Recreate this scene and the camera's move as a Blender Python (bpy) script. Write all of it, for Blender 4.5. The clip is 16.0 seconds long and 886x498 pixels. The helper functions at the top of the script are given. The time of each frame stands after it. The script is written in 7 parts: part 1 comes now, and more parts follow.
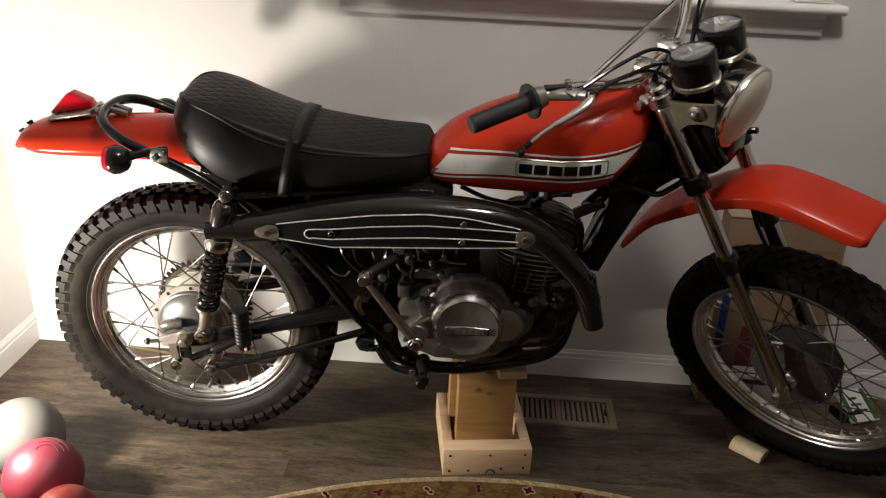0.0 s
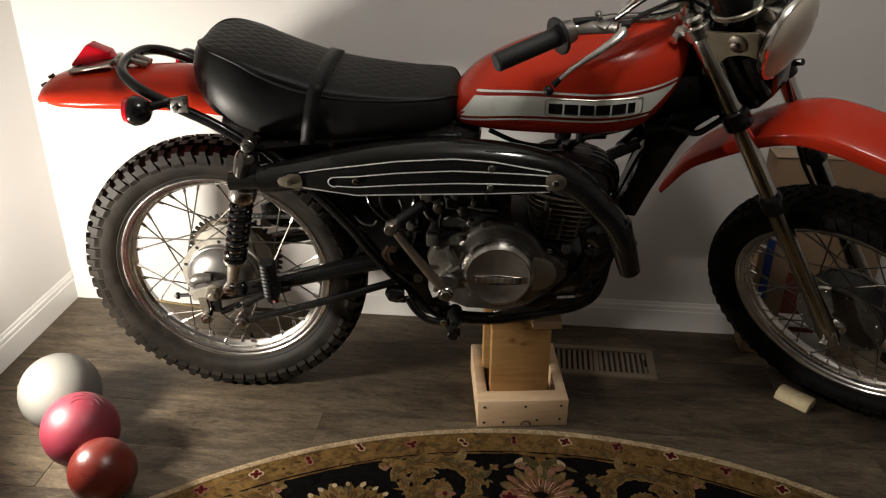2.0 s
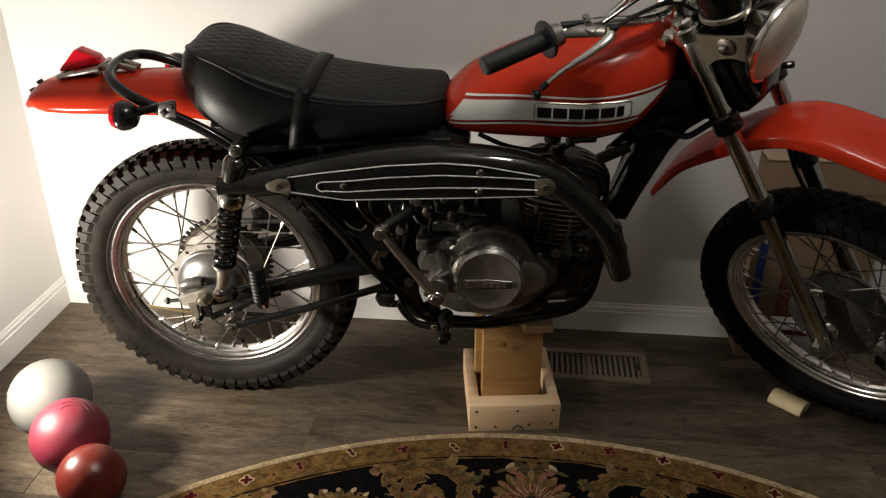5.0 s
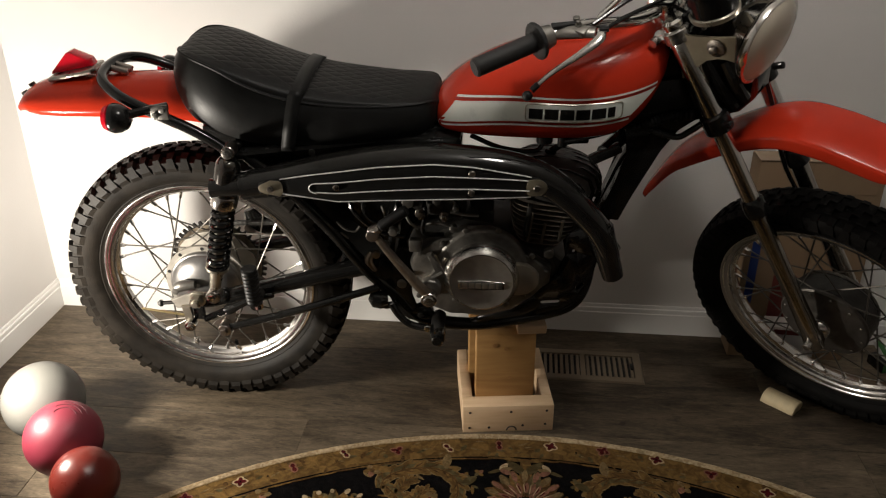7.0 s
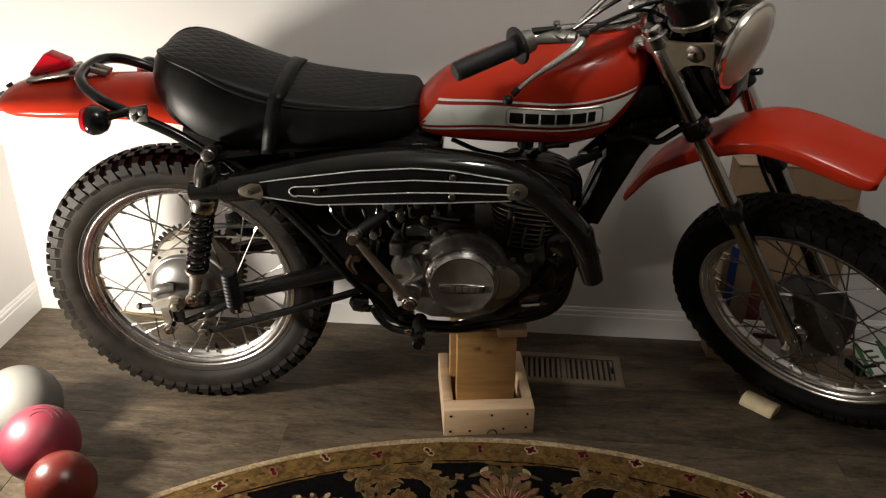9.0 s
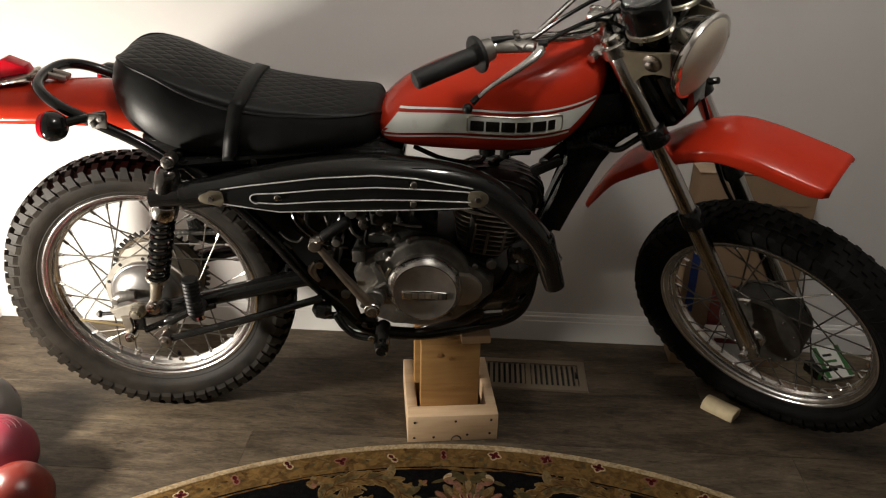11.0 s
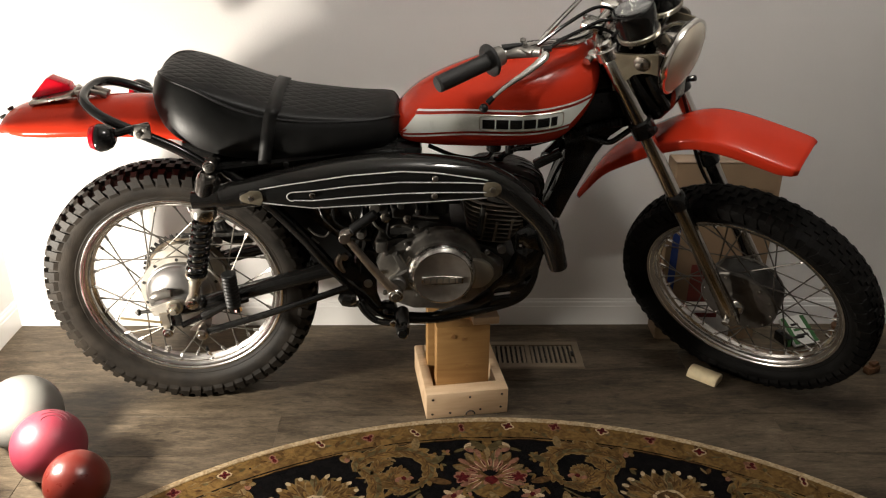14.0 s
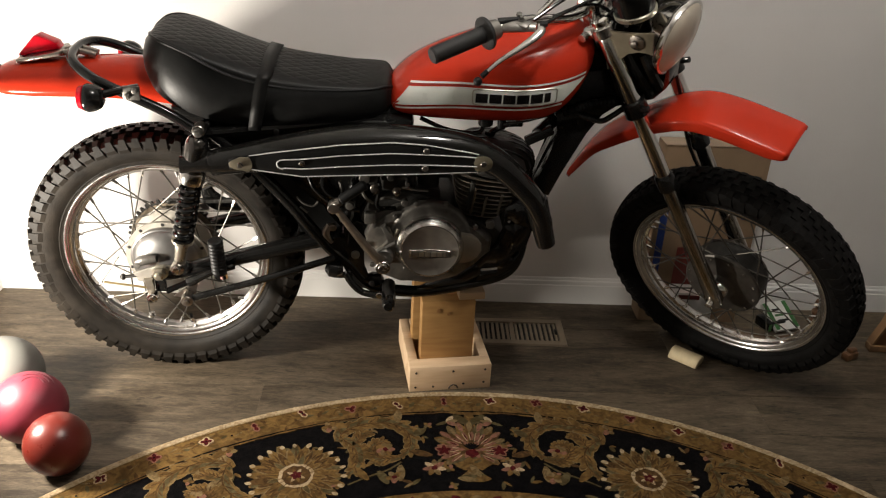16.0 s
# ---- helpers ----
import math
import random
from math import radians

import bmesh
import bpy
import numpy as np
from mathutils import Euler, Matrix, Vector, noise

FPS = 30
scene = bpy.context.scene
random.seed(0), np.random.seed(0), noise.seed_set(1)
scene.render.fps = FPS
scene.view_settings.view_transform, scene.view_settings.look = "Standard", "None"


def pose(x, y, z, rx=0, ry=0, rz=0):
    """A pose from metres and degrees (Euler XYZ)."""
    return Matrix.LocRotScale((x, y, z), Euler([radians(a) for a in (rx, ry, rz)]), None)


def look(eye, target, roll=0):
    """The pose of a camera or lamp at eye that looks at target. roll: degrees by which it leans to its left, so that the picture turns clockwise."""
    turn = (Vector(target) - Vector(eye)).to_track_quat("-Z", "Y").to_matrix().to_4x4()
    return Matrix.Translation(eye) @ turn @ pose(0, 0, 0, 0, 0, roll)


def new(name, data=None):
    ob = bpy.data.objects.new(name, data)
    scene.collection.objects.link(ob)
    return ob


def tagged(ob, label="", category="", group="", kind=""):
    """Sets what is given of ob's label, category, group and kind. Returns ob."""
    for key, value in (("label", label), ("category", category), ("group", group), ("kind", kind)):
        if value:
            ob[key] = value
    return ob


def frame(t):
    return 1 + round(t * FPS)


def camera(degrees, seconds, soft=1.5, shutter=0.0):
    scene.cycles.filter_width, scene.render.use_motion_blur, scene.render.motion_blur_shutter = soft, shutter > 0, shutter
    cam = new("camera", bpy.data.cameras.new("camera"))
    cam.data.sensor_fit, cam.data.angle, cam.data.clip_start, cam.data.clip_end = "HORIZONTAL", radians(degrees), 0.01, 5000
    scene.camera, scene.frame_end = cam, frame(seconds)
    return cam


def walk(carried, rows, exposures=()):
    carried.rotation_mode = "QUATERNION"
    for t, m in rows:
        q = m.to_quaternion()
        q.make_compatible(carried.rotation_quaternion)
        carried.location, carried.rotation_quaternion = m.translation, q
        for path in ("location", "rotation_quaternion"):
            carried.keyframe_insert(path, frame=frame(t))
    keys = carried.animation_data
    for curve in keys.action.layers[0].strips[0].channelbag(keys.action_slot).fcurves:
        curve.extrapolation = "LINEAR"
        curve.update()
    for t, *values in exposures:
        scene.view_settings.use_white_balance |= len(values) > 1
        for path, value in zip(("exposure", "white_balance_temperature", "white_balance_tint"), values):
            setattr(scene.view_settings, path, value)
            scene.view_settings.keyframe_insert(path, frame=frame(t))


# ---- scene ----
cam = camera(56.9, 16.0, 1.2)
PATH = [
    (0, (-0.157, -1.987, 1.226), (-0.238, -0.155, 0.428), 2.7),
    (0.5, (-0.136, -1.98, 1.216), (-0.224, -0.156, 0.402), 2.7),
    (1, (-0.138, -1.968, 1.198), (-0.303, -0.17, 0.338), 1.7),
    (1.5, (-0.135, -1.953, 1.188), (-0.336, -0.173, 0.299), 0.5),
    (2, (-0.129, -1.951, 1.186), (-0.311, -0.17, 0.295), 0.2),
    (2.5, (-0.123, -1.949, 1.191), (-0.308, -0.163, 0.309), 0.3),
    (3, (-0.121, -1.945, 1.188), (-0.316, -0.166, 0.294), 0.2),
    (3.5, (-0.118, -1.941, 1.185), (-0.32, -0.173, 0.273), 0.1),
    (4, (-0.115, -1.938, 1.183), (-0.314, -0.167, 0.275), 0.1),
    (4.5, (-0.112, -1.94, 1.186), (-0.301, -0.158, 0.297), 0.1),
    (7, (-0.101, -1.944, 1.188), (-0.276, -0.158, 0.305), -0.1),
    (7.5, (-0.099, -1.945, 1.188), (-0.266, -0.161, 0.3), 0.0),
    (8, (-0.097, -1.945, 1.186), (-0.249, -0.159, 0.299), 0.2),
    (8.5, (-0.095, -1.948, 1.188), (-0.236, -0.157, 0.309), 0.3),
    (9, (-0.095, -1.943, 1.19), (-0.231, -0.151, 0.313), 0.6),
    (9.5, (-0.094, -1.939, 1.191), (-0.213, -0.142, 0.321), 0.7),
    (10, (-0.089, -1.94, 1.193), (-0.177, -0.139, 0.327), 1.1),
    (10.2, (-0.085, -1.946, 1.193), (-0.154, -0.143, 0.328), 1.3),
    (12.3, (-0.064, -1.941, 1.208), (-0.146, -0.141, 0.34), 1.6),
    (12.5, (-0.086, -1.958, 1.209), (-0.135, -0.148, 0.36), 1.5),
    (13, (-0.143, -2.05, 1.205), (-0.12, -0.251, 0.332), -0.1),
    (13.5, (-0.172, -2.11, 1.211), (-0.094, -0.305, 0.354), 0.1),
    (14, (-0.202, -2.127, 1.219), (-0.16, -0.309, 0.386), 0.5),
    (14.5, (-0.215, -2.132, 1.22), (-0.165, -0.312, 0.392), 1.6),
    (15, (-0.215, -2.128, 1.225), (-0.142, -0.309, 0.398), 2.3),
    (15.5, (-0.21, -2.132, 1.221), (-0.138, -0.318, 0.381), 2.2),
    (16, (-0.212, -2.131, 1.207), (-0.129, -0.335, 0.329), 2.9),
]
walk(cam, [(t, look(eye, target, roll)) for t, eye, target, roll in PATH],
     [(0, -0.36), (1.0, -0.6), (4.5, -0.65), (10.0, -0.6), (12.5, -0.10), (13.0, -0.05), (16.0, -0.05)])

# ---- world and lights ----
world = bpy.data.worlds.new("night")
scene.world = world
world.use_nodes = True
world.node_tree.nodes["Background"].inputs[0].default_value = (0.02, 0.022, 0.03, 1)
world.node_tree.nodes["Background"].inputs[1].default_value = 0.3


def lamp(name, place, watts, colour, radius, aim=None):
    """A bulb; with an aim, a spot whose cone opens that way."""
    data = bpy.data.lights.new(name, "SPOT" if aim else "POINT")
    data.energy, data.color, data.shadow_soft_size = watts, colour, radius
    ob = new(name, data)
    ob.location = place
    if aim:
        # the cone is added to keep light off the floor beside the lamp
        data.spot_size, data.spot_blend = radians(170), 0.40
        ob.rotation_mode = "QUATERNION"
        ob.rotation_quaternion = Vector(aim).to_track_quat("-Z", "Y")
    return ob


# a bright low lamp, inferred beside the left wall just out of view, and the room's ceiling light
lamp("low_lamp_light", (-1.250, -0.762, 0.360), 64.0, (1.0, 0.92, 0.80), 0.045, (0.80, 0.60, 0.12))
lamp("ceiling_light", (0.15, -1.16, 2.30), 46.0, (1.0, 0.95, 0.88), 0.10)


# ---- materials ----
def mat(name, col, rough=0.5, metal=0.0, var=0.12, scale=25.0, bump=0.05, bscale=250.0, coat=0.0, rvar=0.1,
        alpha=1.0, transmission=0.0, sheen=0.0, spec=0.5):
    """A surface with colour variation at two scales, uneven gloss and fine relief."""
    m = bpy.data.materials.new(name)
    m.use_nodes = True
    nt = m.node_tree
    b = nt.nodes["Principled BSDF"]
    tc = nt.nodes.new("ShaderNodeTexCoord")
    big, fine = nt.nodes.new("ShaderNodeTexNoise"), nt.nodes.new("ShaderNodeTexNoise")
    big.inputs["Scale"].default_value, fine.inputs["Scale"].default_value = scale * 0.2, scale
    big.inputs["Detail"].default_value = fine.inputs["Detail"].default_value = 4
    add = nt.nodes.new("ShaderNodeMath")
    add.operation = "ADD"
    for n, s in ((big, 0), (fine, 1)):
        nt.links.new(tc.outputs["Object"], n.inputs["Vector"])
        nt.links.new(n.outputs["Fac"], add.inputs[s])
    ramp = nt.nodes.new("ShaderNodeMapRange")
    ramp.inputs["From Min"].default_value, ramp.inputs["From Max"].default_value = 0.6, 1.4
    ramp.inputs["To Min"].default_value, ramp.inputs["To Max"].default_value = 1 - var, 1 + var
    nt.links.new(add.outputs[0], ramp.inputs["Value"])
    mul = nt.nodes.new("ShaderNodeVectorMath")
    mul.operation = "SCALE"
    mul.inputs[0].default_value = col
    nt.links.new(ramp.outputs[0], mul.inputs["Scale"])
    nt.links.new(mul.outputs[0], b.inputs["Base Color"])
    rr = nt.nodes.new("ShaderNodeMapRange")
    rr.inputs["To Min"].default_value = max(0.02, rough - rvar)
    rr.inputs["To Max"].default_value = min(1.0, rough + rvar)
    nt.links.new(fine.outputs["Fac"], rr.inputs["Value"])
    nt.links.new(rr.outputs[0], b.inputs["Roughness"])
    b.inputs["Metallic"].default_value = metal
    b.inputs["Specular IOR Level"].default_value = spec
    b.inputs["Coat Weight"].default_value = coat
    b.inputs["Coat Roughness"].default_value = 0.08
    b.inputs["Transmission Weight"].default_value = transmission
    b.inputs["Sheen Weight"].default_value = sheen
    b.inputs["Alpha"].default_value = alpha
    if bump:
        grain = nt.nodes.new("ShaderNodeTexNoise")
        grain.inputs["Scale"].default_value = bscale
        grain.inputs["Detail"].default_value = 3
        nt.links.new(tc.outputs["Object"], grain.inputs["Vector"])
        bn = nt.nodes.new("ShaderNodeBump")
        bn.inputs["Strength"].default_value, bn.inputs["Distance"].default_value = bump, 0.004
        nt.links.new(grain.outputs["Fac"], bn.inputs["Height"])
        nt.links.new(bn.outputs[0], b.inputs["Normal"])
    return m


def wood(name, light, dark, along=(2.0, 30.0, 30.0), rough=0.55, random_tone=0.0, bump=0.15, knots=0.0):
    """Wood grain drawn out along one axis, with darker streaks, and a tone of its own for each piece."""
    m = bpy.data.materials.new(name)
    m.use_nodes = True
    nt = m.node_tree
    b = nt.nodes["Principled BSDF"]
    tc, mp = nt.nodes.new("ShaderNodeTexCoord"), nt.nodes.new("ShaderNodeMapping")
    mp.inputs["Scale"].default_value = along
    info = nt.nodes.new("ShaderNodeObjectInfo")
    shift = nt.nodes.new("ShaderNodeVectorMath")
    shift.operation = "SCALE"
    shift.inputs[0].default_value = (17.0, 9.0, 5.0)
    nt.links.new(info.outputs["Random"], shift.inputs["Scale"])
    nt.links.new(shift.outputs[0], mp.inputs["Location"])
    nt.links.new(tc.outputs["Object"], mp.inputs["Vector"])
    a, c = nt.nodes.new("ShaderNodeTexNoise"), nt.nodes.new("ShaderNodeTexNoise")
    a.inputs["Scale"].default_value, a.inputs["Detail"].default_value, a.inputs["Distortion"].default_value = 1.0, 6, 0.8
    c.inputs["Scale"].default_value, c.inputs["Detail"].default_value = 5.0, 5
    nt.links.new(mp.outputs[0], a.inputs["Vector"])
    nt.links.new(mp.outputs[0], c.inputs["Vector"])
    mixf = nt.nodes.new("ShaderNodeMath")
    mixf.operation = "MULTIPLY_ADD"
    mixf.inputs[1].default_value = 0.45
    nt.links.new(c.outputs["Fac"], mixf.inputs[0])
    nt.links.new(a.outputs["Fac"], mixf.inputs[2])
    tone = nt.nodes.new("ShaderNodeMath")
    tone.operation = "MULTIPLY_ADD"
    tone.inputs[1].default_value = random_tone
    nt.links.new(info.outputs["Random"], tone.inputs[0])
    nt.links.new(mixf.outputs[0], tone.inputs[2])
    ramp = nt.nodes.new("ShaderNodeValToRGB")
    ramp.color_ramp.elements[0].position, ramp.color_ramp.elements[0].color = 0.45, (*dark, 1)
    ramp.color_ramp.elements[1].position, ramp.color_ramp.elements[1].color = 0.95 + random_tone, (*light, 1)
    nt.links.new(tone.outputs[0], ramp.inputs[0])
    nt.links.new(ramp.outputs[0], b.inputs["Base Color"])
    rr = nt.nodes.new("ShaderNodeMapRange")
    rr.inputs["To Min"].default_value, rr.inputs["To Max"].default_value = rough - 0.12, rough + 0.15
    nt.links.new(c.outputs["Fac"], rr.inputs["Value"])
    nt.links.new(rr.outputs[0], b.inputs["Roughness"])
    bn = nt.nodes.new("ShaderNodeBump")
    bn.inputs["Strength"].default_value, bn.inputs["Distance"].default_value = bump, 0.002
    nt.links.new(c.outputs["Fac"], bn.inputs["Height"])
    nt.links.new(bn.outputs[0], b.inputs["Normal"])
    return m


def quilt(name, col):
    """Black vinyl with diamond stitching."""
    m = mat(name, col, 0.45, var=0.25, scale=60, bump=0.0, spec=0.2)
    nt = m.node_tree
    b = nt.nodes["Principled BSDF"]
    tc, sep = nt.nodes.new("ShaderNodeTexCoord"), nt.nodes.new("ShaderNodeSeparateXYZ")
    nt.links.new(tc.outputs["Object"], sep.inputs[0])

    def op(kind, x, y=None):
        n = nt.nodes.new("ShaderNodeMath")
        n.operation = kind
        for slot, v in ((0, x), (1, y)):
            if v is None:
                continue
            if isinstance(v, float):
                n.inputs[slot].default_value = v
            else:
                nt.links.new(v, n.inputs[slot])
        return n.outputs[0]

    xs, ys = op("MULTIPLY", sep.outputs[0], 78.0), op("MULTIPLY", sep.outputs[1], 125.0)
    g1 = op("ABSOLUTE", op("SINE", op("ADD", xs, ys)))
    g2 = op("ABSOLUTE", op("SINE", op("SUBTRACT", xs, ys)))
    h = op("POWER", op("MINIMUM", g1, g2), 0.4)
    # the stitching stops short of the piping and the nose
    edge = nt.nodes.new("ShaderNodeMapRange")
    edge.inputs["From Min"].default_value, edge.inputs["From Max"].default_value = 0.098, 0.088
    nt.links.new(op("ABSOLUTE", sep.outputs[1]), edge.inputs["Value"])
    nose = nt.nodes.new("ShaderNodeMapRange")
    nose.inputs["From Min"].default_value, nose.inputs["From Max"].default_value = -0.30, -0.36
    nt.links.new(sep.outputs[0], nose.inputs["Value"])
    h = op("MULTIPLY", h, op("MULTIPLY", edge.outputs[0], nose.outputs[0]))
    grain = nt.nodes.new("ShaderNodeTexNoise")
    grain.inputs["Scale"].default_value = 420.0
    nt.links.new(tc.outputs["Object"], grain.inputs["Vector"])
    total = op("ADD", h, op("MULTIPLY", grain.outputs["Fac"], 0.12))
    bn = nt.nodes.new("ShaderNodeBump")
    bn.inputs["Strength"].default_value, bn.inputs["Distance"].default_value = 0.42, 0.004
    nt.links.new(total, bn.inputs["Height"])
    nt.links.new(bn.outputs[0], b.inputs["Normal"])
    return m


def vinyl_plank(name):
    """Printed wood-look vinyl: broad tones, short streaks, dark flecks and pores, each plank shifted and toned by itself."""
    m = bpy.data.materials.new(name)
    m.use_nodes = True
    nt = m.node_tree
    b = nt.nodes["Principled BSDF"]
    tc, info = nt.nodes.new("ShaderNodeTexCoord"), nt.nodes.new("ShaderNodeObjectInfo")
    shift = nt.nodes.new("ShaderNodeVectorMath")
    shift.operation = "SCALE"
    shift.inputs[0].default_value = (31.0, 17.0, 0.0)
    nt.links.new(info.outputs["Random"], shift.inputs["Scale"])
    place = nt.nodes.new("ShaderNodeVectorMath")
    nt.links.new(tc.outputs["Object"], place.inputs[0])
    nt.links.new(shift.outputs[0], place.inputs[1])

    def noise(sx, sy, detail, rough=0.6, warp=0.0):
        mp, n = nt.nodes.new("ShaderNodeMapping"), nt.nodes.new("ShaderNodeTexNoise")
        mp.inputs["Scale"].default_value = (sx, sy, 1.0)
        nt.links.new(place.outputs[0], mp.inputs["Vector"])
        nt.links.new(mp.outputs[0], n.inputs["Vector"])
        n.inputs["Scale"].default_value, n.inputs["Detail"].default_value = 1.0, detail
        n.inputs["Roughness"].default_value, n.inputs["Distortion"].default_value = rough, warp
        return n.outputs["Fac"]

    def math_node(kind, x, y, z=None):
        n = nt.nodes.new("ShaderNodeMath")
        n.operation = kind
        for slot, v in enumerate((x, y, z)):
            if v is None:
                continue
            if isinstance(v, float):
                n.inputs[slot].default_value = v
            else:
                nt.links.new(v, n.inputs[slot])
        return n.outputs[0]

    broad, streak, fine = noise(2.0, 8.0, 5, 0.62, 1.2), noise(13.0, 62.0, 7, 0.76, 0.9), noise(70.0, 330.0, 3)
    tone = math_node("MULTIPLY_ADD", streak, 0.60, math_node("MULTIPLY", broad, 0.52))
    tone = math_node("MULTIPLY_ADD", fine, 0.22, tone)
    tone = math_node("MULTIPLY_ADD", info.outputs["Random"], 0.07, tone)
    ramp = nt.nodes.new("ShaderNodeValToRGB")
    el = ramp.color_ramp.elements
    el[0].position, el[0].color = 0.505, (0.0205, 0.0156, 0.0106, 1)
    el[1].position, el[1].color = 0.915, (0.1805, 0.1382, 0.0922, 1)
    for p, c in ((0.640, (0.0519, 0.0395, 0.0269, 1)), (0.735, (0.0898, 0.0697, 0.0477, 1))):
        e = el.new(p)
        e.color = c
    nt.links.new(tone, ramp.inputs[0])
    # dark flecks and small pale scuffs
    fleck = nt.nodes.new("ShaderNodeMapRange")
    fleck.inputs["From Min"].default_value, fleck.inputs["From Max"].default_value = 0.33, 0.41
    fleck.inputs["To Min"].default_value, fleck.inputs["To Max"].default_value = 0.5, 1.0
    nt.links.new(noise(16.0, 70.0, 5, 0.66, 0.4), fleck.inputs["Value"])
    scuff = nt.nodes.new("ShaderNodeMapRange")
    scuff.inputs["From Min"].default_value, scuff.inputs["From Max"].default_value = 0.70, 0.76
    scuff.inputs["To Min"].default_value, scuff.inputs["To Max"].default_value = 1.0, 1.7
    nt.links.new(noise(24.0, 80.0, 4, 0.7), scuff.inputs["Value"])
    mul = nt.nodes.new("ShaderNodeVectorMath")
    mul.operation = "SCALE"
    nt.links.new(ramp.outputs[0], mul.inputs[0])
    nt.links.new(math_node("MULTIPLY", fleck.outputs[0], scuff.outputs[0]), mul.inputs["Scale"])
    nt.links.new(mul.outputs[0], b.inputs["Base Color"])
    rr = nt.nodes.new("ShaderNodeMapRange")
    rr.inputs["To Min"].default_value, rr.inputs["To Max"].default_value = 0.36, 0.62
    nt.links.new(streak, rr.inputs["Value"])
    nt.links.new(rr.outputs[0], b.inputs["Roughness"])
    b.inputs["Specular IOR Level"].default_value = 0.18
    bn = nt.nodes.new("ShaderNodeBump")
    bn.inputs["Strength"].default_value, bn.inputs["Distance"].default_value = 0.25, 0.0015
    nt.links.new(streak, bn.inputs["Height"])
    nt.links.new(bn.outputs[0], b.inputs["Normal"])
    return m


def pile(name, a, b_, scale=45.0):
    """Tufted wool that wanders between two dyes, tuft by tuft."""
    m = mat(name, a, 0.95, var=0.3, scale=160, bump=0.9, bscale=520, spec=0.03)
    nt = m.node_tree
    mul = [n for n in nt.nodes if n.type == "VECT_MATH"][0]
    tc = [n for n in nt.nodes if n.type == "TEX_COORD"][0]
    n1 = nt.nodes.new("ShaderNodeTexNoise")
    n1.inputs["Scale"].default_value, n1.inputs["Detail"].default_value, n1.inputs["Distortion"].default_value = scale, 5, 1.2
    nt.links.new(tc.outputs["Object"], n1.inputs["Vector"])
    ramp = nt.nodes.new("ShaderNodeValToRGB")
    el = ramp.color_ramp.elements
    el[0].position, el[0].color = 0.40, (*b_, 1)
    el[1].position, el[1].color = 0.60, (*a, 1)
    nt.links.new(n1.outputs["Fac"], ramp.inputs[0])
    nt.links.new(ramp.outputs[0], mul.inputs[0])
    return m


WALL = mat("wall_paint", (0.74, 0.72, 0.70), 0.6, var=0.03, scale=6, bump=0.12, bscale=160)
TRIM = mat("trim_paint", (0.80, 0.79, 0.77), 0.4, var=0.03, scale=8, bump=0.03)
CEIL = mat("ceiling_paint", (0.75, 0.74, 0.72), 0.8, var=0.03, scale=6, bump=0.2, bscale=90)
PLANK = vinyl_plank("grey_brown_vinyl_plank")
KNOT = mat("pine_knot", (0.31, 0.158, 0.056), 0.6, var=0.35, scale=200, bump=0.1)
GAP = mat("plank_gap", (0.035, 0.03, 0.025), 0.8)
PINE = wood("pine_lumber", (0.47, 0.27, 0.095), (0.27, 0.13, 0.038), (3.0, 3.0, 22.0), 0.6, 0.05)
PINE_X = wood("pine_board", (0.74, 0.55, 0.36), (0.52, 0.34, 0.19), (3.0, 24.0, 24.0), 0.6, 0.05)
PALE = mat("pale_wood", (0.72, 0.60, 0.38), 0.6, var=0.15, scale=60, bump=0.2)
ORANGE = mat("orange_paint", (0.445, 0.029, 0.011), 0.17, var=0.10, scale=14, bump=0.006, bscale=60, coat=0.0, rvar=0.08, spec=0.22)
WHITE = mat("white_stripe", (0.70, 0.72, 0.66), 0.3, var=0.05, scale=30, bump=0.0, coat=0.3)
STRIPE_RED = mat("dark_red_line", (0.25, 0.012, 0.006), 0.3, bump=0.0)
BLACK = mat("black_paint", (0.0098, 0.0096, 0.0092), 0.14, var=0.4, scale=40, bump=0.03, rvar=0.08, spec=0.42)
PIPE = mat("exhaust_black", (0.0105, 0.0099, 0.0092), 0.09, var=0.5, scale=24, bump=0.012, bscale=110, rvar=0.03, spec=0.5)
PLATE = mat("heat_shield_black", (0.0110, 0.0108, 0.0104), 0.35, var=0.3, scale=30, bump=0.02, spec=0.15)
DUSTY_RUBBER = mat("dusty_tyre_rubber", (0.0114, 0.0091, 0.0068), 0.58, var=0.85, scale=34, bump=0.15, bscale=380, spec=0.18)
RUBBER = mat("tyre_rubber", (0.0066, 0.0061, 0.0058), 0.62, var=0.85, scale=34, bump=0.15, bscale=380, spec=0.10)
GRIP = mat("grip_rubber", (0.009, 0.009, 0.009), 0.6, var=0.2, scale=40, bump=0.3, bscale=700)
VINYL = mat("black_vinyl", (0.0086, 0.0086, 0.0083), 0.42, var=0.35, scale=30, bump=0.05, bscale=260, spec=0.16)
QUILT = quilt("quilted_vinyl", (0.0080, 0.0080, 0.0077))
DARKCHROME = mat("dark_chrome", (0.16, 0.15, 0.14), 0.12, 0.95, var=0.1, scale=30, bump=0.01, rvar=0.05)
CHROME = mat("chrome", (0.72, 0.70, 0.67), 0.14, 1.0, var=0.08, scale=30, bump=0.02, rvar=0.08)
SLIDER = mat("tarnished_slider", (0.46, 0.44, 0.41), 0.16, 1.0, var=0.25, scale=30, bump=0.015, rvar=0.08)
ZINC = mat("dull_zinc", (0.43, 0.40, 0.33), 0.3, 0.85, var=0.25, scale=60, bump=0.06, rvar=0.12)
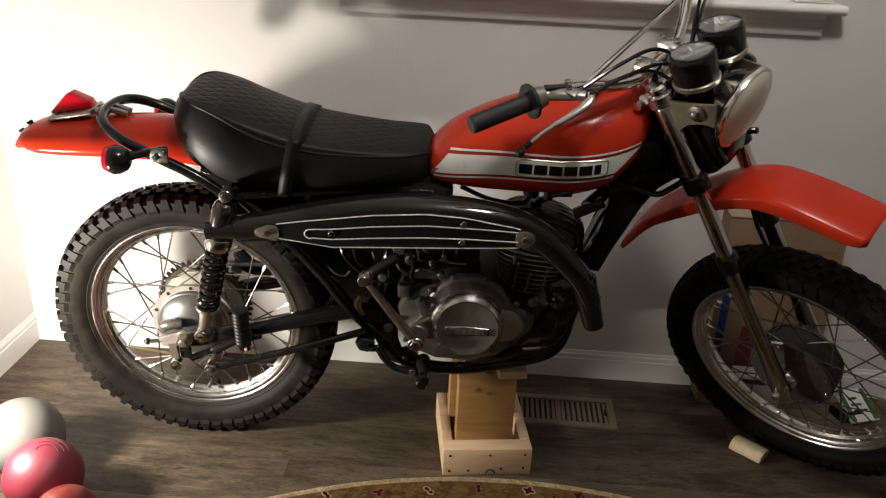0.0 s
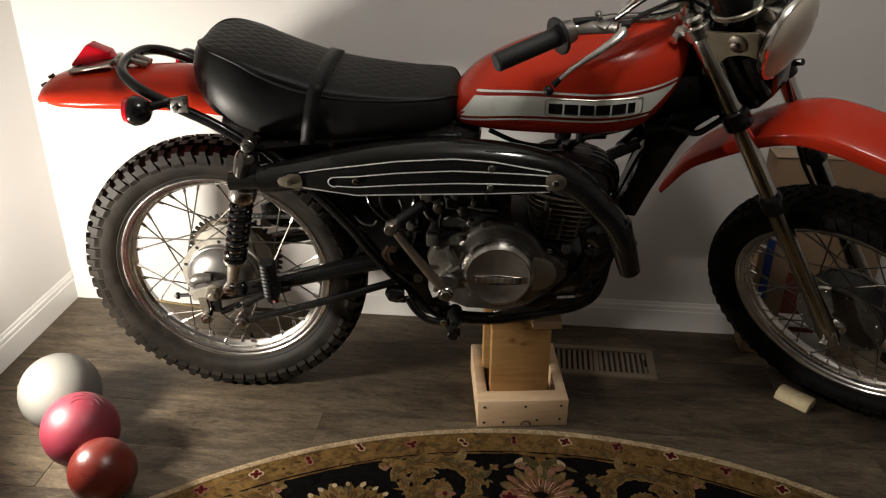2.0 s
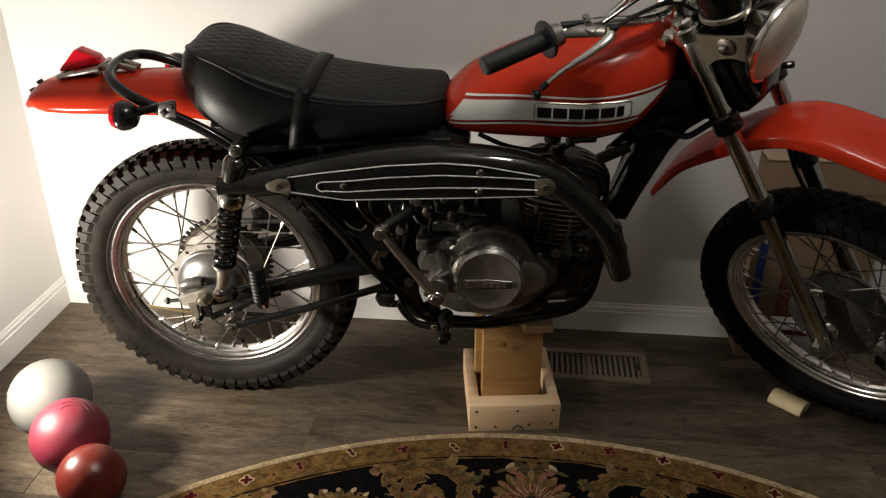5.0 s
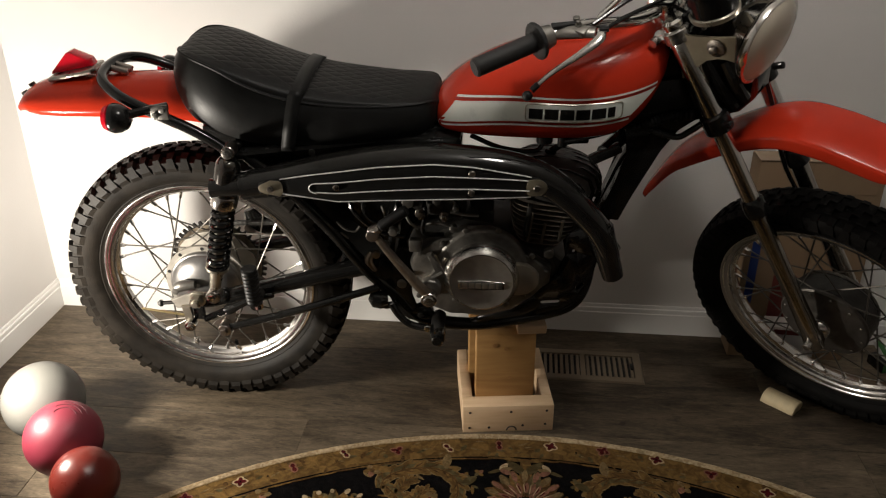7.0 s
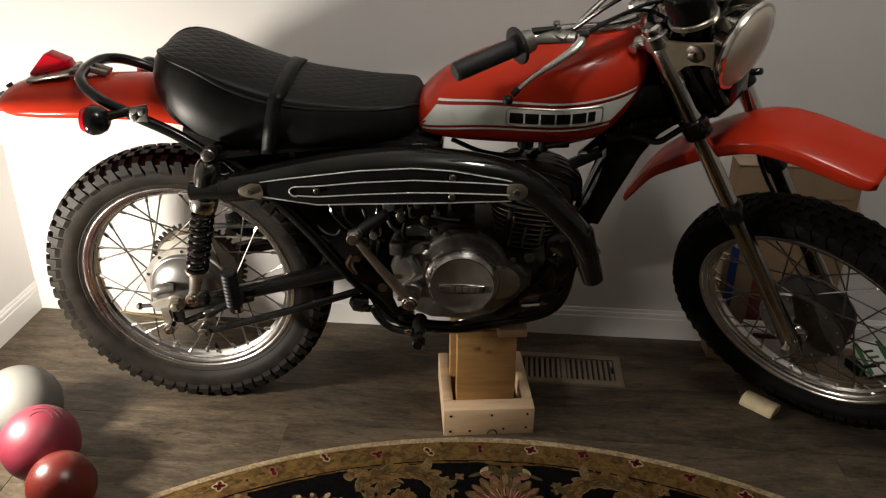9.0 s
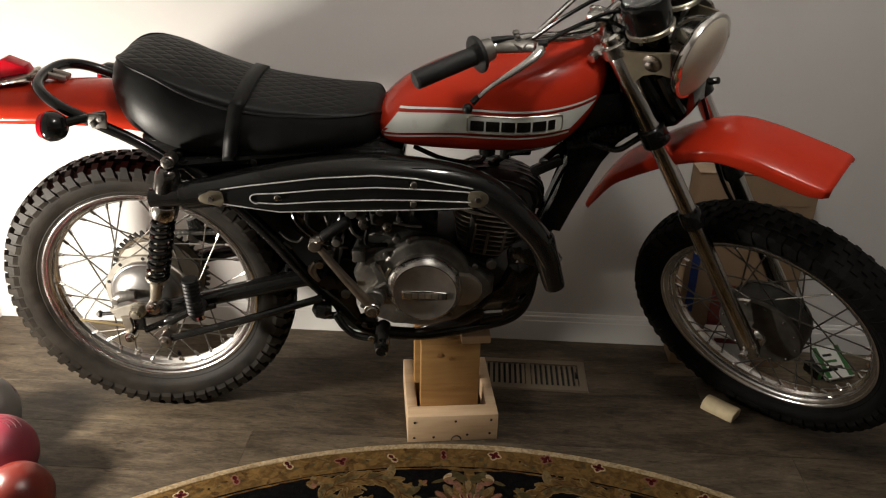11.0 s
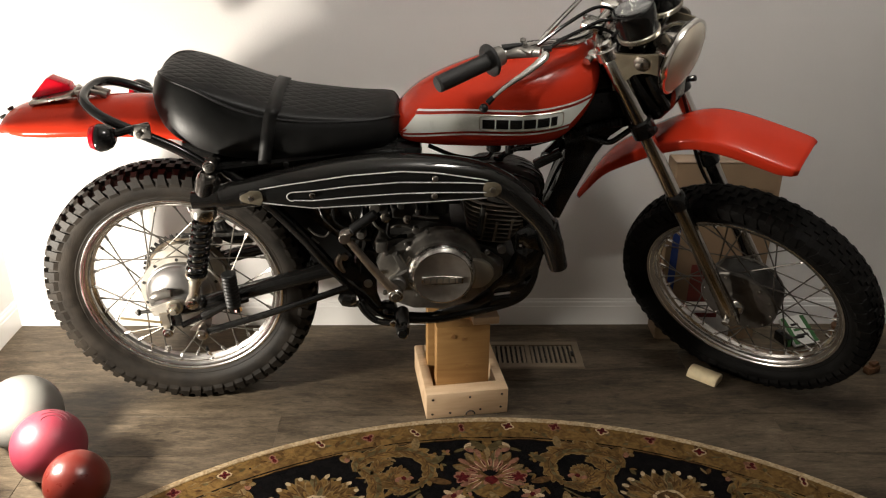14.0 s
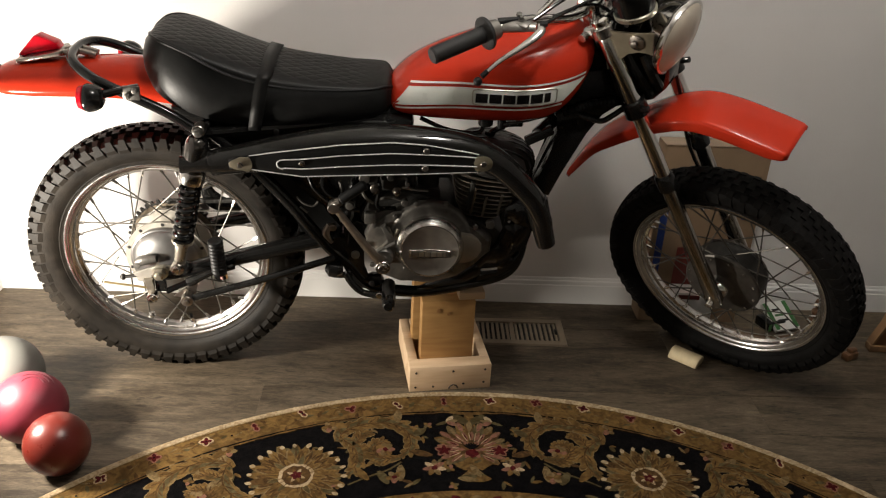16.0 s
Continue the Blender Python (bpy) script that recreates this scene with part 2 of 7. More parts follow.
WORN = mat("worn_chrome", (0.38, 0.345, 0.31), 0.3, 1.0, var=0.3, scale=40, bump=0.05, rvar=0.15)
ALU = mat("cast_aluminium", (0.30, 0.285, 0.262), 0.42, 0.9, var=0.25, scale=45, bump=0.04, bscale=350)
POLISHED = mat("polished_aluminium", (0.60, 0.58, 0.55), 0.24, 1.0, var=0.15, scale=30, bump=0.012)
DRUM = mat("polished_drum", (0.36, 0.35, 0.34), 0.30, 0.9, var=0.25, scale=22, bump=0.02, rvar=0.08)
FLANGE = mat("pale_cast_flange", (0.40, 0.375, 0.33), 0.5, 0.55, var=0.25, scale=40, bump=0.05)
SATIN = mat("satin_bracket_metal", (0.33, 0.295, 0.24), 0.36, 0.8, var=0.18, scale=24, bump=0.01, rvar=0.12)
BRASS = mat("yellow_plated_rod", (0.50, 0.40, 0.20), 0.35, 0.9, var=0.2, scale=50, bump=0.03)
HARDRUBBER = mat("hard_black_rubber", (0.007, 0.007, 0.007), 0.5, var=0.3, scale=50, bump=0.1, bscale=400, spec=0.25)
SPRING = mat("glossy_black_spring", (0.006, 0.006, 0.006), 0.12, var=0.3, scale=60, bump=0.01, rvar=0.06, spec=0.6)
BRUSHED = mat("brushed_cover", (0.35, 0.325, 0.29), 0.46, 0.85, var=0.2, scale=60, bump=0.12, bscale=420)
DARKALU = mat("dark_engine_casting", (0.042, 0.040, 0.0365), 0.42, 0.4, var=0.4, scale=40, bump=0.2)
SPOKE = mat("spoke_steel", (0.12, 0.11, 0.096), 0.38, 0.8, var=0.3, scale=60, bump=0.05)
FIN = mat("bare_fin_metal", (0.17, 0.145, 0.115), 0.45, 0.45, var=0.35, scale=60, bump=0.1)
RIM = mat("scratched_chrome", (0.74, 0.72, 0.70), 0.20, 1.0, var=0.08, scale=40, bump=0.10, bscale=70, rvar=0.07)
TAB = mat("tan_riveted_tab", (0.27, 0.235, 0.17), 0.34, 0.6, var=0.15, scale=60, bump=0.05)
RIB = mat("bright_rib", (0.92, 0.91, 0.89), 0.38, 0.4, var=0.05, scale=60, bump=0.0)
CASING = mat("grimy_casting", (0.155, 0.147, 0.133), 0.38, 0.7, var=0.75, scale=32, bump=0.25)
HUBGREY = mat("dull_hub_casting", (0.115, 0.105, 0.094), 0.42, 0.7, var=0.4, scale=40, bump=0.15)
DUSTY = mat("dusty_sprocket_steel", (0.17, 0.135, 0.095), 0.6, 0.5, var=0.45, scale=60, bump=0.2)
KICK = mat("worn_kick_steel", (0.26, 0.215, 0.17), 0.38, 0.9, var=0.45, scale=50, bump=0.1, rvar=0.15)
IRON = mat("dark_steel", (0.03, 0.028, 0.026), 0.45, 0.7, var=0.4, scale=60, bump=0.1)
RED_LENS = mat("red_lens", (0.62, 0.003, 0.016), 0.10, var=0.12, scale=40, bump=0.06, bscale=160, transmission=0.25)
GLASS = mat("clear_glass", (0.95, 0.95, 0.93), 0.05, var=0.0, bump=0.0, transmission=1.0, rvar=0.02)
LENS = mat("headlamp_lens", (0.93, 0.84, 0.69), 0.16, var=0.08, scale=30, bump=0.05, bscale=60, transmission=0.3, rvar=0.06)
REFLECTOR = mat("silvered_reflector", (0.90, 0.85, 0.76), 0.22, 0.9, var=0.08, scale=20, bump=0.02)
DIAL = mat("dial_face", (0.060, 0.060, 0.058), 0.5, bump=0.0)
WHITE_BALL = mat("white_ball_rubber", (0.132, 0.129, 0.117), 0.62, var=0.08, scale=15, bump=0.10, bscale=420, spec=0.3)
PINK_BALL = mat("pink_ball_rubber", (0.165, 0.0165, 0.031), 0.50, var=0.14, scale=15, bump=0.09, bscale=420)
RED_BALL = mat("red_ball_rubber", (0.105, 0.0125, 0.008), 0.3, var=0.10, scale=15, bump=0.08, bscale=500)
INK = mat("dark_print", (0.05, 0.008, 0.012), 0.6, bump=0.0)
VENT = mat("tan_metal", (0.175, 0.135, 0.092), 0.5, 0.2, var=0.08, scale=30)
VOID = mat("hole_shade_black", (0.008, 0.007, 0.006), 0.9, bump=0.0)
CARD = mat("cardboard", (0.235, 0.155, 0.090), 0.8, var=0.08, scale=14, bump=0.1, bscale=120)
TAPE_CLEAR = mat("packing_tape", (0.29, 0.20, 0.125), 0.15, var=0.1, scale=20)
BLUE = mat("blue_tape", (0.010, 0.034, 0.17), 0.6, var=0.2)
REDPRINT = mat("red_print", (0.15, 0.022, 0.016), 0.6, var=0.3)
PAPER = mat("white_paper", (0.66, 0.65, 0.62), 0.6, var=0.08)
GREEN = mat("green_print", (0.03, 0.12, 0.03), 0.45, var=0.2)
PINE_DARK = wood("dull_brown_wood", (0.19, 0.105, 0.047), (0.10, 0.053, 0.024), (20.0, 20.0, 3.0), 0.5)
BROWN = wood("brown_wood", (0.165, 0.076, 0.032), (0.078, 0.034, 0.014), (20.0, 20.0, 3.0), 0.45)
RUG_GOLD = pile("gold_pile", (0.1596, 0.0941, 0.0311), (0.0882, 0.0504, 0.0176))
RUG_GOLD2 = pile("pale_gold_pile", (0.1806, 0.1277, 0.0622), (0.1092, 0.0714, 0.0302), 70.0)
RUG_GREEN = pile("olive_pile", (0.0966, 0.0773, 0.0378), (0.0588, 0.0437, 0.0185))
RUG_BROWN = pile("brown_pile", (0.0924, 0.0504, 0.0185), (0.0504, 0.0269, 0.0118), 70.0)
RUG_BLACK = pile("black_pile", (0.0050, 0.0042, 0.0044), (0.0025, 0.0022, 0.0024))
RUG_RED = pile("wine_pile", (0.0740, 0.0090, 0.0100), (0.0462, 0.0050, 0.0067), 90.0)
RUG_ROSE = pile("dusty_rose_pile", (0.2184, 0.1008, 0.0714), (0.1428, 0.0672, 0.0420), 90.0)
RUG_CREAM = pile("cream_pile", (0.4300, 0.3350, 0.2150), (0.2900, 0.2100, 0.1200), 90.0)


# ---- mesh helpers ----
def part(name, bm, material, parent=None, label="", m=None, smooth=35.0):
    """Links a bmesh as one mesh object under a thing or a part."""
    bmesh.ops.recalc_face_normals(bm, faces=bm.faces)
    me = bpy.data.meshes.new(name)
    bm.to_mesh(me)
    bm.free()
    return part_of(name, me, material, parent, label, m, smooth)


def part_of(name, me, material, parent=None, label="", m=None, smooth=35.0):
    if material is not None and not me.materials:
        me.materials.append(material)
    if smooth:
        me.polygons.foreach_set("use_smooth", [True] * len(me.polygons))
        me.set_sharp_from_angle(angle=radians(smooth))
    ob = new(name, me)
    if parent is not None:
        ob.parent = parent
    if m is not None:
        ob.matrix_local = m
    if label:
        tagged(ob, label)
    return ob


def empty(name, m, label, category, group="", kind=""):
    ob = new(name)
    ob.empty_display_size = 0.05
    ob.matrix_world = m
    return tagged(ob, label, category, group, kind)


def box(bm, x0, x1, y0, y1, z0, z1, bevel=0.0, m=None):
    """A bevelled box between two corners."""
    vs = [bm.verts.new((x, y, z)) for x in (x0, x1) for y in (y0, y1) for z in (z0, z1)]
    fs = [bm.faces.new([vs[i] for i in f]) for f in
          ((0, 1, 3, 2), (4, 6, 7, 5), (0, 4, 5, 1), (2, 3, 7, 6), (0, 2, 6, 4), (1, 5, 7, 3))]
    if bevel:
        es = list({e for f in fs for e in f.edges})
        r = bmesh.ops.bevel(bm, geom=es, offset=bevel, segments=2, profile=0.5, affect="EDGES")
        vs = list({v for f in r["faces"] for v in f.verts} | {v for v in vs if v.is_valid})
    if m is not None:
        bmesh.ops.transform(bm, matrix=m, verts=vs)
    return vs


def spline(pts, n=8, closed=False):
    """Catmull-Rom through the points, n steps between two of them."""
    p = np.array(pts, float)
    k = len(p)
    out = []
    for i in range(k if closed else k - 1):
        if closed:
            a, b, c, d = p[i - 1], p[i], p[(i + 1) % k], p[(i + 2) % k]
        else:
            b, c = p[i], p[i + 1]
            a = p[i - 1] if i else 2 * b - c
            d = p[i + 2] if i + 2 < k else 2 * c - b
        for j in range(n):
            u = j / n
            out.append(0.5 * (2 * b + (c - a) * u + (2 * a - 5 * b + 4 * c - d) * u * u + (3 * b - a - 3 * c + d) * u ** 3))
    if not closed:
        out.append(p[-1])
    return np.array(out)


def loft(bm, rings, closed_ring=True, cap=True):
    """Skin through rings of equally many points."""
    rows = [[bm.verts.new(tuple(q)) for q in r] for r in rings]
    k = len(rows[0])
    for a, b in zip(rows, rows[1:]):
        for i in range(k if closed_ring else k - 1):
            j = (i + 1) % k
            bm.faces.new((a[i], a[j], b[j], b[i]))
    if cap and closed_ring:
        bm.faces.new(rows[0])
        bm.faces.new(rows[-1][::-1])
    return rows


def tube(bm, pts, r, n=10, smooth=0, cap=True, flat=1.0):
    """A round bar along points; r is one radius or one for each point."""
    p = np.array(pts, float)
    rad = np.full(len(p), r, float) if np.isscalar(r) else np.array(r, float)
    if smooth:
        q = spline(np.column_stack([p, rad]), smooth)
        p, rad = q[:, :3], q[:, 3]
    t = np.gradient(p, axis=0)
    t /= np.linalg.norm(t, axis=1)[:, None] + 1e-12
    ref = np.array((0, 0, 1.0)) if abs(t[0][2]) < 0.9 else np.array((0, 1.0, 0))
    u = np.cross(t[0], ref)
    u /= np.linalg.norm(u)
    rings = []
    for i in range(len(p)):
        u = u - t[i] * (u @ t[i])
        u /= np.linalg.norm(u)
        v = np.cross(t[i], u)
        a = np.linspace(0, 2 * math.pi, n, endpoint=False)
        rings.append(p[i] + rad[i] * (np.outer(np.cos(a), u) + flat * np.outer(np.sin(a), v)))
    loft(bm, rings, True, cap)


def lathe(bm, prof, c, n=48, axis="y", closed=False, arc=(0.0, 2 * math.pi)):
    """A profile of (radius, along) turned about an axis through c."""
    full = abs(arc[1] - arc[0] - 2 * math.pi) < 1e-6
    angles = np.linspace(arc[0], arc[1], n, endpoint=not full)
    rings = []
    for a in angles:
        ring = []
        for r, s in prof:
            x, y = r * math.cos(a), r * math.sin(a)
            ring.append({"y": (c[0] + x, c[1] + s, c[2] + y), "z": (c[0] + x, c[1] + y, c[2] + s),
                         "x": (c[0] + s, c[1] + x, c[2] + y)}[axis])
        rings.append(ring)
    if full:
        rings.append(rings[0])
    rows = []
    for i, r in enumerate(rings):
        rows.append(rows[0] if full and i == len(rings) - 1 else [bm.verts.new(q) for q in r])
    k = len(prof)
    for a, b in zip(rows, rows[1:]):
        for i in range(k if closed else k - 1):
            j = (i + 1) % k
            f = [a[i], a[j], b[j], b[i]]
            try:
                bm.faces.new(f)
            except ValueError:
                pass
    bmesh.ops.remove_doubles(bm, verts=list({v for r in rows for v in r}), dist=1e-6)


def prism(bm, outline, y0, y1, bevel=0.0):
    """An outline in x and z given depth along y."""
    a = [bm.verts.new((x, y0, z)) for x, z in outline]
    b = [bm.verts.new((x, y1, z)) for x, z in outline]
    n = len(outline)
    fs = [bm.faces.new(a), bm.faces.new(b[::-1])]
    for i in range(n):
        bm.faces.new((a[i], b[i], b[(i + 1) % n], a[(i + 1) % n]))
    if bevel:
        es = list({e for f in fs for e in f.edges})
        bmesh.ops.bevel(bm, geom=es, offset=bevel, segments=2, profile=0.5, affect="EDGES")


def disc(bm, c, d, r, h, n=20, bevel=0.0):
    """A short cylinder at c along the direction d."""
    c, d = np.array(c, float), np.array(d, float)
    d /= np.linalg.norm(d)
    b = bevel or min(r, h) * 0.12
    tube(bm, [c, c + d * 1e-4, c + d * b, c + d * (h - b), c + d * (h - 1e-4), c + d * h],
         [max(r - b, 1e-4), r - b * 0.7, r, r, r - b * 0.7, max(r - b, 1e-4)], n)


def ball(bm, c, r, n=12):
    bmesh.ops.create_uvsphere(bm, u_segments=n * 2, v_segments=n, radius=r, matrix=Matrix.Translation(c))

# ---- structure ----
LEFT, RIGHT, FRONT, HIGH = -1.40, 4.0, -6.5, 2.44


def structure(name, bm, material, label, category="wall", smooth=0):
    return tagged(part(name, bm, material, None, "", None, smooth), label, category, "", "structure")


# back wall with the window's opening
WX0, WX1, WZ0, WZ1 = -0.44, 0.53, 1.03, 2.05
bm = bmesh.new()
box(bm, LEFT - 0.1, WX0, 0, 0.12, 0, HIGH)
box(bm, WX1, RIGHT + 0.1, 0, 0.12, 0, HIGH)
box(bm, WX0, WX1, 0, 0.12, 0, WZ0)
box(bm, WX0, WX1, 0, 0.12, WZ1, HIGH)
structure("wall_back", bm, WALL, "smooth off-white painted wall behind the motorcycle")
bm = bmesh.new()
box(bm, LEFT - 0.1, LEFT, FRONT, 0, 0, HIGH)
structure("wall_left", bm, WALL, "off-white painted side wall meeting in a corner")
bm = bmesh.new()
box(bm, RIGHT, RIGHT + 0.1, FRONT, 0, 0, HIGH)
structure("wall_right", bm, WALL, "plain off-white painted side wall")
bm = bmesh.new()
box(bm, LEFT - 0.1, RIGHT + 0.1, FRONT - 0.1, FRONT, 0, HIGH)
structure("wall_front", bm, WALL, "plain off-white painted wall closing the room")
bm = bmesh.new()
box(bm, LEFT - 0.1, RIGHT + 0.1, FRONT - 0.1, 0.12, HIGH, HIGH + 0.1)
structure("ceiling", bm, CEIL, "plain white painted ceiling", "ceiling")
bm = bmesh.new()
box(bm, LEFT - 0.1, RIGHT + 0.1, FRONT - 0.1, 0.12, -0.12, -0.006)
floor = structure("floor", bm, GAP, "grey-brown wood-look vinyl plank floor", "floor")

# skirting boards: flat face, a step and a rounded top
SKIRT = [(0.0, 0.0), (0.0085, 0.0), (0.0085, 0.060), (0.0065, 0.0625), (0.0072, 0.068), (0.0060, 0.0735), (0.0035, 0.076), (0.0035, 0.080), (0.0015, 0.084), (0.0, 0.0845)]


def skirting(name, start, end, inward, label):
    bm = bmesh.new()
    a, b, n = Vector(start), Vector(end), Vector(inward)
    loft(bm, [[tuple(q + n * d + Vector((0, 0, z))) for d, z in SKIRT] for q in (a, b)])
    return structure(name, bm, TRIM, label, "baseboard", 30)


skirting("baseboard_back", (LEFT + 0.0085, 0, 0), (RIGHT, 0, 0), (0, -1, 0), "white moulded baseboard along the back wall")
skirting("baseboard_left", (LEFT, FRONT, 0), (LEFT, 0, 0), (1, 0, 0), "white moulded baseboard along the side wall")

# window: sill, apron, casing, sash and glass
win = empty("window_1", pose(0, 0, 0), "white-framed window with a moulded wooden sill", "window", "", "structure")
bm = bmesh.new()
loft(bm, [[(x, -y, z) for y, z in ((-0.06, 1.012), (0.048, 1.012), (0.053, 1.016), (0.055, 1.022), (0.053, 1.028), (0.047, 1.032), (-0.06, 1.032))]
          for x in (-0.545, 0.635)])
part("window_sill", bm, TRIM, win, smooth=40)
bm = bmesh.new()
loft(bm, [[(x, -y, z) for y, z in ((0.001, 0.960), (0.010, 0.960), (0.013, 0.966), (0.013, 0.978), (0.017, 0.983), (0.017, 0.997),
                                   (0.026, 1.004), (0.030, 1.0115), (0.001, 1.0115))] for x in (-0.515, 0.603)])
part("apron", bm, TRIM, win, smooth=30)
bm = bmesh.new()
box(bm, WX0 - 0.085, WX0, -0.016, -0.001, WZ0 + 0.003, WZ1 + 0.08, 0.004)
box(bm, WX1, WX1 + 0.085, -0.016, -0.001, WZ0 + 0.003, WZ1 + 0.08, 0.004)
box(bm, WX0, WX1, -0.016, -0.001, WZ1, WZ1 + 0.08, 0.004)
part("casing", bm, TRIM, win, smooth=30)
bm = bmesh.new()
box(bm, WX0 + 0.002, WX1 - 0.002, 0.05, 0.08, WZ0 + 0.003, WZ0 + 0.05, 0.003)
box(bm, WX0 + 0.002, WX1 - 0.002, 0.05, 0.08, WZ1 - 0.05, WZ1 - 0.002, 0.003)
box(bm, WX0 + 0.002, WX0 + 0.045, 0.051, 0.079, WZ0 + 0.05, WZ1 - 0.05, 0.003)
box(bm, WX1 - 0.045, WX1 - 0.002, 0.051, 0.079, WZ0 + 0.05, WZ1 - 0.05, 0.003)
box(bm, WX0 + 0.045, WX1 - 0.045, 0.051, 0.079, 1.52, 1.56, 0.003)
part("window_frame", bm, TRIM, win, smooth=30)
for z0, z1 in ((WZ0 + 0.05, 1.52), (1.56, WZ1 - 0.05)):
    bm = bmesh.new()
    box(bm, WX0 + 0.045, WX1 - 0.045, 0.062, 0.067, z0, z1)
    part("pane", bm, GLASS, win, smooth=0).visible_shadow = False


# ---- things on the floor ----
def rug():
    """An eight-foot round rug: cream binding, gold border with wine flowers, black field with scrolls and blooms."""
    th = empty("round_rug", pose(-0.045, -1.695, 0.0, 0, 0, 0.8),
               "round black and gold floral wool rug with a cream bound edge", "rug")
    R = 1.218
    rng = random.Random(4)
    bm = bmesh.new()
    lathe(bm, [(0.0, 0.009), (R - 0.077, 0.009), (R - 0.077, 0.0), (0.0, 0.0)], (0, 0, 0), 160, "z")
    part("field", bm, RUG_BLACK, th, "black pile field")
    bm = bmesh.new()
    lathe(bm, [(R - 0.077, 0.0), (R - 0.077, 0.0095), (R - 0.0185, 0.0095), (R - 0.0185, 0.0)], (0, 0, 0), 200, "z")
    part("border", bm, RUG_GOLD, th, "gold pile border")
    bm = bmesh.new()
    lathe(bm, [(R - 0.0175, 0.0), (R - 0.0175, 0.010), (R - 0.011, 0.0118), (R - 0.005, 0.0115), (R, 0.007), (R + 0.001, 0.0)], (0, 0, 0), 900, "z")
    for v in bm.verts:
        if v.co.z > 0.005:
            v.co.z += rng.uniform(-0.0003, 0.0004)
    part("binding", bm, RUG_CREAM, th, "cream bound edge")
    bm = bmesh.new()
    lathe(bm, [(0.824, 0.0102), (0.871, 0.0102)], (0, 0, 0), 160, "z")
    lathe(bm, [(0.56, 0.0102), (0.60, 0.0102)], (0, 0, 0), 120, "z")
    part("inner_band", bm, RUG_GOLD, th, "gold inner band")
    sheets = {n: bmesh.new() for n in ("gold", "pale", "olive", "wine", "cream", "black", "brown", "rose")}

    layer = [0]

    def petal(which, x, y, a, length, width, z, tip=0.35, n=7):
        """A leaf or petal from (x, y), at angle a, tapering to both ends."""
        left, right = [], []
        for i in range(n):
            u = i / (n - 1)
            w = width * 0.5 * (math.sin(math.pi * min(1, u * (1 - tip * 0.3) + 0.06)) ** 0.7)
            for side, row in ((1, left), (-1, right)):
                row.append((x + math.cos(a) * u * length - math.sin(a) * w * side,
                            y + math.sin(a) * u * length + math.cos(a) * w * side, z))
        b = sheets[which]
        layer[0] += 1
        z_up = (layer[0] * 37 % 997) * 4e-7
        vs = [b.verts.new((qx, qy, qz + z_up)) for qx, qy, qz in left + right[::-1]]
        for i in range(n - 1):
            b.faces.new((vs[i], vs[i + 1], vs[2 * n - 2 - i], vs[2 * n - 1 - i]))

    def blob(which, x, y, r, z, wob=0.25, n=12):
        b = sheets[which]
        b.faces.new([b.verts.new((x + math.cos(k * 2 * math.pi / n) * r * (1 + wob * (rng.random() - 0.5) * 2),
                                  y + math.sin(k * 2 * math.pi / n) * r * (1 + wob * (rng.random() - 0.5) * 2), z)) for k in range(n)])

    def ribbon(which, pts, w0, w1, z):
        p = spline(pts, 6)
        t = np.gradient(p, axis=0)
        t /= np.linalg.norm(t, axis=1)[:, None] + 1e-9
        w = np.interp(np.linspace(0, 1, len(p)), (0, 0.5, 1), (w0, max(w0, w1), w1)) * 0.5
        b = sheets[which]
        va = [b.verts.new((q[0] - d[1] * s, q[1] + d[0] * s, z)) for q, d, s in zip(p, t, w)]
        vb = [b.verts.new((q[0] + d[1] * s, q[1] - d[0] * s, z)) for q, d, s in zip(p, t, w)]
        for i in range(len(p) - 1):
            b.faces.new((va[i], va[i + 1], vb[i + 1], vb[i]))

    def acanthus(pts, w0, w1, z, every=4):
        """A scrolling leaf: a broad smooth body with serrated lobes sweeping back, a shaded side and a pale edge."""
        p = spline(pts, 8)
        t = np.gradient(p, axis=0)
        t /= np.linalg.norm(t, axis=1)[:, None] + 1e-9
        n = len(p)
        width = np.interp(np.linspace(0, 1, n), (0, 0.12, 0.5, 0.85, 1), (w0 * 0.5, w0, max(w0, w1) * 1.1, w1, w1 * 0.3)) * 1.25
        for k in range(2, n - 2, every):
            a = math.atan2(t[k][1], t[k][0])
            for s in (-1, 1):
                ln = width[k] * rng.uniform(0.9, 1.25)
                petal("pale", p[k][0], p[k][1], a + s * 0.62, ln * 1.10, width[k] * 0.62, z)
                petal("gold", p[k][0], p[k][1], a + s * 0.62, ln, width[k] * 0.50, z + 0.0002)
                petal("brown", p[k][0], p[k][1], a + s * 0.62, ln * 0.7, width[k] * 0.12, z + 0.0005)
        for which, off, share, dz in (("pale", 0.0, 1.08, 0.0001), ("gold", 0.0, 0.94, 0.0003), ("olive", 0.20, 0.34, 0.0005), ("brown", -0.06, 0.10, 0.0006)):
            b = sheets[which]
            rows = []
            for q, d, w in zip(p, t, width):
                c = (q[0] - d[1] * w * off, q[1] + d[0] * w * off)
                rows.append([b.verts.new((c[0] - d[1] * w * share * e / 2, c[1] + d[0] * w * share * e / 2, z + dz)) for e in (-1, 1)])
            for k in range(n - 1):
                b.faces.new((rows[k][0], rows[k + 1][0], rows[k + 1][1], rows[k][1]))

    def polar(phi, r, dx=0.0, dy=0.0):
        """A place dx along the rim and dy outward from the radius r at angle phi."""
        c, s = math.cos(phi), math.sin(phi)
        return (c * (r + dy) + s * dx, s * (r + dy) - c * dx)

    # border: mottled leaves, and small wine blossoms edged in rose with dark eyes
    N = 66
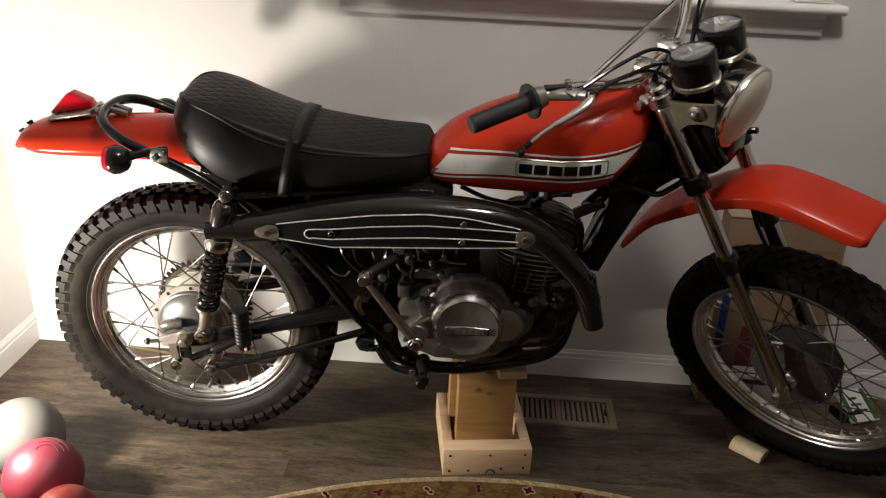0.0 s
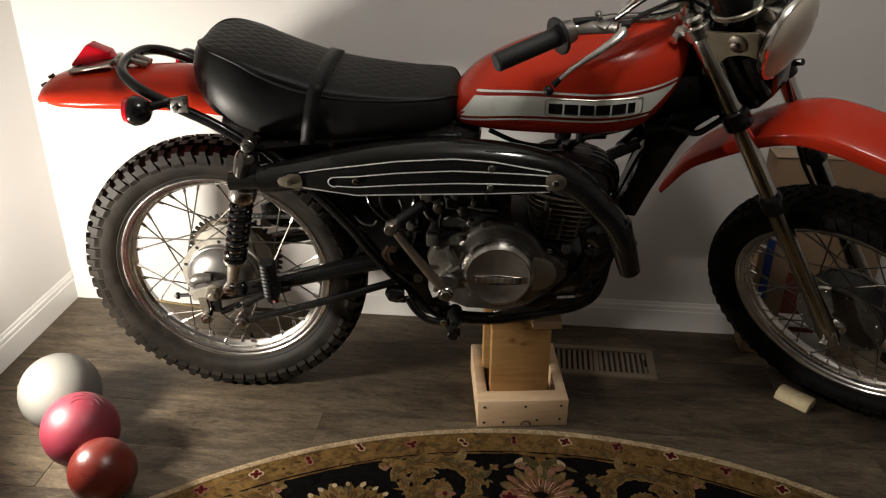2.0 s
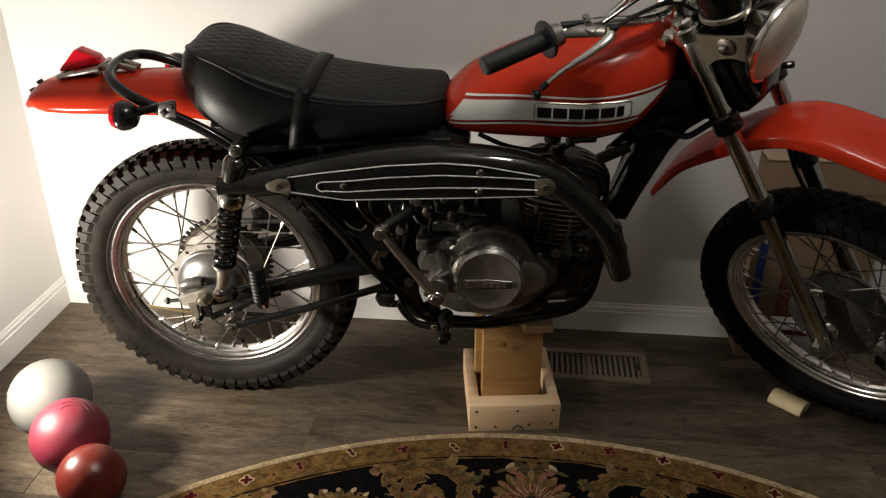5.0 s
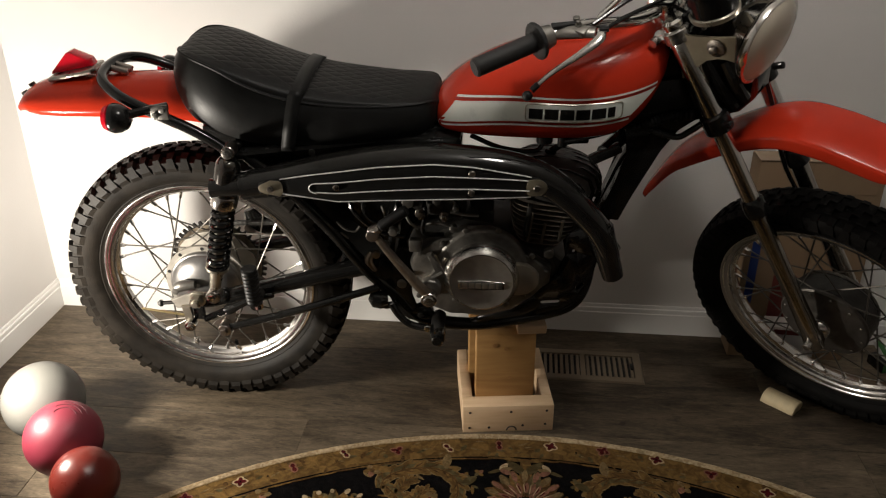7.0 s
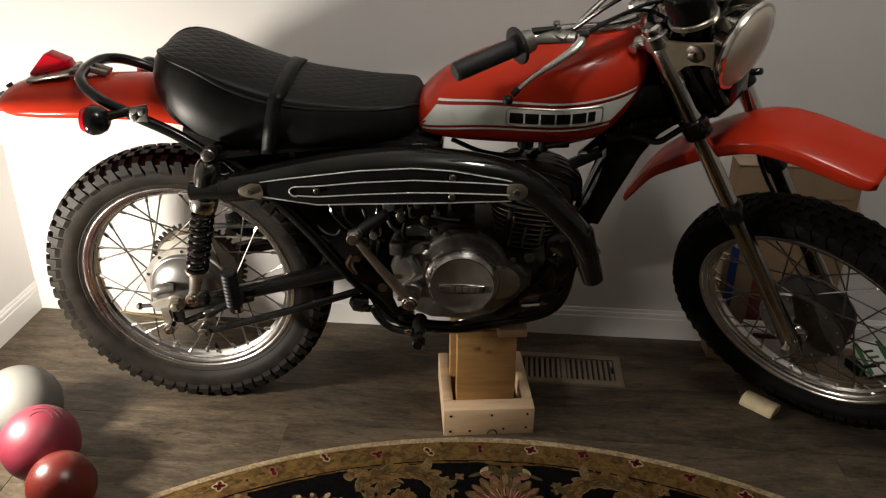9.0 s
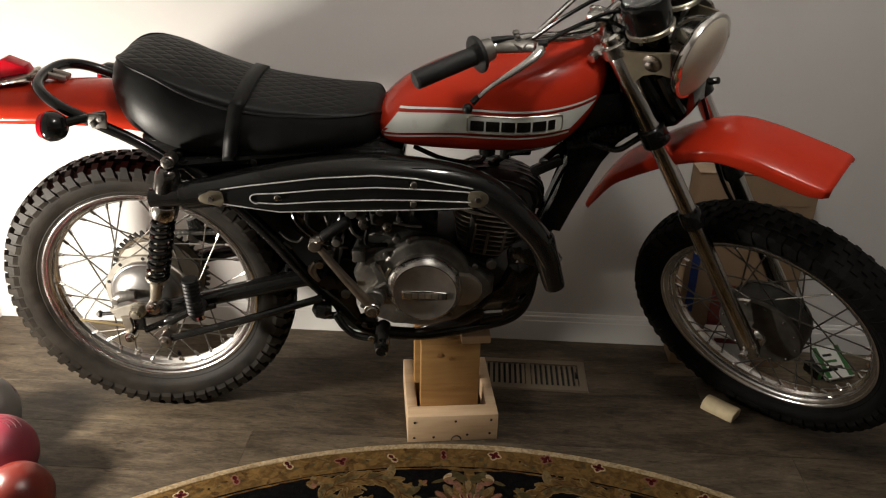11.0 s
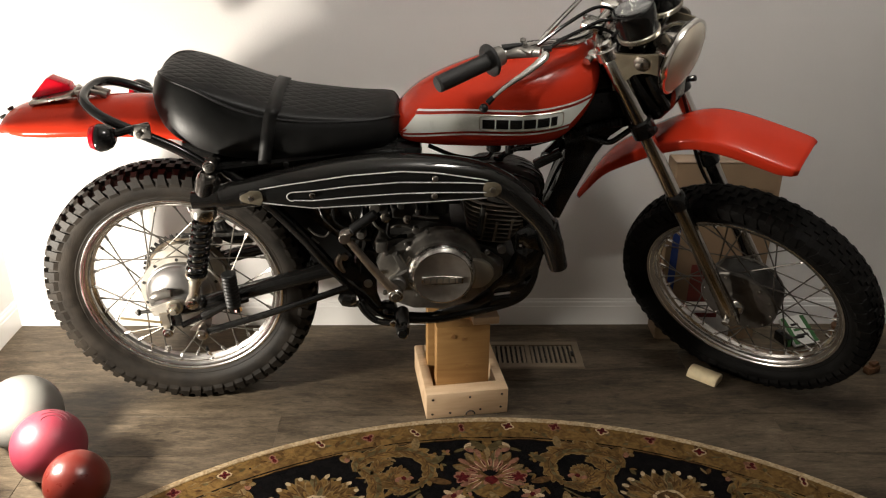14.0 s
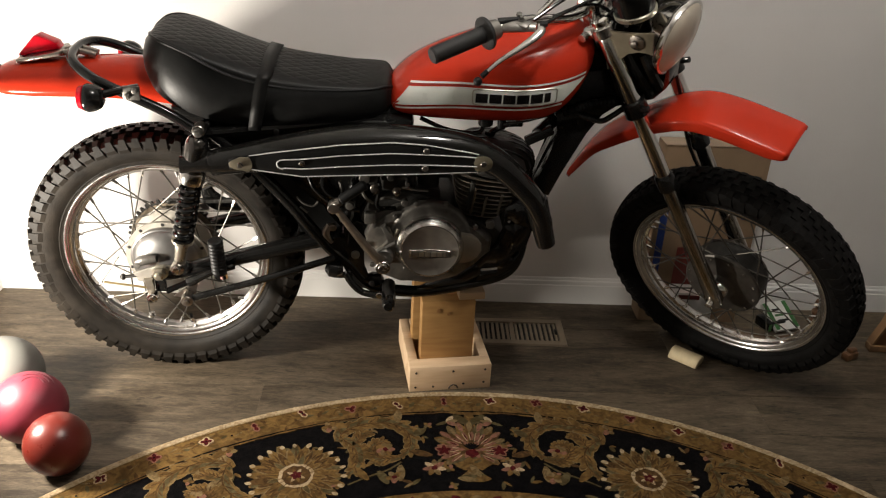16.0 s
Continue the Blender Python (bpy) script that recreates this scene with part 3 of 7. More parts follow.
    for i in range(N):
        phi = 2 * math.pi * i / N
        for k in range(9):
            q = polar(phi + (k + rng.random()) * 2 * math.pi / N / 9, 1.1780 + rng.uniform(-0.028, 0.014))
            petal(rng.choice(("olive", "gold", "gold", "gold", "brown")), *q, rng.uniform(0, 6.3), rng.uniform(0.012, 0.022), rng.uniform(0.006, 0.011), 0.0100)
        for k in range(3):
            q = polar(phi + rng.random() * 2 * math.pi / N, 1.1780 + rng.uniform(-0.026, 0.016))
            petal("pale", *q, phi + math.pi / 2 + rng.uniform(-0.6, 0.6), rng.uniform(0.012, 0.026), 0.004, 0.0103)
        x, y = polar(phi, 1.1780 + rng.uniform(-0.010, 0.010))
        turn = rng.uniform(0, 1.5)
        count = rng.choice((2, 3, 4, 4))
        for k in range(count):
            a = phi + turn + k * 2 * math.pi / count
            petal("rose" if i % 2 else "cream", x - math.cos(a) * 0.003, y - math.sin(a) * 0.003, a, 0.0195, 0.0165, 0.0104)
            petal("wine", x, y, a, 0.0130, 0.0092, 0.0107)
        blob("black", x, y, 0.0024, 0.0110)
        if i % 3 == 0:
            blob("black", *polar(phi + math.pi / N, 1.168), 0.0028, 0.0105)
    # an uneven dark and gold seam between border and field
    for k in range(150):
        petal("brown" if k % 2 else "gold", *polar(2 * math.pi * k / 150, 1.1335 + rng.uniform(-0.0015, 0.0015)), 2 * math.pi * k / 150 + math.pi / 2, 0.055, 0.0055, 0.0098)
    # large blooms and palmettes in turn, joined by scrolls
    for i in range(16):
        phi = math.pi / 2 + 2 * math.pi * i / 16
        if i % 2:
            # a full bloom: rings of ragged petals, cream tips, a rose heart
            cx, cy = polar(phi, 0.985)
            blob("brown", cx, cy, 0.086, 0.0096, 0.05, 40)
            for ring, (count, r0, ln, wd, cols) in enumerate(((22, 0.030, 0.071, 0.024, ("gold", "gold", "olive")), (22, 0.030, 0.056, 0.017, ("brown", "gold", "brown")), (18, 0.026, 0.036, 0.013, ("gold", "olive", "gold")))):
                for k in range(count):
                    a = 2 * math.pi * (k + 0.5 * ring) / count
                    ln_k = ln * rng.uniform(0.88, 1.06)
                    a += rng.uniform(-0.07, 0.07)
                    x0, y0 = cx + math.cos(a) * r0, cy + math.sin(a) * r0 * 0.96
                    petal("pale" if rng.random() < 0.6 else "gold", x0, y0, a, ln_k * 1.03, wd * 1.06, 0.0098 + ring * 0.0005)
                    petal(rng.choice(cols), x0, y0, a + rng.uniform(-0.05, 0.05), ln_k * 0.97, wd * 0.84, 0.0100 + ring * 0.0005)
                    petal("brown" if ring != 1 else "gold", x0, y0, a, ln_k * 0.8, wd * 0.16, 0.0102 + ring * 0.0005)
            for k in range(22):
                a = 2 * math.pi * k / 22
                petal("cream", cx + math.cos(a) * 0.093, cy + math.sin(a) * 0.090, a + rng.uniform(-0.5, 0.5), rng.uniform(0.010, 0.016), rng.uniform(0.008, 0.012), 0.0112)
            blob("cream", cx, cy, 0.037, 0.01145, 0.06, 24)
            blob("brown", cx, cy, 0.030, 0.01160, 0.08, 20)
            for k in range(8):
                petal("cream" if k % 2 else "gold", cx, cy, phi + k * math.pi / 4, 0.021, 0.008, 0.0118)
            for k in range(5):
                petal("wine", cx, cy, phi + k * 1.256, 0.013, 0.010, 0.0121)
            blob("rose", cx, cy, 0.004, 0.0124)
        else:
            # a palmette: gold fan, rose and wine inner leaves, dark heart
            cx, cy = polar(phi, 1.0)
            blob("gold", cx, cy, 0.066, 0.0097, 0.10, 30)
            for k in range(17):
                a = phi - math.pi * 0.72 + 1.44 * math.pi * k / 16
                ln = 0.074 + 0.026 * max(0.0, math.cos(a - phi))
                petal(("gold", "olive", "brown")[k % 3], cx, cy, a, ln, 0.030, 0.0099 + 0.0002 * (k % 2))
                petal("pale", cx + math.cos(a) * ln * 0.5, cy + math.sin(a) * ln * 0.5, a + 0.15, ln * 0.45, 0.005, 0.0103)
                petal("rose", cx + math.cos(a) * 0.030, cy + math.sin(a) * 0.030, a + rng.uniform(-0.15, 0.15), 0.032, 0.011, 0.0105)
                if k % 3 != 1:
                    petal("wine", cx + math.cos(a) * 0.036, cy + math.sin(a) * 0.036, a, 0.017, 0.0045, 0.0108)
                petal("cream", cx + math.cos(a) * 0.028, cy + math.sin(a) * 0.028, a + 0.13, 0.030, 0.0022, 0.01085)
                petal("rose" if k % 2 else "pale", cx + math.cos(a) * ln * 0.66, cy + math.sin(a) * ln * 0.66, a, ln * 0.34, 0.012, 0.0104)
            for k in range(12):
                a = phi + 2 * math.pi * k / 12
                petal("rose" if k % 2 else "brown", cx, cy, a, 0.032, 0.014, 0.0110)
            for k in range(7):
                petal("black", cx, cy, phi - 0.9 + 0.3 * k, 0.022, 0.007, 0.0113)
            blob("wine", *polar(phi, 1.0, 0, -0.012), 0.013, 0.0112, 0.3)
            for side in (-1, 1):
                qx, qy = polar(phi, 1.0, side * 0.062, -0.004)
                for k in range(5):
                    petal("rose", qx, qy, phi + k * 1.256, 0.021, 0.016, 0.0109)
                    petal("wine", qx, qy, phi + k * 1.256, 0.017, 0.010, 0.0112)
                for k in range(5):
                    qx, qy = polar(phi, 1.0, side * 0.006, -0.050 - 0.012 * k)
                    petal(rng.choice(("gold", "olive", "pale")), qx, qy, phi + math.pi - side * (0.5 + 0.3 * k), 0.042, 0.016, 0.0103)
                qx, qy = polar(phi, 1.0, side * 0.085, -0.060)
                for k in range(7):
                    petal(("pale", "cream", "rose", "gold")[k % 4], qx, qy, phi + k * 0.9, 0.026, 0.013, 0.0103)
                blob("wine", qx, qy, 0.007, 0.0107)
            # a stem with leaves up to the border
            ribbon("gold", [polar(phi, 1.0, 0, 0.07), polar(phi, 1.0, 0.002, 0.10), polar(phi, 1.0, 0, 0.132)], 0.026, 0.020, 0.0099)
            for side in (-1, 1):
                petal("olive", *polar(phi, 1.0, 0, 0.088), phi + side * 0.8, 0.052, 0.022, 0.0100)
                petal("gold", *polar(phi, 1.0, 0, 0.128), phi + side * 1.45, 0.050, 0.012, 0.0100)
                for k in range(3):
                    petal(("cream", "pale", "rose")[k], *polar(phi, 1.0, side * 0.052, 0.096), phi + side * (0.6 + 0.7 * k), 0.026, 0.014, 0.0102)
                petal("olive", *polar(phi, 1.0, side * 0.045, 0.100), phi - side * 2.0, 0.036, 0.010, 0.0101)
        # leafy scrolls on both sides
        for side in (-1, 1):
            ph = phi + side * math.pi / 16
            s = side if i % 2 else -side

            def q(dx, dy):
                return polar(ph, 1.02, dx * s, dy)

            if i % 2 == 0:
                continue
            acanthus([q(0.092, 0.040), q(0.078, 0.072), q(0.03, 0.092), q(-0.03, 0.086), q(-0.066, 0.050), q(-0.064, -0.002), q(-0.034, -0.036)], 0.026, 0.020, 0.0099)
            acanthus([q(-0.034, -0.036), q(0.006, -0.034), q(0.022, -0.004), q(0.004, 0.020), q(-0.018, 0.012)], 0.020, 0.012, 0.0099, 2)
            acanthus([q(0.085, 0.055), q(0.058, 0.010), q(0.062, -0.040), q(0.090, -0.075)], 0.024, 0.014, 0.0099)
            acanthus([q(0.060, 0.020), q(0.040, 0.050), q(0.012, 0.058)], 0.018, 0.008, 0.0099, 2)
            for k, (dx, dy, a, ln) in enumerate(((0.06, 0.09, 0.3, 0.05), (-0.05, 0.085, 1.8, 0.045), (-0.075, 0.03, 2.6, 0.04), (-0.060, -0.02, 3.6, 0.05),
                                                  (0.07, -0.05, 4.2, 0.05), (-0.03, -0.06, 4.9, 0.05), (0.02, -0.07, 4.4, 0.045), (0.10, -0.02, 5.9, 0.04))):
                petal(("gold", "pale", "olive", "brown")[k % 4], *q(dx, dy), ph - math.pi / 2 + (a if s > 0 else math.pi - a), ln, 0.020, 0.0101 + 0.0001 * (k % 3))
            for k in range(7):
                petal(("pale", "gold", "rose")[k % 3], *q(-0.006, -0.004), ph + k * 0.9, 0.022, 0.015, 0.0106)
            blob("wine", *q(-0.006, -0.004), 0.006, 0.0109)
            for dx, dy in ((-0.01, -0.095), (0.105, 0.095)):
                for k in range(5):
                    petal(("pale", "gold", "rose")[k % 3], *q(dx, dy), ph + k * 1.256 + 0.4, 0.019, 0.014, 0.0103)
                blob("wine" if dy < 0 else "brown", *q(dx, dy), 0.006, 0.0106)
            ribbon("olive", [q(0.105, 0.095), q(0.06, 0.112), q(0.0, 0.104), q(-0.05, 0.108)], 0.005, 0.004, 0.0098)
            ribbon("olive", [q(-0.034, -0.05), q(0.0, -0.07), q(0.05, -0.085), q(0.09, -0.10)], 0.005, 0.004, 0.0098)
    # small leaves and buds filling the dark ground
    for k in range(300):
        ph, r = rng.uniform(0, 2 * math.pi), rng.uniform(0.885, 1.112)
        turn = rng.uniform(0, 6.3)
        x, y = polar(ph, r)
        if k % 4 == 0:
            for e in range(4):
                petal(("olive", "gold", "rose", "gold")[e], x, y, turn + e * 1.57, 0.012, 0.009, 0.0097)
        else:
            petal(("olive", "gold", "brown")[k % 3], x, y, turn, rng.uniform(0.018, 0.034), rng.uniform(0.006, 0.011), 0.0096)
            petal(("gold", "olive", "pale")[k % 3], x, y, turn + 1.0, rng.uniform(0.014, 0.024), 0.007, 0.0096)
    # a fine cream and wine line inside the border, and wine dots along the inner band
    for k in range(120):
        blob("wine" if k % 2 else "pale", *polar(2 * math.pi * k / 120, 0.848), 0.011, 0.0107, 0.4, 8)
    for which, material, label in (("gold", RUG_GOLD, "gold leaves and petals"), ("pale", RUG_GOLD2, "pale gold petals and scrolls"),
                                   ("olive", RUG_GREEN, "olive leaves"), ("wine", RUG_RED, "wine-red blossoms"),
                                   ("cream", RUG_CREAM, "cream petal tips"), ("black", RUG_BLACK, "black flower centres"),
                                   ("brown", RUG_BROWN, "brown petal shading"), ("rose", RUG_ROSE, "dusty rose blossom edges")):
        tagged(part("pattern", sheets[which], material, th, label, None, 0), kind="stuff")


rug()


def exercise_ball(x, y, r, material, label, seam, valve):
    th = tagged(part("ball", bmesh_ball(r), material, None, "", pose(x, y, r, 20, 10, 30)), label, "ball", "exercise balls on the floor")
    if seam:
        bm = bmesh.new()
        for k in range(3):
            a = np.linspace(0.2, 1.5 + 0.5 * k, 16)
            tilt = 0.16 * k
            tube(bm, [((r + 0.0003) * math.cos(q) * math.cos(seam + tilt), (r + 0.0003) * math.sin(q) * math.cos(seam + tilt), (r + 0.0003) * math.sin(seam + tilt)) for q in a], 0.0008, 5)
        part("faded_print", bm, INK, th, "worn dark printed lines")
    bm = bmesh.new()
    disc(bm, Vector(valve).normalized() * (r - 0.001), valve, 0.0032, 0.0022, 10)
    part("valve", bm, material, th, "small moulded air valve")
    return th


def bmesh_ball(r):
    bm = bmesh.new()
    bmesh.ops.create_uvsphere(bm, u_segments=56, v_segments=32, radius=r)
    return bm


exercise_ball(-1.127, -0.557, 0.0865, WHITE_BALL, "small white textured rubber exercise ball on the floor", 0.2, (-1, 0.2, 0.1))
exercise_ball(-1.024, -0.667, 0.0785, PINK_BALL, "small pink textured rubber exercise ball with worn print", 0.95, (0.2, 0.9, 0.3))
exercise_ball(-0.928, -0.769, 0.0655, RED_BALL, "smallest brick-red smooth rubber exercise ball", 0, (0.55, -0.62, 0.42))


def stand():
    """A lumber stand: a nailed base frame, two uprights and a top pad."""
    th = empty("wooden_stand", pose(-0.100, -0.459, 0, 0, 0, 7.8), "homemade pine lumber stand propping up the motorcycle", "stand")

    def board(name, *b, material=PINE_X, bevel=0.0025):
        bm = bmesh.new()
        box(bm, *b, bevel)
        return part(name, bm, material, th)

    front = board("front_board", -0.102, 0.102, 0.0, 0.040, 0, 0.071)
    board("side_board", -0.102, -0.078, 0.0405, 0.235, 0, 0.0705)
    board("side_board", 0.078, 0.102, 0.0405, 0.235, 0, 0.0705)
    board("rear_board", -0.0775, 0.0775, 0.205, 0.235, 0, 0.070)
    board("upright", -0.071, 0.060, 0.0405, 0.078, 0.0, 0.232, material=PINE)
    board("upright", -0.080, 0.050, 0.135, 0.172, 0.0, 0.236, material=PINE)
    board("top_pad", 0.018, 0.082, 0.040, 0.125, 0.2325, 0.2525)
    for x, z in ((-0.086, 0.055), (0.006, 0.055), (0.086, 0.056), (-0.087, 0.013), (-0.043, 0.013), (0.033, 0.017), (0.084, 0.019)):
        bm = bmesh.new()
        disc(bm, (x, 0.0006, z), (0, -1, 0), 0.0031, 0.0012, 10)
        part("nail_head", bm, IRON, front)
    for x, z, r in ((-0.005, 0.196, 0.005), (0.004, 0.120, 0.004), (-0.030, 0.205, 0.006)):
        bm = bmesh.new()
        disc(bm, (x, 0.0402, z), (0, -1, 0), r, 0.0006, 14)
        part("knot", bm, KNOT, th, "brown knot in the pine upright")
    bm = bmesh.new()
    a = np.linspace(0.1, math.pi - 0.1, 12)
    tube(bm, [(0.008 + 0.011 * math.cos(q), -0.0002, 0.003 + 0.012 * math.sin(q)) for q in a], 0.0016, 6)
    part("knot", bm, IRON, front, "dark knot ring")


stand()

# a sawn piece of pale dowel by the front wheel
bm = bmesh.new()
prof = [(math.copysign(0.0225 * abs(math.cos(a)) ** 0.8, math.cos(a)), 0.002 + (0.028 * math.sin(a) ** 0.75 if math.sin(a) > 0 else -0.002 * abs(math.sin(a)) ** 0.5)) for a in np.linspace(0, 2 * math.pi, 24, endpoint=False)]
loft(bm, [[(s + 0.003 * (z / 0.03), y * k, 0.016 + (z - 0.016) * k) for y, z in prof] for s, k in ((-0.0420, 0.86), (-0.0405, 0.97), (-0.030, 1.0), (0.0, 0.985), (0.030, 1.0), (0.0385, 0.97), (0.0400, 0.86))])
tagged(part("wood_wedge", bm, PALE, None, "", pose(0.541, -0.298, -0.002, 0, 0, -42)), "pale half-round wooden chock on the floor by the wheel", "chock")


def register():
    """A floor register: pressed frame, two banks of louvres and a lever."""
    th = empty("floor_register", pose(0.083, -0.181, 0, 0, 0, -0.5), "tan metal floor vent register with dark louvre slots", "vent")
    bm = bmesh.new()
    L, W = 0.148, 0.0675
    l, w = 0.128, 0.047
    z0, z1 = 0.001, 0.006
    outer = [(-L, -W), (L, -W), (L, W), (-L, W)]
    inner = [(-l, -w), (l, -w), (l, w), (-l, w)]
    ro = [bm.verts.new((x, y, z0)) for x, y in outer]
    rt = [bm.verts.new((x * 0.985, y * 0.965, z1)) for x, y in outer]
    ri = [bm.verts.new((x, y, z1)) for x, y in inner]
    rb = [bm.verts.new((x, y, z0)) for x, y in inner]
    for a, b in ((ro, rt), (rt, ri), (ri, rb)):
        for i in range(4):
            bm.faces.new((a[i], a[(i + 1) % 4], b[(i + 1) % 4], b[i]))
    box(bm, -0.006, 0.006, -w, w, z0, z1 - 0.0005)
    part("frame", bm, VENT, th)
    # thin black sheet stands for the unlit duct; no opening is cut
    bm = bmesh.new()
    box(bm, -l + 0.001, l - 0.001, -w + 0.001, w - 0.001, 0.0, 0.0012)
    part("duct", bm, VOID, th, "black sheet for the unlit duct under the louvres")
    bm = bmesh.new()
    box(bm, -0.0036, 0.0036, -w + 0.002, w - 0.002, 0.0012, 0.0048)
    louvre = bpy.data.meshes.new("louvre")
    bmesh.ops.recalc_face_normals(bm, faces=bm.faces)
    bm.to_mesh(louvre)
    bm.free()
    for bank in (-1, 1):
        for k in range(9):
            part_of("louvre", louvre, VENT, th, "", pose(bank * (0.0115 + 0.0136 * k), 0, 0, 0, 18 if bank > 0 else -18, 0), 0)
    bm = bmesh.new()
    box(bm, 0.119, 0.126, -0.012, 0.012, 0.003, 0.009, 0.001)
    part("lever", bm, IRON, th, "small dark damper lever")


register()


def cardboard_box():
    th = empty("cardboard_box", pose(0.600, -0.052, 0, 0, 0, 0), "tall brown cardboard box with blue tape and clear packing tape", "box")
    bm = bmesh.new()
    box(bm, -0.142, 0.145, -0.043, 0.036, 0.0, 0.535, 0.004)
    part("carton", bm, CARD, th)
    bm = bmesh.new()
    box(bm, -0.1435, 0.1465, -0.0445, 0.02, 0.5362, 0.5372)
    box(bm, -0.02, 0.13, -0.0448, -0.0438, 0.46, 0.532)
    part("clear_tape", bm, TAPE_CLEAR, th, "glossy clear packing tape")
    bm = bmesh.new()
    box(bm, -0.127, -0.107, -0.0448, -0.0436, 0.16, 0.36)
    part("blue_tape", bm, BLUE, th, "strip of blue painter's tape")
    bm = bmesh.new()
    box(bm, 0.098, 0.118, -0.0448, -0.0436, 0.33, 0.365)
    part("blue_tape", bm, BLUE, th, "scrap of blue painter's tape")
    bm = bmesh.new()
    box(bm, -0.064, -0.008, -0.0448, -0.0436, 0.12, 0.24)
    part("red_print", bm, REDPRINT, th, "faded red printed panel")
    bm = bmesh.new()
    box(bm, -0.06, -0.02, -0.0448, -0.0436, 0.44, 0.47)
    part("red_print", bm, REDPRINT, th, "small faded red mark")


cardboard_box()

# a white carton with a red-printed lid in front of the box
th = empty("white_carton", pose(0.574, -0.1290, 0, 0, 0, -3), "low white carton with red and blue printing", "box")
bm = bmesh.new()
box(bm, -0.045, 0.072, -0.027, 0.027, 0, 0.128, 0.003)
part("carton", bm, PAPER, th)
bm = bmesh.new()
box(bm, -0.030, 0.030, -0.0284, -0.0274, 0.108, 0.121)
part("red_print", bm, REDPRINT, th, "red printed bars")
bm = bmesh.new()
box(bm, 0.03, 0.050, -0.0284, -0.0274, 0.015, 0.055)
part("blue_print", bm, BLUE, th, "blue printed patch")

# a green and white booklet leaning on a dark green carton
th = empty("booklet", pose(0.886, -0.143, 0.013, 28.5, 0, 18), "green and white printed booklet leaning on a dark carton", "booklet")
bm = bmesh.new()
box(bm, -0.040, 0.040, 0.0, 0.092, -0.012, -0.001, 0.001)
part("pages", bm, PAPER, th)
bm = bmesh.new()
box(bm, -0.041, 0.041, -0.001, 0.093, -0.0006, 0.0006)
part("cover", bm, PAPER, th, "white printed cover")
for x0, x1 in ((-0.040, -0.026), (0.026, 0.040)):
    bm = bmesh.new()
    box(bm, x0, x1, 0.002, 0.091, 0.0008, 0.0014)
    part("green_band", bm, GREEN, th, "green printed band")
for k in range(3):
    bm = bmesh.new()
    box(bm, -0.020, 0.020 - 0.007 * k, 0.026 + 0.018 * k, 0.033 + 0.018 * k, 0.0008, 0.0014)
    part("printed_bar", bm, GREEN if k == 1 else IRON, th)
th = empty("dark_carton", pose(0.842, -0.112, 0, 0, 0, 18), "small dark green carton on the floor by the wall", "carton")
bm = bmesh.new()
box(bm, -0.026, 0.034, -0.026, 0.030, 0, 0.028, 0.002)
part("carton", bm, BLACK, th)
bm = bmesh.new()
box(bm, -0.024, -0.014, -0.0272, -0.0262, 0.003, 0.025)
part("green_band", bm, GREEN, th, "green printed edge")

# turned brown wooden foot and an orange-brown scrap beyond the front wheel
bm = bmesh.new()
lathe(bm, [(0.0, 0.0), (0.020, 0.0), (0.024, 0.006), (0.016, 0.016), (0.024, 0.026), (0.024, 0.034), (0.014, 0.044), (0.022, 0.056), (0.019, 0.068), (0.0, 0.072)], (0, 0, 0), 24, "z")
tagged(part("turned_wood", bm, BROWN, None, "", pose(1.005, -0.075, 0)), "small turned brown wooden piece on the floor", "woodwork")
bm = bmesh.new()
box(bm, -0.022, 0.022, -0.012, 0.012, 0, 0.022, 0.005)
box(bm, -0.010, 0.016, -0.009, 0.009, 0.0215, 0.034, 0.005)
tagged(part("wood_scrap", bm, BROWN, None, "", pose(1.005, -0.272, 0, 0, 0, 25)), "small orange-brown wood scrap on the floor", "scrap")

# a slanted wooden panel on a base rail, standing near the wall beyond the front wheel
th = empty("wooden_stand", pose(1.080, -0.222, 0, 0, 0, -3), "brown slanted wooden stand on a paler base rail", "wooden stand")
bm = bmesh.new()
box(bm, 0.0, 0.36, -0.014, 0.018, 0.0, 0.020, 0.003)
part("base_rail", bm, PINE_DARK, th, "paler worn base rail")
bm = bmesh.new()
prism(bm, [(0.010, 0.0205), (0.345, 0.0205), (0.345, 0.380), (0.100, 0.380), (0.062, 0.200), (0.036, 0.080)], -0.008, 0.016, 0.002)
part("board", bm, BROWN, th)
# lighter brown strip imitates light from the left on the board's edge
bm = bmesh.new()
prism(bm, [(0.004, 0.0206), (0.0095, 0.0206), (0.0355, 0.080), (0.0615, 0.200), (0.0995, 0.380), (0.0900, 0.380), (0.052, 0.200), (0.026, 0.080)], -0.010, 0.020, 0.001)
part("edge_strip", bm, PINE_DARK, th, "edge strip, its lit side put into a lighter brown")

# ---- the motorcycle: x forward, y to its left, z up, leaning a little to its right, steered to the right ----
bike = empty("motorcycle", pose(0, -0.307, 0, 4.6, 0, 2.0),
             "orange vintage trail motorcycle with black seat and turned front wheel", "motorcycle")
RAKE, STEER_ANGLE = radians(30.0), radians(-45.0)
AX = Vector((-math.sin(RAKE), 0, math.cos(RAKE)))          # steering axis, upward
FW = Vector((math.cos(RAKE), 0, math.sin(RAKE)))
FRONT_AXLE, REAR_AXLE = Vector((0.594, 0, 0.304)), Vector((-0.783, 0, 0.3185))
PIVOT = FRONT_AXLE - FW * 0.06
STEER = Matrix.Translation(PIVOT) @ Matrix.Rotation(STEER_ANGLE, 4, AX) @ Matrix.Translation(-PIVOT)


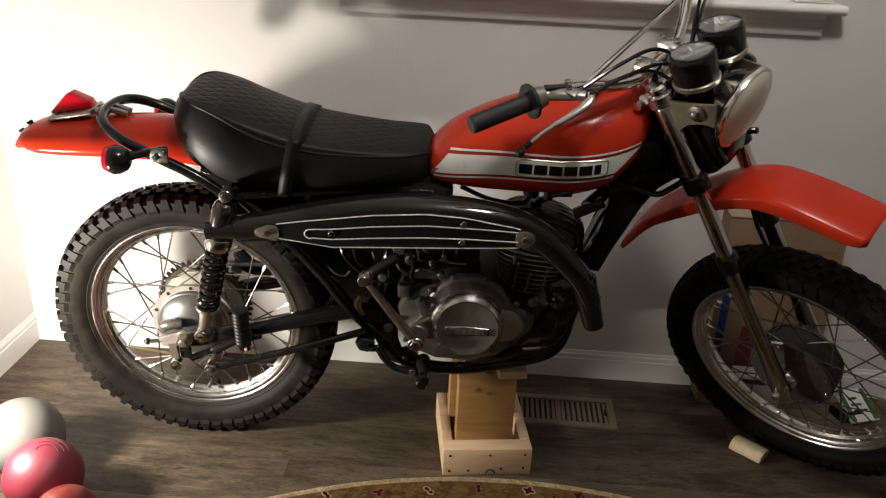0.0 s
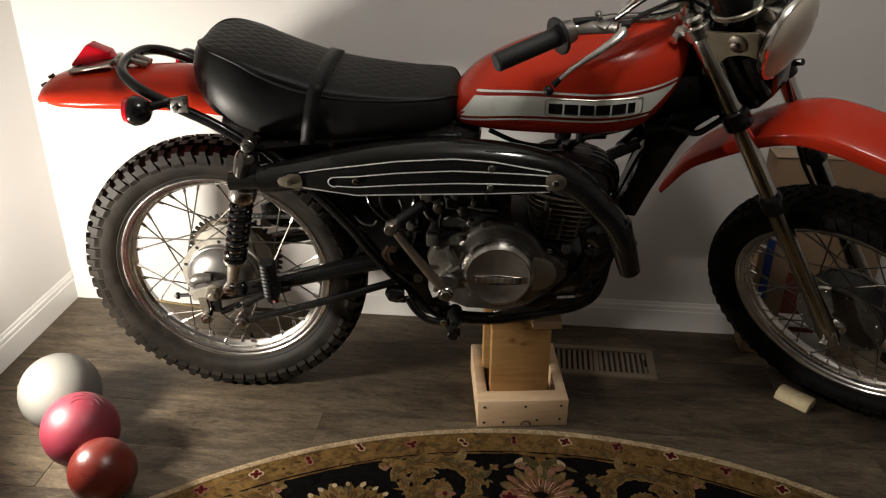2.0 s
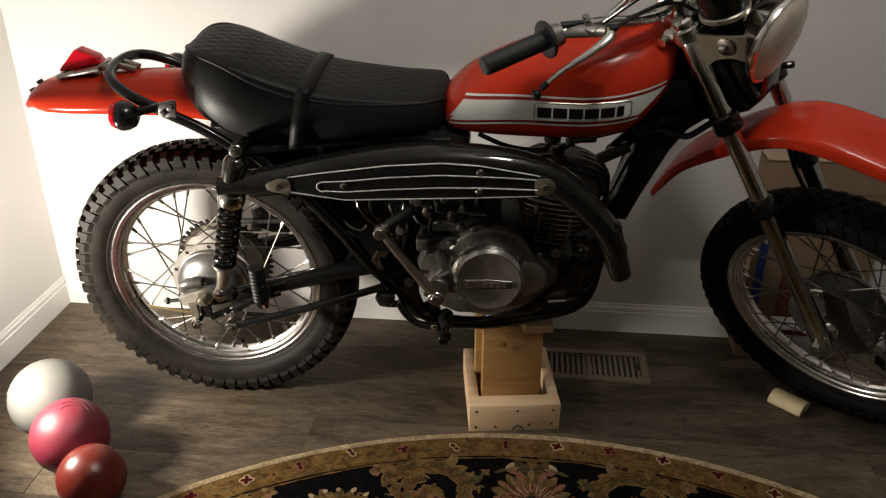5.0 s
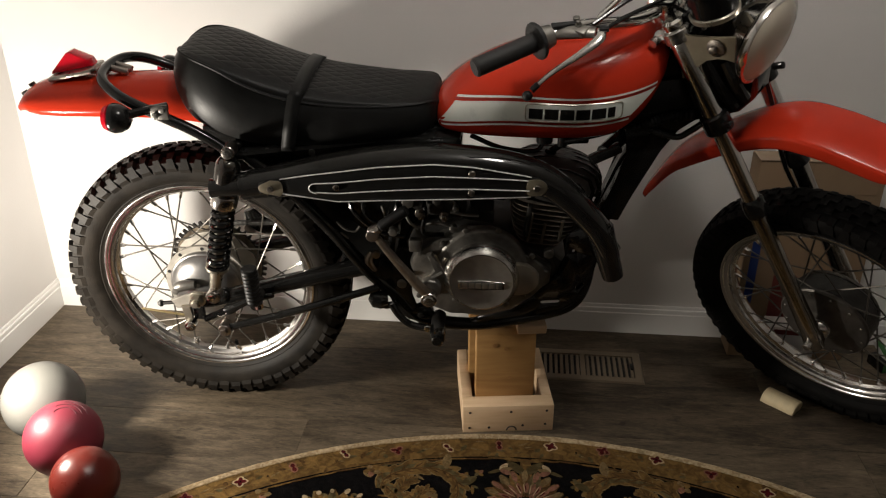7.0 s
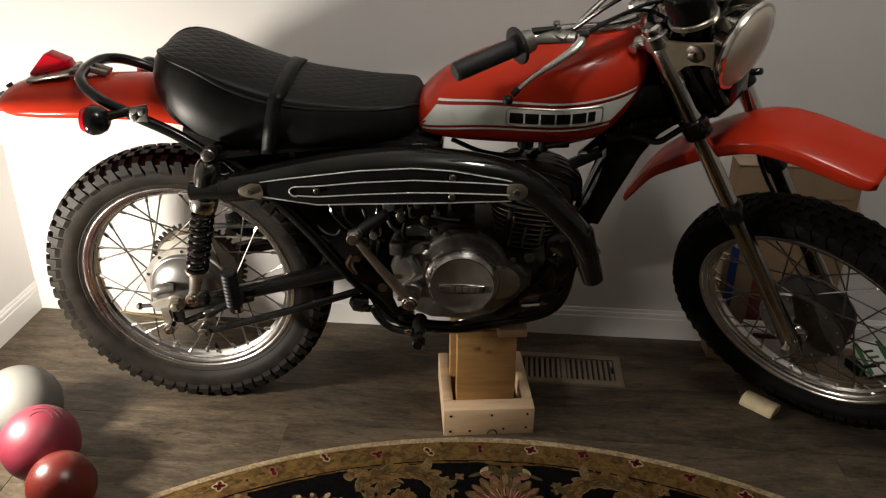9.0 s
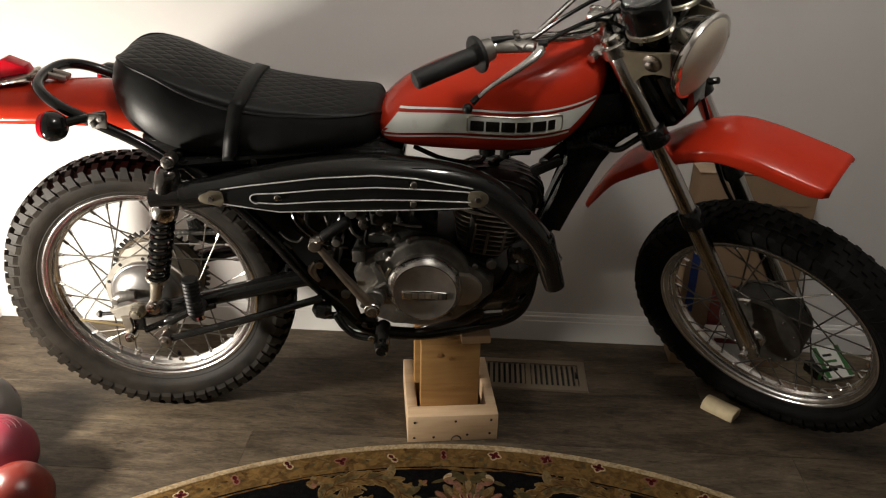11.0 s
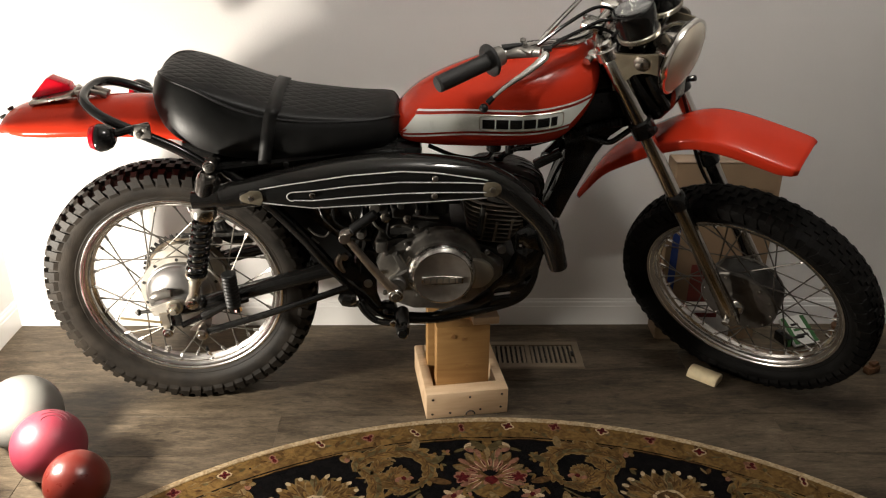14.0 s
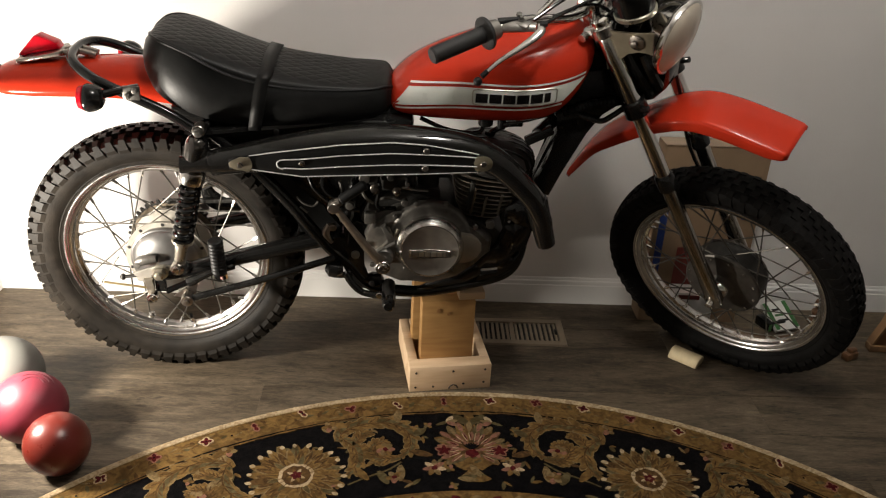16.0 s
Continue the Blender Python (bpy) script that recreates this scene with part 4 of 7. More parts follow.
def lug(bm, c, ang, w, poly):
    """A tread block: a section of (radius, across), given width along the tyre."""
    t = np.array((-math.sin(ang), 0, math.cos(ang)))
    d = np.array((math.cos(ang), 0, math.sin(ang)))
    rows = [[bm.verts.new(tuple(np.array(c) + d * r + t * s * w / 2 * (0.9 if i in (2, 3) else 1.0) + np.array((0, y, 0))))
             for i, (r, y) in enumerate(poly)] for s in (-1, 1)]
    if len(poly) == 5:      # shoulder lugs spread into the sidewall
        for i, k in ((0, 1.34), (1, 1.18), (2, 0.78)):
            mid = (rows[0][i].co + rows[1][i].co) / 2
            for row in rows:
                row[i].co = mid + (row[i].co - mid) * k
    n = len(poly)
    bm.faces.new(rows[0])
    bm.faces.new(rows[1][::-1])
    for i in range(n):
        bm.faces.new((rows[0][i], rows[1][i], rows[1][(i + 1) % n], rows[0][(i + 1) % n]))


def wheel(name, c, rl, rt, hw, lugs, hub_r, hub_w, m, label, rubber, metal, relief=1.0):
    """A spoked wheel: hub with tyre, rim and spokes under it. rl: rim's lip, rt: tyre, hw: half the tyre's width."""
    bm = bmesh.new()
    lathe(bm, [(0.008, -hub_w - 0.02), (0.020, -hub_w - 0.02), (0.026, -hub_w), (hub_r, -hub_w), (hub_r, -hub_w + 0.008), (0.040, -hub_w + 0.012),
               (0.036, 0), (0.040, hub_w - 0.012), (hub_r, hub_w - 0.008), (hub_r, hub_w), (0.026, hub_w), (0.020, hub_w + 0.02), (0.008, hub_w + 0.02)], c, 40)
    hub = part(name, bm, metal, bike, label, m)
    bm = bmesh.new()
    half = [(rl - 0.004, 0.021), (rl + 0.004, 0.027), (rl + 0.008, 0.0305), (rl + 0.0095, 0.0305), (rl + 0.016, hw * 0.80), (rl + 0.30 * (rt - rl), hw * 0.90), (rl + 0.46 * (rt - rl), hw * 0.97), (rl + 0.62 * (rt - rl), hw), (rl + 0.76 * (rt - rl), hw * 0.985), (rt - 0.006 - 0.008 * relief, hw * 0.90), (rt - 0.002 - 0.0075 * relief, hw * 0.62), (rt - 0.0065 * relief, 0)]
    lathe(bm, half + [(r, -y) for r, y in half[-2::-1]], c, 108)
    shoulder = [(rt - 0.043, hw * 0.985), (rt - 0.034, hw + 0.0035), (rt - 0.011, hw * 0.985), (rt - 0.004, hw * 0.66), (rt - 0.018, hw * 0.60)]
    mid = [(rt - 0.018, hw * 0.14), (rt - 0.018, hw * 0.54), (rt - 0.0015, hw * 0.50), (rt, hw * 0.17)]
    centre = [(rt - 0.016, -hw * 0.2), (rt - 0.016, hw * 0.2), (rt, hw * 0.18), (rt, -hw * 0.18)]
    pitch = 2 * math.pi / lugs
    for k in range(lugs):
        a = k * pitch
        for s in (-1, 1):
            short = 0.003 if k % 2 else 0.0
            lug(bm, c, a, 0.56 * pitch * rt, [(r + (short if i < 2 else 0), y * s) for i, (r, y) in enumerate(shoulder)])
            lug(bm, c, a + pitch * 0.5, 0.60 * pitch * rt, [(r, y * s) for r, y in mid])
        lug(bm, c, a, 0.56 * pitch * rt, centre)
    part("tyre", bm, rubber, hub, "black knobbly trials tyre", None, 30)
    bm = bmesh.new()
    sec = [(rl, 0.0225), (rl + 0.0015, 0.0245), (rl, 0.0268), (rl - 0.003, 0.0272), (rl - 0.0055, 0.0262), (rl - 0.0075, 0.0232), (rl - 0.0150, 0.0212), (rl - 0.0185, 0.0165), (rl - 0.0190, 0.0085), (rl - 0.0250, 0.004)]
    lathe(bm, sec + [(r, -y) for r, y in sec[::-1]], c, 108)
    part("rim", bm, RIM, hub, "chromed steel rim", None, 40)
    # 36 laced spokes with nipples
    R = rl - 0.024
    proto = {}
    for k in range(36):
        side, turn = (1 if k % 2 else -1), (1 if (k // 2) % 2 else -1)
        if (side, turn) not in proto:
            b = bmesh.new()
            ah = turn * radians(62)
            p0 = (math.cos(ah) * (hub_r - 0.006), side * (hub_w - 0.004), math.sin(ah) * (hub_r - 0.006))
            p1 = (R, side * 0.003, 0)
            tube(b, [p0, p1], 0.00175, 6)
            v0, v1 = np.array(p0), np.array(p1)
            d = (v1 - v0) / np.linalg.norm(v1 - v0)
            tube(b, [v1 - d * 0.014, v1 - d * 0.013, v1 + d * 0.004], [0.0018, 0.0034, 0.0042], 6)
            bmesh.ops.recalc_face_normals(b, faces=b.faces)
            me = bpy.data.meshes.new("spoke")
            b.to_mesh(me)
            b.free()
            me.materials.append(SPOKE)
            me.materials.append(RIM)
            for f in me.polygons:       # bright nipples
                if f.center.x > R - 0.015:
                    f.material_index = 1
            proto[(side, turn)] = me
        part_of("spoke", proto[(side, turn)], SPOKE, hub, "", Matrix.Translation(c) @ Matrix.Rotation(-2 * math.pi * k / 36, 4, "Y"))
    return hub


rear = wheel("rear_wheel", REAR_AXLE, 0.2360, 0.3180, 0.047, 64, 0.094, 0.036, None, "spoked rear wheel with a dusty knobbly tyre", DUSTY_RUBBER, FLANGE, 1.6)
front = wheel("front_wheel", FRONT_AXLE, 0.2450, 0.3150, 0.0460, 62, 0.088, 0.034, STEER, "spoked front wheel with a knobbly tyre", RUBBER, HUBGREY, 0.5)

# valve stem and rim lock
bm = bmesh.new()
tube(bm, [REAR_AXLE + Vector((0.030, 0, -0.212)), REAR_AXLE + Vector((0.0285, 0, -0.198)), REAR_AXLE + Vector((0.028, 0, -0.186))], (0.0050, 0.0046, 0.0036), 10)
part("valve_stem", bm, HARDRUBBER, rear, "black rubber valve stem")
bm = bmesh.new()
tube(bm, [REAR_AXLE + Vector((-0.070, 0, -0.203)), REAR_AXLE + Vector((-0.064, 0, -0.182))], (0.0042, 0.0042), 10)
disc(bm, REAR_AXLE + Vector((-0.0675, 0, -0.194)), (0.27, 0, 0.96), 0.0078, 0.006, 6)
part("rim_lock", bm, CHROME, rear, "bright rim lock stud and nut")
# brake drums, sprocket, axle nuts
bm = bmesh.new()
lathe(bm, [(0.0, -0.073), (0.030, -0.0715), (0.052, -0.066), (0.066, -0.0585), (0.0745, -0.050), (0.0765, -0.046), (0.0790, -0.0455), (0.0815, -0.043), (0.0815, -0.030)], REAR_AXLE, 64)
part("brake_drum", bm, DRUM, rear, "domed polished aluminium brake plate", None, 50)
# black discs raised on the flange stand for the shade inside drilled holes
for k in range(10):
    a = radians(18 + 36 * k)
    bm = bmesh.new()
    disc(bm, REAR_AXLE + Vector((0.0875 * math.cos(a), -0.0355, 0.0875 * math.sin(a))), (0, -1, 0), 0.0042, 0.0012, 12)
    part("flange_hole_disc", bm, VOID, rear, "black disc for the shade inside a drilled hole")


def at_rear(y, *pts):
    return [(x, y, z) for x, z in pts]


# brake cam with its stub, the axle plate and nut, and the arm below it
bm = bmesh.new()
tube(bm, at_rear(-0.082, (-0.838, 0.331), (-0.822, 0.339), (-0.793, 0.343)), (0.0105, 0.0125, 0.0085), 12, 4)
disc(bm, (-0.836, -0.082, 0.330), (0, -1, 0), 0.0085, 0.012, 6)
part("brake_cam", bm, CASING, rear, "dark brake cam with a nut")
bm = bmesh.new()
teeth = []
for k in range(44):
    a = 2 * math.pi * k / 44
    for da, r in ((-0.045, 0.102), (-0.02, 0.111), (0.02, 0.111), (0.045, 0.102)):
        teeth.append((REAR_AXLE.x + r * math.cos(a + da), REAR_AXLE.z + r * math.sin(a + da)))
prism(bm, teeth, 0.050, 0.055)
part("sprocket", bm, IRON, rear, "toothed dark steel drive sprocket")
bm = bmesh.new()
lathe(bm, [(0.030, 0.0485), (0.100, 0.0485), (0.100, 0.0498), (0.030, 0.0498)], REAR_AXLE, 48)
part("sprocket_face", bm, DUSTY, rear, "dusty inner face of the sprocket")
bm = bmesh.new()
lathe(bm, [(0.0, -0.050), (0.026, -0.050), (0.034, -0.044), (0.040, -0.0425), (0.060, -0.0405), (0.064, -0.0385), (0.091, -0.0365), (0.0945, -0.033), (0.0945, -0.028), (0.0, -0.028)], FRONT_AXLE, 64)
plate = part("brake_plate", bm, HUBGREY, front, "dull grey cast front brake plate", None, 40)
for k in range(12):
    a = k * math.pi / 6
    bm = bmesh.new()
    disc(bm, FRONT_AXLE + Vector((0.083 * math.cos(a), -0.0365, 0.083 * math.sin(a))), (0, -1, 0), 0.0032, 0.0035, 8)
    part("plate_screw", bm, CHROME, plate, "small bright screw")
bm = bmesh.new()
lathe(bm, [(0.0, -0.0279), (0.090, -0.0279), (0.0925, -0.025), (0.0925, 0.018), (0.088, 0.024), (0.0, 0.024)], FRONT_AXLE, 56)
part("hub_shell", bm, DARKALU, front, "dark hub shell")
bm = bmesh.new()
lathe(bm, [(0.0, -0.070), (0.012, -0.070), (0.021, -0.064), (0.025, -0.054), (0.025, -0.050)], FRONT_AXLE, 28)
disc(bm, FRONT_AXLE + Vector((0, -0.064, 0)), (0, -1, 0), 0.0085, 0.050, 12)
part("axle", bm, CHROME, front, "shiny axle boss and nut")


# ---- fork, bars and lamp, turned with the steering ----
def along(s, lat=0.0, fwd=0.0):
    """A place s up the fork from the axle, to the right by lat, ahead of the leg by fwd."""
    return FRONT_AXLE + AX * s + Vector((0, -lat, 0)) + FW * fwd


for side in (1, -1):
    bm = bmesh.new()
    lat = 0.082 * side
    ss = (-0.030, -0.026, -0.012, 0.02, 0.06, 0.13, 0.20, 0.35, 0.362)
    tube(bm, [along(s, lat) for s in ss], (0.010, 0.016, 0.0190, 0.0195, 0.0188, 0.0172, 0.0178, 0.0178, 0.0165), 20)
    box(bm, -0.020, 0.020, -0.012, 0.012, -0.014, 0.014, 0.004, Matrix.Translation(along(0.0, lat, 0.0)) @ Matrix.Rotation(-RAKE, 4, "Y"))
    leg = part("fork_leg", bm, SLIDER, bike, "tarnished alloy fork slider", STEER)
    bm = bmesh.new()
    tube(bm, [along(0.36, lat), along(0.755, lat)], 0.0168, 18)
    part("stanchion", bm, CHROME, leg, "chromed fork tube")
    bm = bmesh.new()
    tube(bm, [along(s, lat) for s in (0.335, 0.338, 0.350, 0.362, 0.372, 0.378)], (0.019, 0.0225, 0.0232, 0.0225, 0.0215, 0.017), 18)
    part("dust_seal", bm, BLACK, leg, "black rubber dust seal")
    bm = bmesh.new()
    tube(bm, [along(s, lat) for s in (0.573, 0.575, 0.725, 0.728)], (0.0172, 0.0188, 0.0188, 0.0172), 18)
    part("fork_cover", bm, CHROME, leg, "chrome upper fork cover")
    bm = bmesh.new()
    tube(bm, [along(s, lat) for s in (0.752, 0.756, 0.764, 0.768)], (0.018, 0.019, 0.0175, 0.012), 12)
    part("fork_cap", bm, CHROME, leg, "chrome top cap")

bm = bmesh.new()
for side in (1, -1):
    tube(bm, [along(s, 0.082 * side) for s in (0.536, 0.538, 0.571, 0.573)], (0.023, 0.0265, 0.0265, 0.023), 16)
    disc(bm, along(0.555, 0.082 * side + 0.012 * side, 0.022), FW, 0.007, 0.018, 10)
tube(bm, [along(0.554, 0.075, -0.004), along(0.554, 0.04, -0.035), along(0.554, -0.04, -0.035), along(0.554, -0.075, -0.004)], 0.021, 10, 4, flat=0.8)
part("lower_clamp", bm, BLACK, bike, "black lower fork yoke", STEER)
bm = bmesh.new()
for side in (1, -1):
    tube(bm, [along(s, 0.082 * side) for s in (0.728, 0.730, 0.750, 0.752)], (0.021, 0.0245, 0.0245, 0.021), 16)
    tube(bm, [along(0.740, 0.082 * side, -0.012), along(0.740, 0.082 * side, -0.042)], (0.016, 0.012), 10)
    tube(bm, [along(0.740, 0.058 * side, -0.040), along(0.740, 0.106 * side, -0.040)], 0.0085, 12)
tube(bm, [along(0.740, 0.075), along(0.742, 0.04, -0.04), along(0.742, -0.04, -0.04), along(0.740, -0.075)], 0.016, 10, 4, flat=0.7)
part("top_clamp", bm, POLISHED, bike, "polished alloy top fork yoke", STEER)
bm = bmesh.new()
tube(bm, [PIVOT + AX * 0.56, PIVOT + AX * 0.75], 0.016, 14)
disc(bm, PIVOT + AX * 0.75, AX, 0.014, 0.014, 6)
part("steering_stem", bm, IRON, bike, "steel steering stem with nut", STEER)

# handlebar with risers, crossbar, grips and levers
BAR = [(0.168, 0, 0.957), (0.168, 0.06, 0.957), (0.150, 0.12, 0.968), (0.112, 0.20, 0.998), (0.076, 0.265, 1.002), (0.030, 0.385, 1.006)]
bm = bmesh.new()
pts = [(x, y, z) for x, y, z in BAR[:0:-1]] + [(x, -y, z) for x, y, z in BAR]
tube(bm, pts, 0.0110, 12, 6)
bar = part("handlebar", bm, CHROME, bike, "chromed tubular handlebar", STEER)
bm = bmesh.new()
tube(bm, [(0.124, 0.178, 0.996), (0.126, 0.168, 1.004), (0.126, -0.168, 1.004), (0.124, -0.178, 0.996)], 0.0050, 10)
part("crossbar", bm, CHROME, bar, "thin chromed cross brace")
for side in (1, -1):
    bm = bmesh.new()
    y = 0.042 * side
    tube(bm, [(0.186, y, 0.905), (0.180, y, 0.925), (0.170, y, 0.950)], (0.023, 0.021, 0.019), 14)
    box(bm, -0.023, 0.023, y - 0.019, y + 0.019, -0.018, 0.021, 0.007, Matrix.Translation((0.168, 0, 0.957)))
    disc(bm, (0.152, y, 0.975), (-0.3, 0, 1), 0.006, 0.009, 8)
    disc(bm, (0.183, y, 0.975), (-0.3, 0, 1), 0.006, 0.009, 8)
    part("riser", bm, POLISHED, bar, "cast handlebar clamp")
    s = -side
    a, b = Vector((0.074, 0.272 * s, 1.0022)), Vector((0.028, 0.390 * s, 1.0062))
    d = (b - a).normalized()
    bm = bmesh.new()
    L = (b - a).length
    ribs = [(0.0, 0.0300), (0.003, 0.0325), (0.008, 0.0325), (0.011, 0.0290), (0.013, 0.0175)]
    ribs += [(0.016 + 0.0035 * k, 0.0166 if k % 2 else 0.0158) for k in range(int((L - 0.022) / 0.0035))] + [(L - 0.004, 0.0166), (L, 0.0140)]
    tube(bm, [a + d * q for q, _ in ribs], [r for _, r in ribs], 20)
    part("grip", bm, GRIP, bar, "black ribbed rubber grip")
    bm = bmesh.new()
    tube(bm, [a - d * 0.024, a - d * 0.022, a - d * 0.004, a - d * 0.002], (0.014, 0.0185, 0.0215, 0.016), 16)
    tube(bm, [(0.088, 0.240 * s, 1.002), (0.112, 0.230 * s, 1.006), (0.146, 0.214 * s, 1.006)], (0.0165, 0.0165, 0.0120), 12, 3, flat=0.6)
    box(bm, -0.018, 0.010, -0.011, 0.011, -0.006, 0.008, 0.004, Matrix.Translation((0.128, 0.226 * s, 1.008)))
    perch = part("lever_perch", bm, ALU, bar, "alloy throttle housing and lever perch")
    bm = bmesh.new()
    disc(bm, (0.118, 0.222 * s, 1.014), (0, 0, 1), 0.0062, 0.004, 12)
    disc(bm, (0.118, 0.222 * s, 1.018), (0, 0, 1), 0.0042, 0.006, 6)
    disc(bm, (0.108, 0.214 * s, 1.006), (0, 0, 1), 0.0036, 0.014, 8)
    disc(bm, (0.108, 0.214 * s, 1.018), (0, 0, 1), 0.0060, 0.005, 8)
    part("perch_bolt", bm, CASING, bar, "small steel bolts on the lever perch")
    bm = bmesh.new()
    tube(bm, [(0.080, 0.246 * s, 1.013), (0.090, 0.238 * s, 1.014), (0.104, 0.226 * s, 1.015), (0.112, 0.220 * s, 1.015)], (0.0075, 0.0065, 0.0050, 0.0042), 10, 3)
    part("cable_boot", bm, GRIP, bar, "black rubber cable boot")
    bm = bmesh.new()
    tube(bm, [(0.150, 0.208 * s, 1.010), (0.163, 0.200 * s, 1.011)], (0.0068, 0.0058), 10)
    part("cable_adjuster", bm, GRIP, bar, "black cable end in the perch")
    bm = bmesh.new()
    tube(bm, [(0.152, 0.205 * s, 1.008), (0.160, 0.225 * s, 1.004), (0.146, 0.262 * s, 0.992), (0.122, 0.305 * s, 0.976), (0.108, 0.340 * s, 0.961)],
         (0.0078, 0.0092, 0.0068, 0.0050, 0.0042), 12, 4, flat=0.55)
    lever = part("lever", bm, POLISHED, bar, "polished alloy hand lever")
    bm = bmesh.new()
    tube(bm, [(0.112, 0.330 * s, 0.966), (0.107, 0.343 * s, 0.959)], (0.0052, 0.0056), 10)
    ball(bm, (0.103, 0.350 * s, 0.951), 0.0088)
    part("lever_tip", bm, HARDRUBBER, bar, "black rubber ball on the lever's end")

# instruments
for side in (1, -1):
    bm = bmesh.new()
    base = Vector((0.272, -0.050 * side, 0.988))
    up = Vector((-0.33, 0, 1)).normalized()
    prof = [(0.034, 0.000), (0.0395, 0.003), (0.041, 0.016), (0.0420, 0.040), (0.0420, 0.052), (0.0400, 0.055), (0.037, 0.053)]
    tube(bm, [base + up * h for _, h in prof], [r for r, _ in prof], 32)
    cup = part("gauge", bm, BLACK, bike, "round black instrument", STEER)
    bm = bmesh.new()
    tube(bm, [base + up * h for h in (-0.007, -0.005, 0.003, 0.005)], (0.030, 0.0415, 0.0430, 0.041), 32)
    part("mounting_ring", bm, ZINC, cup, "dull bright mounting ring")
    for e in (-1, 1):
        bm = bmesh.new()
        disc(bm, base + Vector((-0.012, 0.020 * e, -0.005)), -up, 0.0045, 0.022, 8)
        part("mounting_stud", bm, CHROME, cup, "small bright mounting stud")
    bm = bmesh.new()
    disc(bm, base + up * 0.0535, up, 0.036, 0.0012, 32)
    part("dial", bm, DIAL, cup, "dark grey dial")
    bm = bmesh.new()
    q = base + up * 0.0555
    tube(bm, [q, q + Vector((-0.0145, 0.0145, -0.0048))], (0.0020, 0.0008), 6)
    part("needle", bm, WHITE, cup, "white needle")
    bm = bmesh.new()
    tube(bm, [base + up * h for h in (0.0565, 0.0580, 0.0586)], (0.0375, 0.036, 0.030), 32)
    part("glass", bm, GLASS, cup, "clear instrument glass").visible_shadow = False
    bm = bmesh.new()
    tube(bm, [base - up * 0.012, base - up * 0.035 + Vector((-0.01, 0, 0)), base + Vector((-0.02, 0.02 * side, -0.09)), base + Vector((0.0, 0.02 * side, -0.20))], 0.0042, 8, 5)
    part("cable", bm, BLACK, cup, "black instrument cable")
bm = bmesh.new()
box(bm, 0.215, 0.290, -0.060, 0.060, 0.955, 0.966, 0.003)
box(bm, 0.235, 0.262, -0.080, 0.080, 0.900, 0.957, 0.004)
part("gauge_bracket", bm, BLACK, bike, "black instrument bracket", STEER)

# headlamp: bowl, bezel, reflector, lens, ears
HL, HD, HS = Vector((0.281, 0.004, 0.931)), Vector((1, -0.10, -0.06)).normalized(), 0.84
bm = bmesh.new()
prof = [(0.012, 0.0), (0.040, 0.006), (0.062, 0.022), (0.076, 0.046), (0.083, 0.074), (0.085, 0.078)]
tube(bm, [HL + HD * h * HS for _, h in prof], [r * HS for r, _ in prof], 36, cap=False)
lampbody = part("headlamp", bm, CHROME, bike, "round chromed headlamp shell", STEER)
bm = bmesh.new()
prof = [(0.0835, 0.068), (0.0900, 0.070), (0.0940, 0.075), (0.0952, 0.082), (0.0940, 0.088), (0.0905, 0.0915), (0.0885, 0.088)]
tube(bm, [HL + HD * h * HS for _, h in prof], [r * HS for r, _ in prof], 40, cap=False)
part("bezel", bm, CHROME, lampbody, "chrome rim")
bm = bmesh.new()
prof = [(0.010, 0.030), (0.040, 0.040), (0.066, 0.062), (0.084, 0.086)]
tube(bm, [HL + HD * h * HS for _, h in prof], [r * HS for r, _ in prof], 36, cap=False)
part("reflector", bm, REFLECTOR, lampbody, "silvered reflector")
bm = bmesh.new()
ball(bm, HL + HD * 0.056 * HS, 0.009)
part("bulb", bm, GLASS, lampbody, "clear headlamp bulb")
bm = bmesh.new()
prof = [(0.0888, 0.087), (0.082, 0.093), (0.062, 0.101), (0.036, 0.106), (0.012, 0.1078), (0.0003, 0.1082)]
tube(bm, [HL + HD * h * HS for _, h in prof], [r * HS for r, _ in prof], 40, cap=False)
lens = part("lens", bm, LENS, lampbody, "faintly fluted clear glass lens")
lens.visible_shadow = False
for side in (1, -1):
    y = -0.090 * side
    bm = bmesh.new()
    top_edge = [(0.300, 0.972), (0.334, 0.986)] if side > 0 else [(0.300, 0.957), (0.330, 0.957)]
    prism(bm, [(0.222, 0.962), (0.250, 0.956), *top_edge, (0.338, 0.935), (0.322, 0.936), (0.308, 0.931), (0.287, 0.920), (0.268, 0.895), (0.256, 0.868), (0.246, 0.862)], y - 0.002, y + 0.002, 0.001)
    ear = part("headlamp_ear", bm, TAB, bike, "tan-grey metal headlamp bracket", STEER)
    bm = bmesh.new()
    disc(bm, (0.303, y, 0.953), (0, -side, 0), 0.0165, 0.006, 22)
    disc(bm, (0.300, y - 0.006 * side, 0.951), (0, -side, 0), 0.0075, 0.007, 6)
    part("pivot_bolt", bm, WORN, ear, "steel pivot bolt and washer")

# front mudguard
TOP = [(0.140, 0.438), (0.155, 0.486), (0.207, 0.594), (0.287, 0.685), (0.356, 0.748), (0.422, 0.787), (0.489, 0.798), (0.576, 0.796), (0.636, 0.792)]


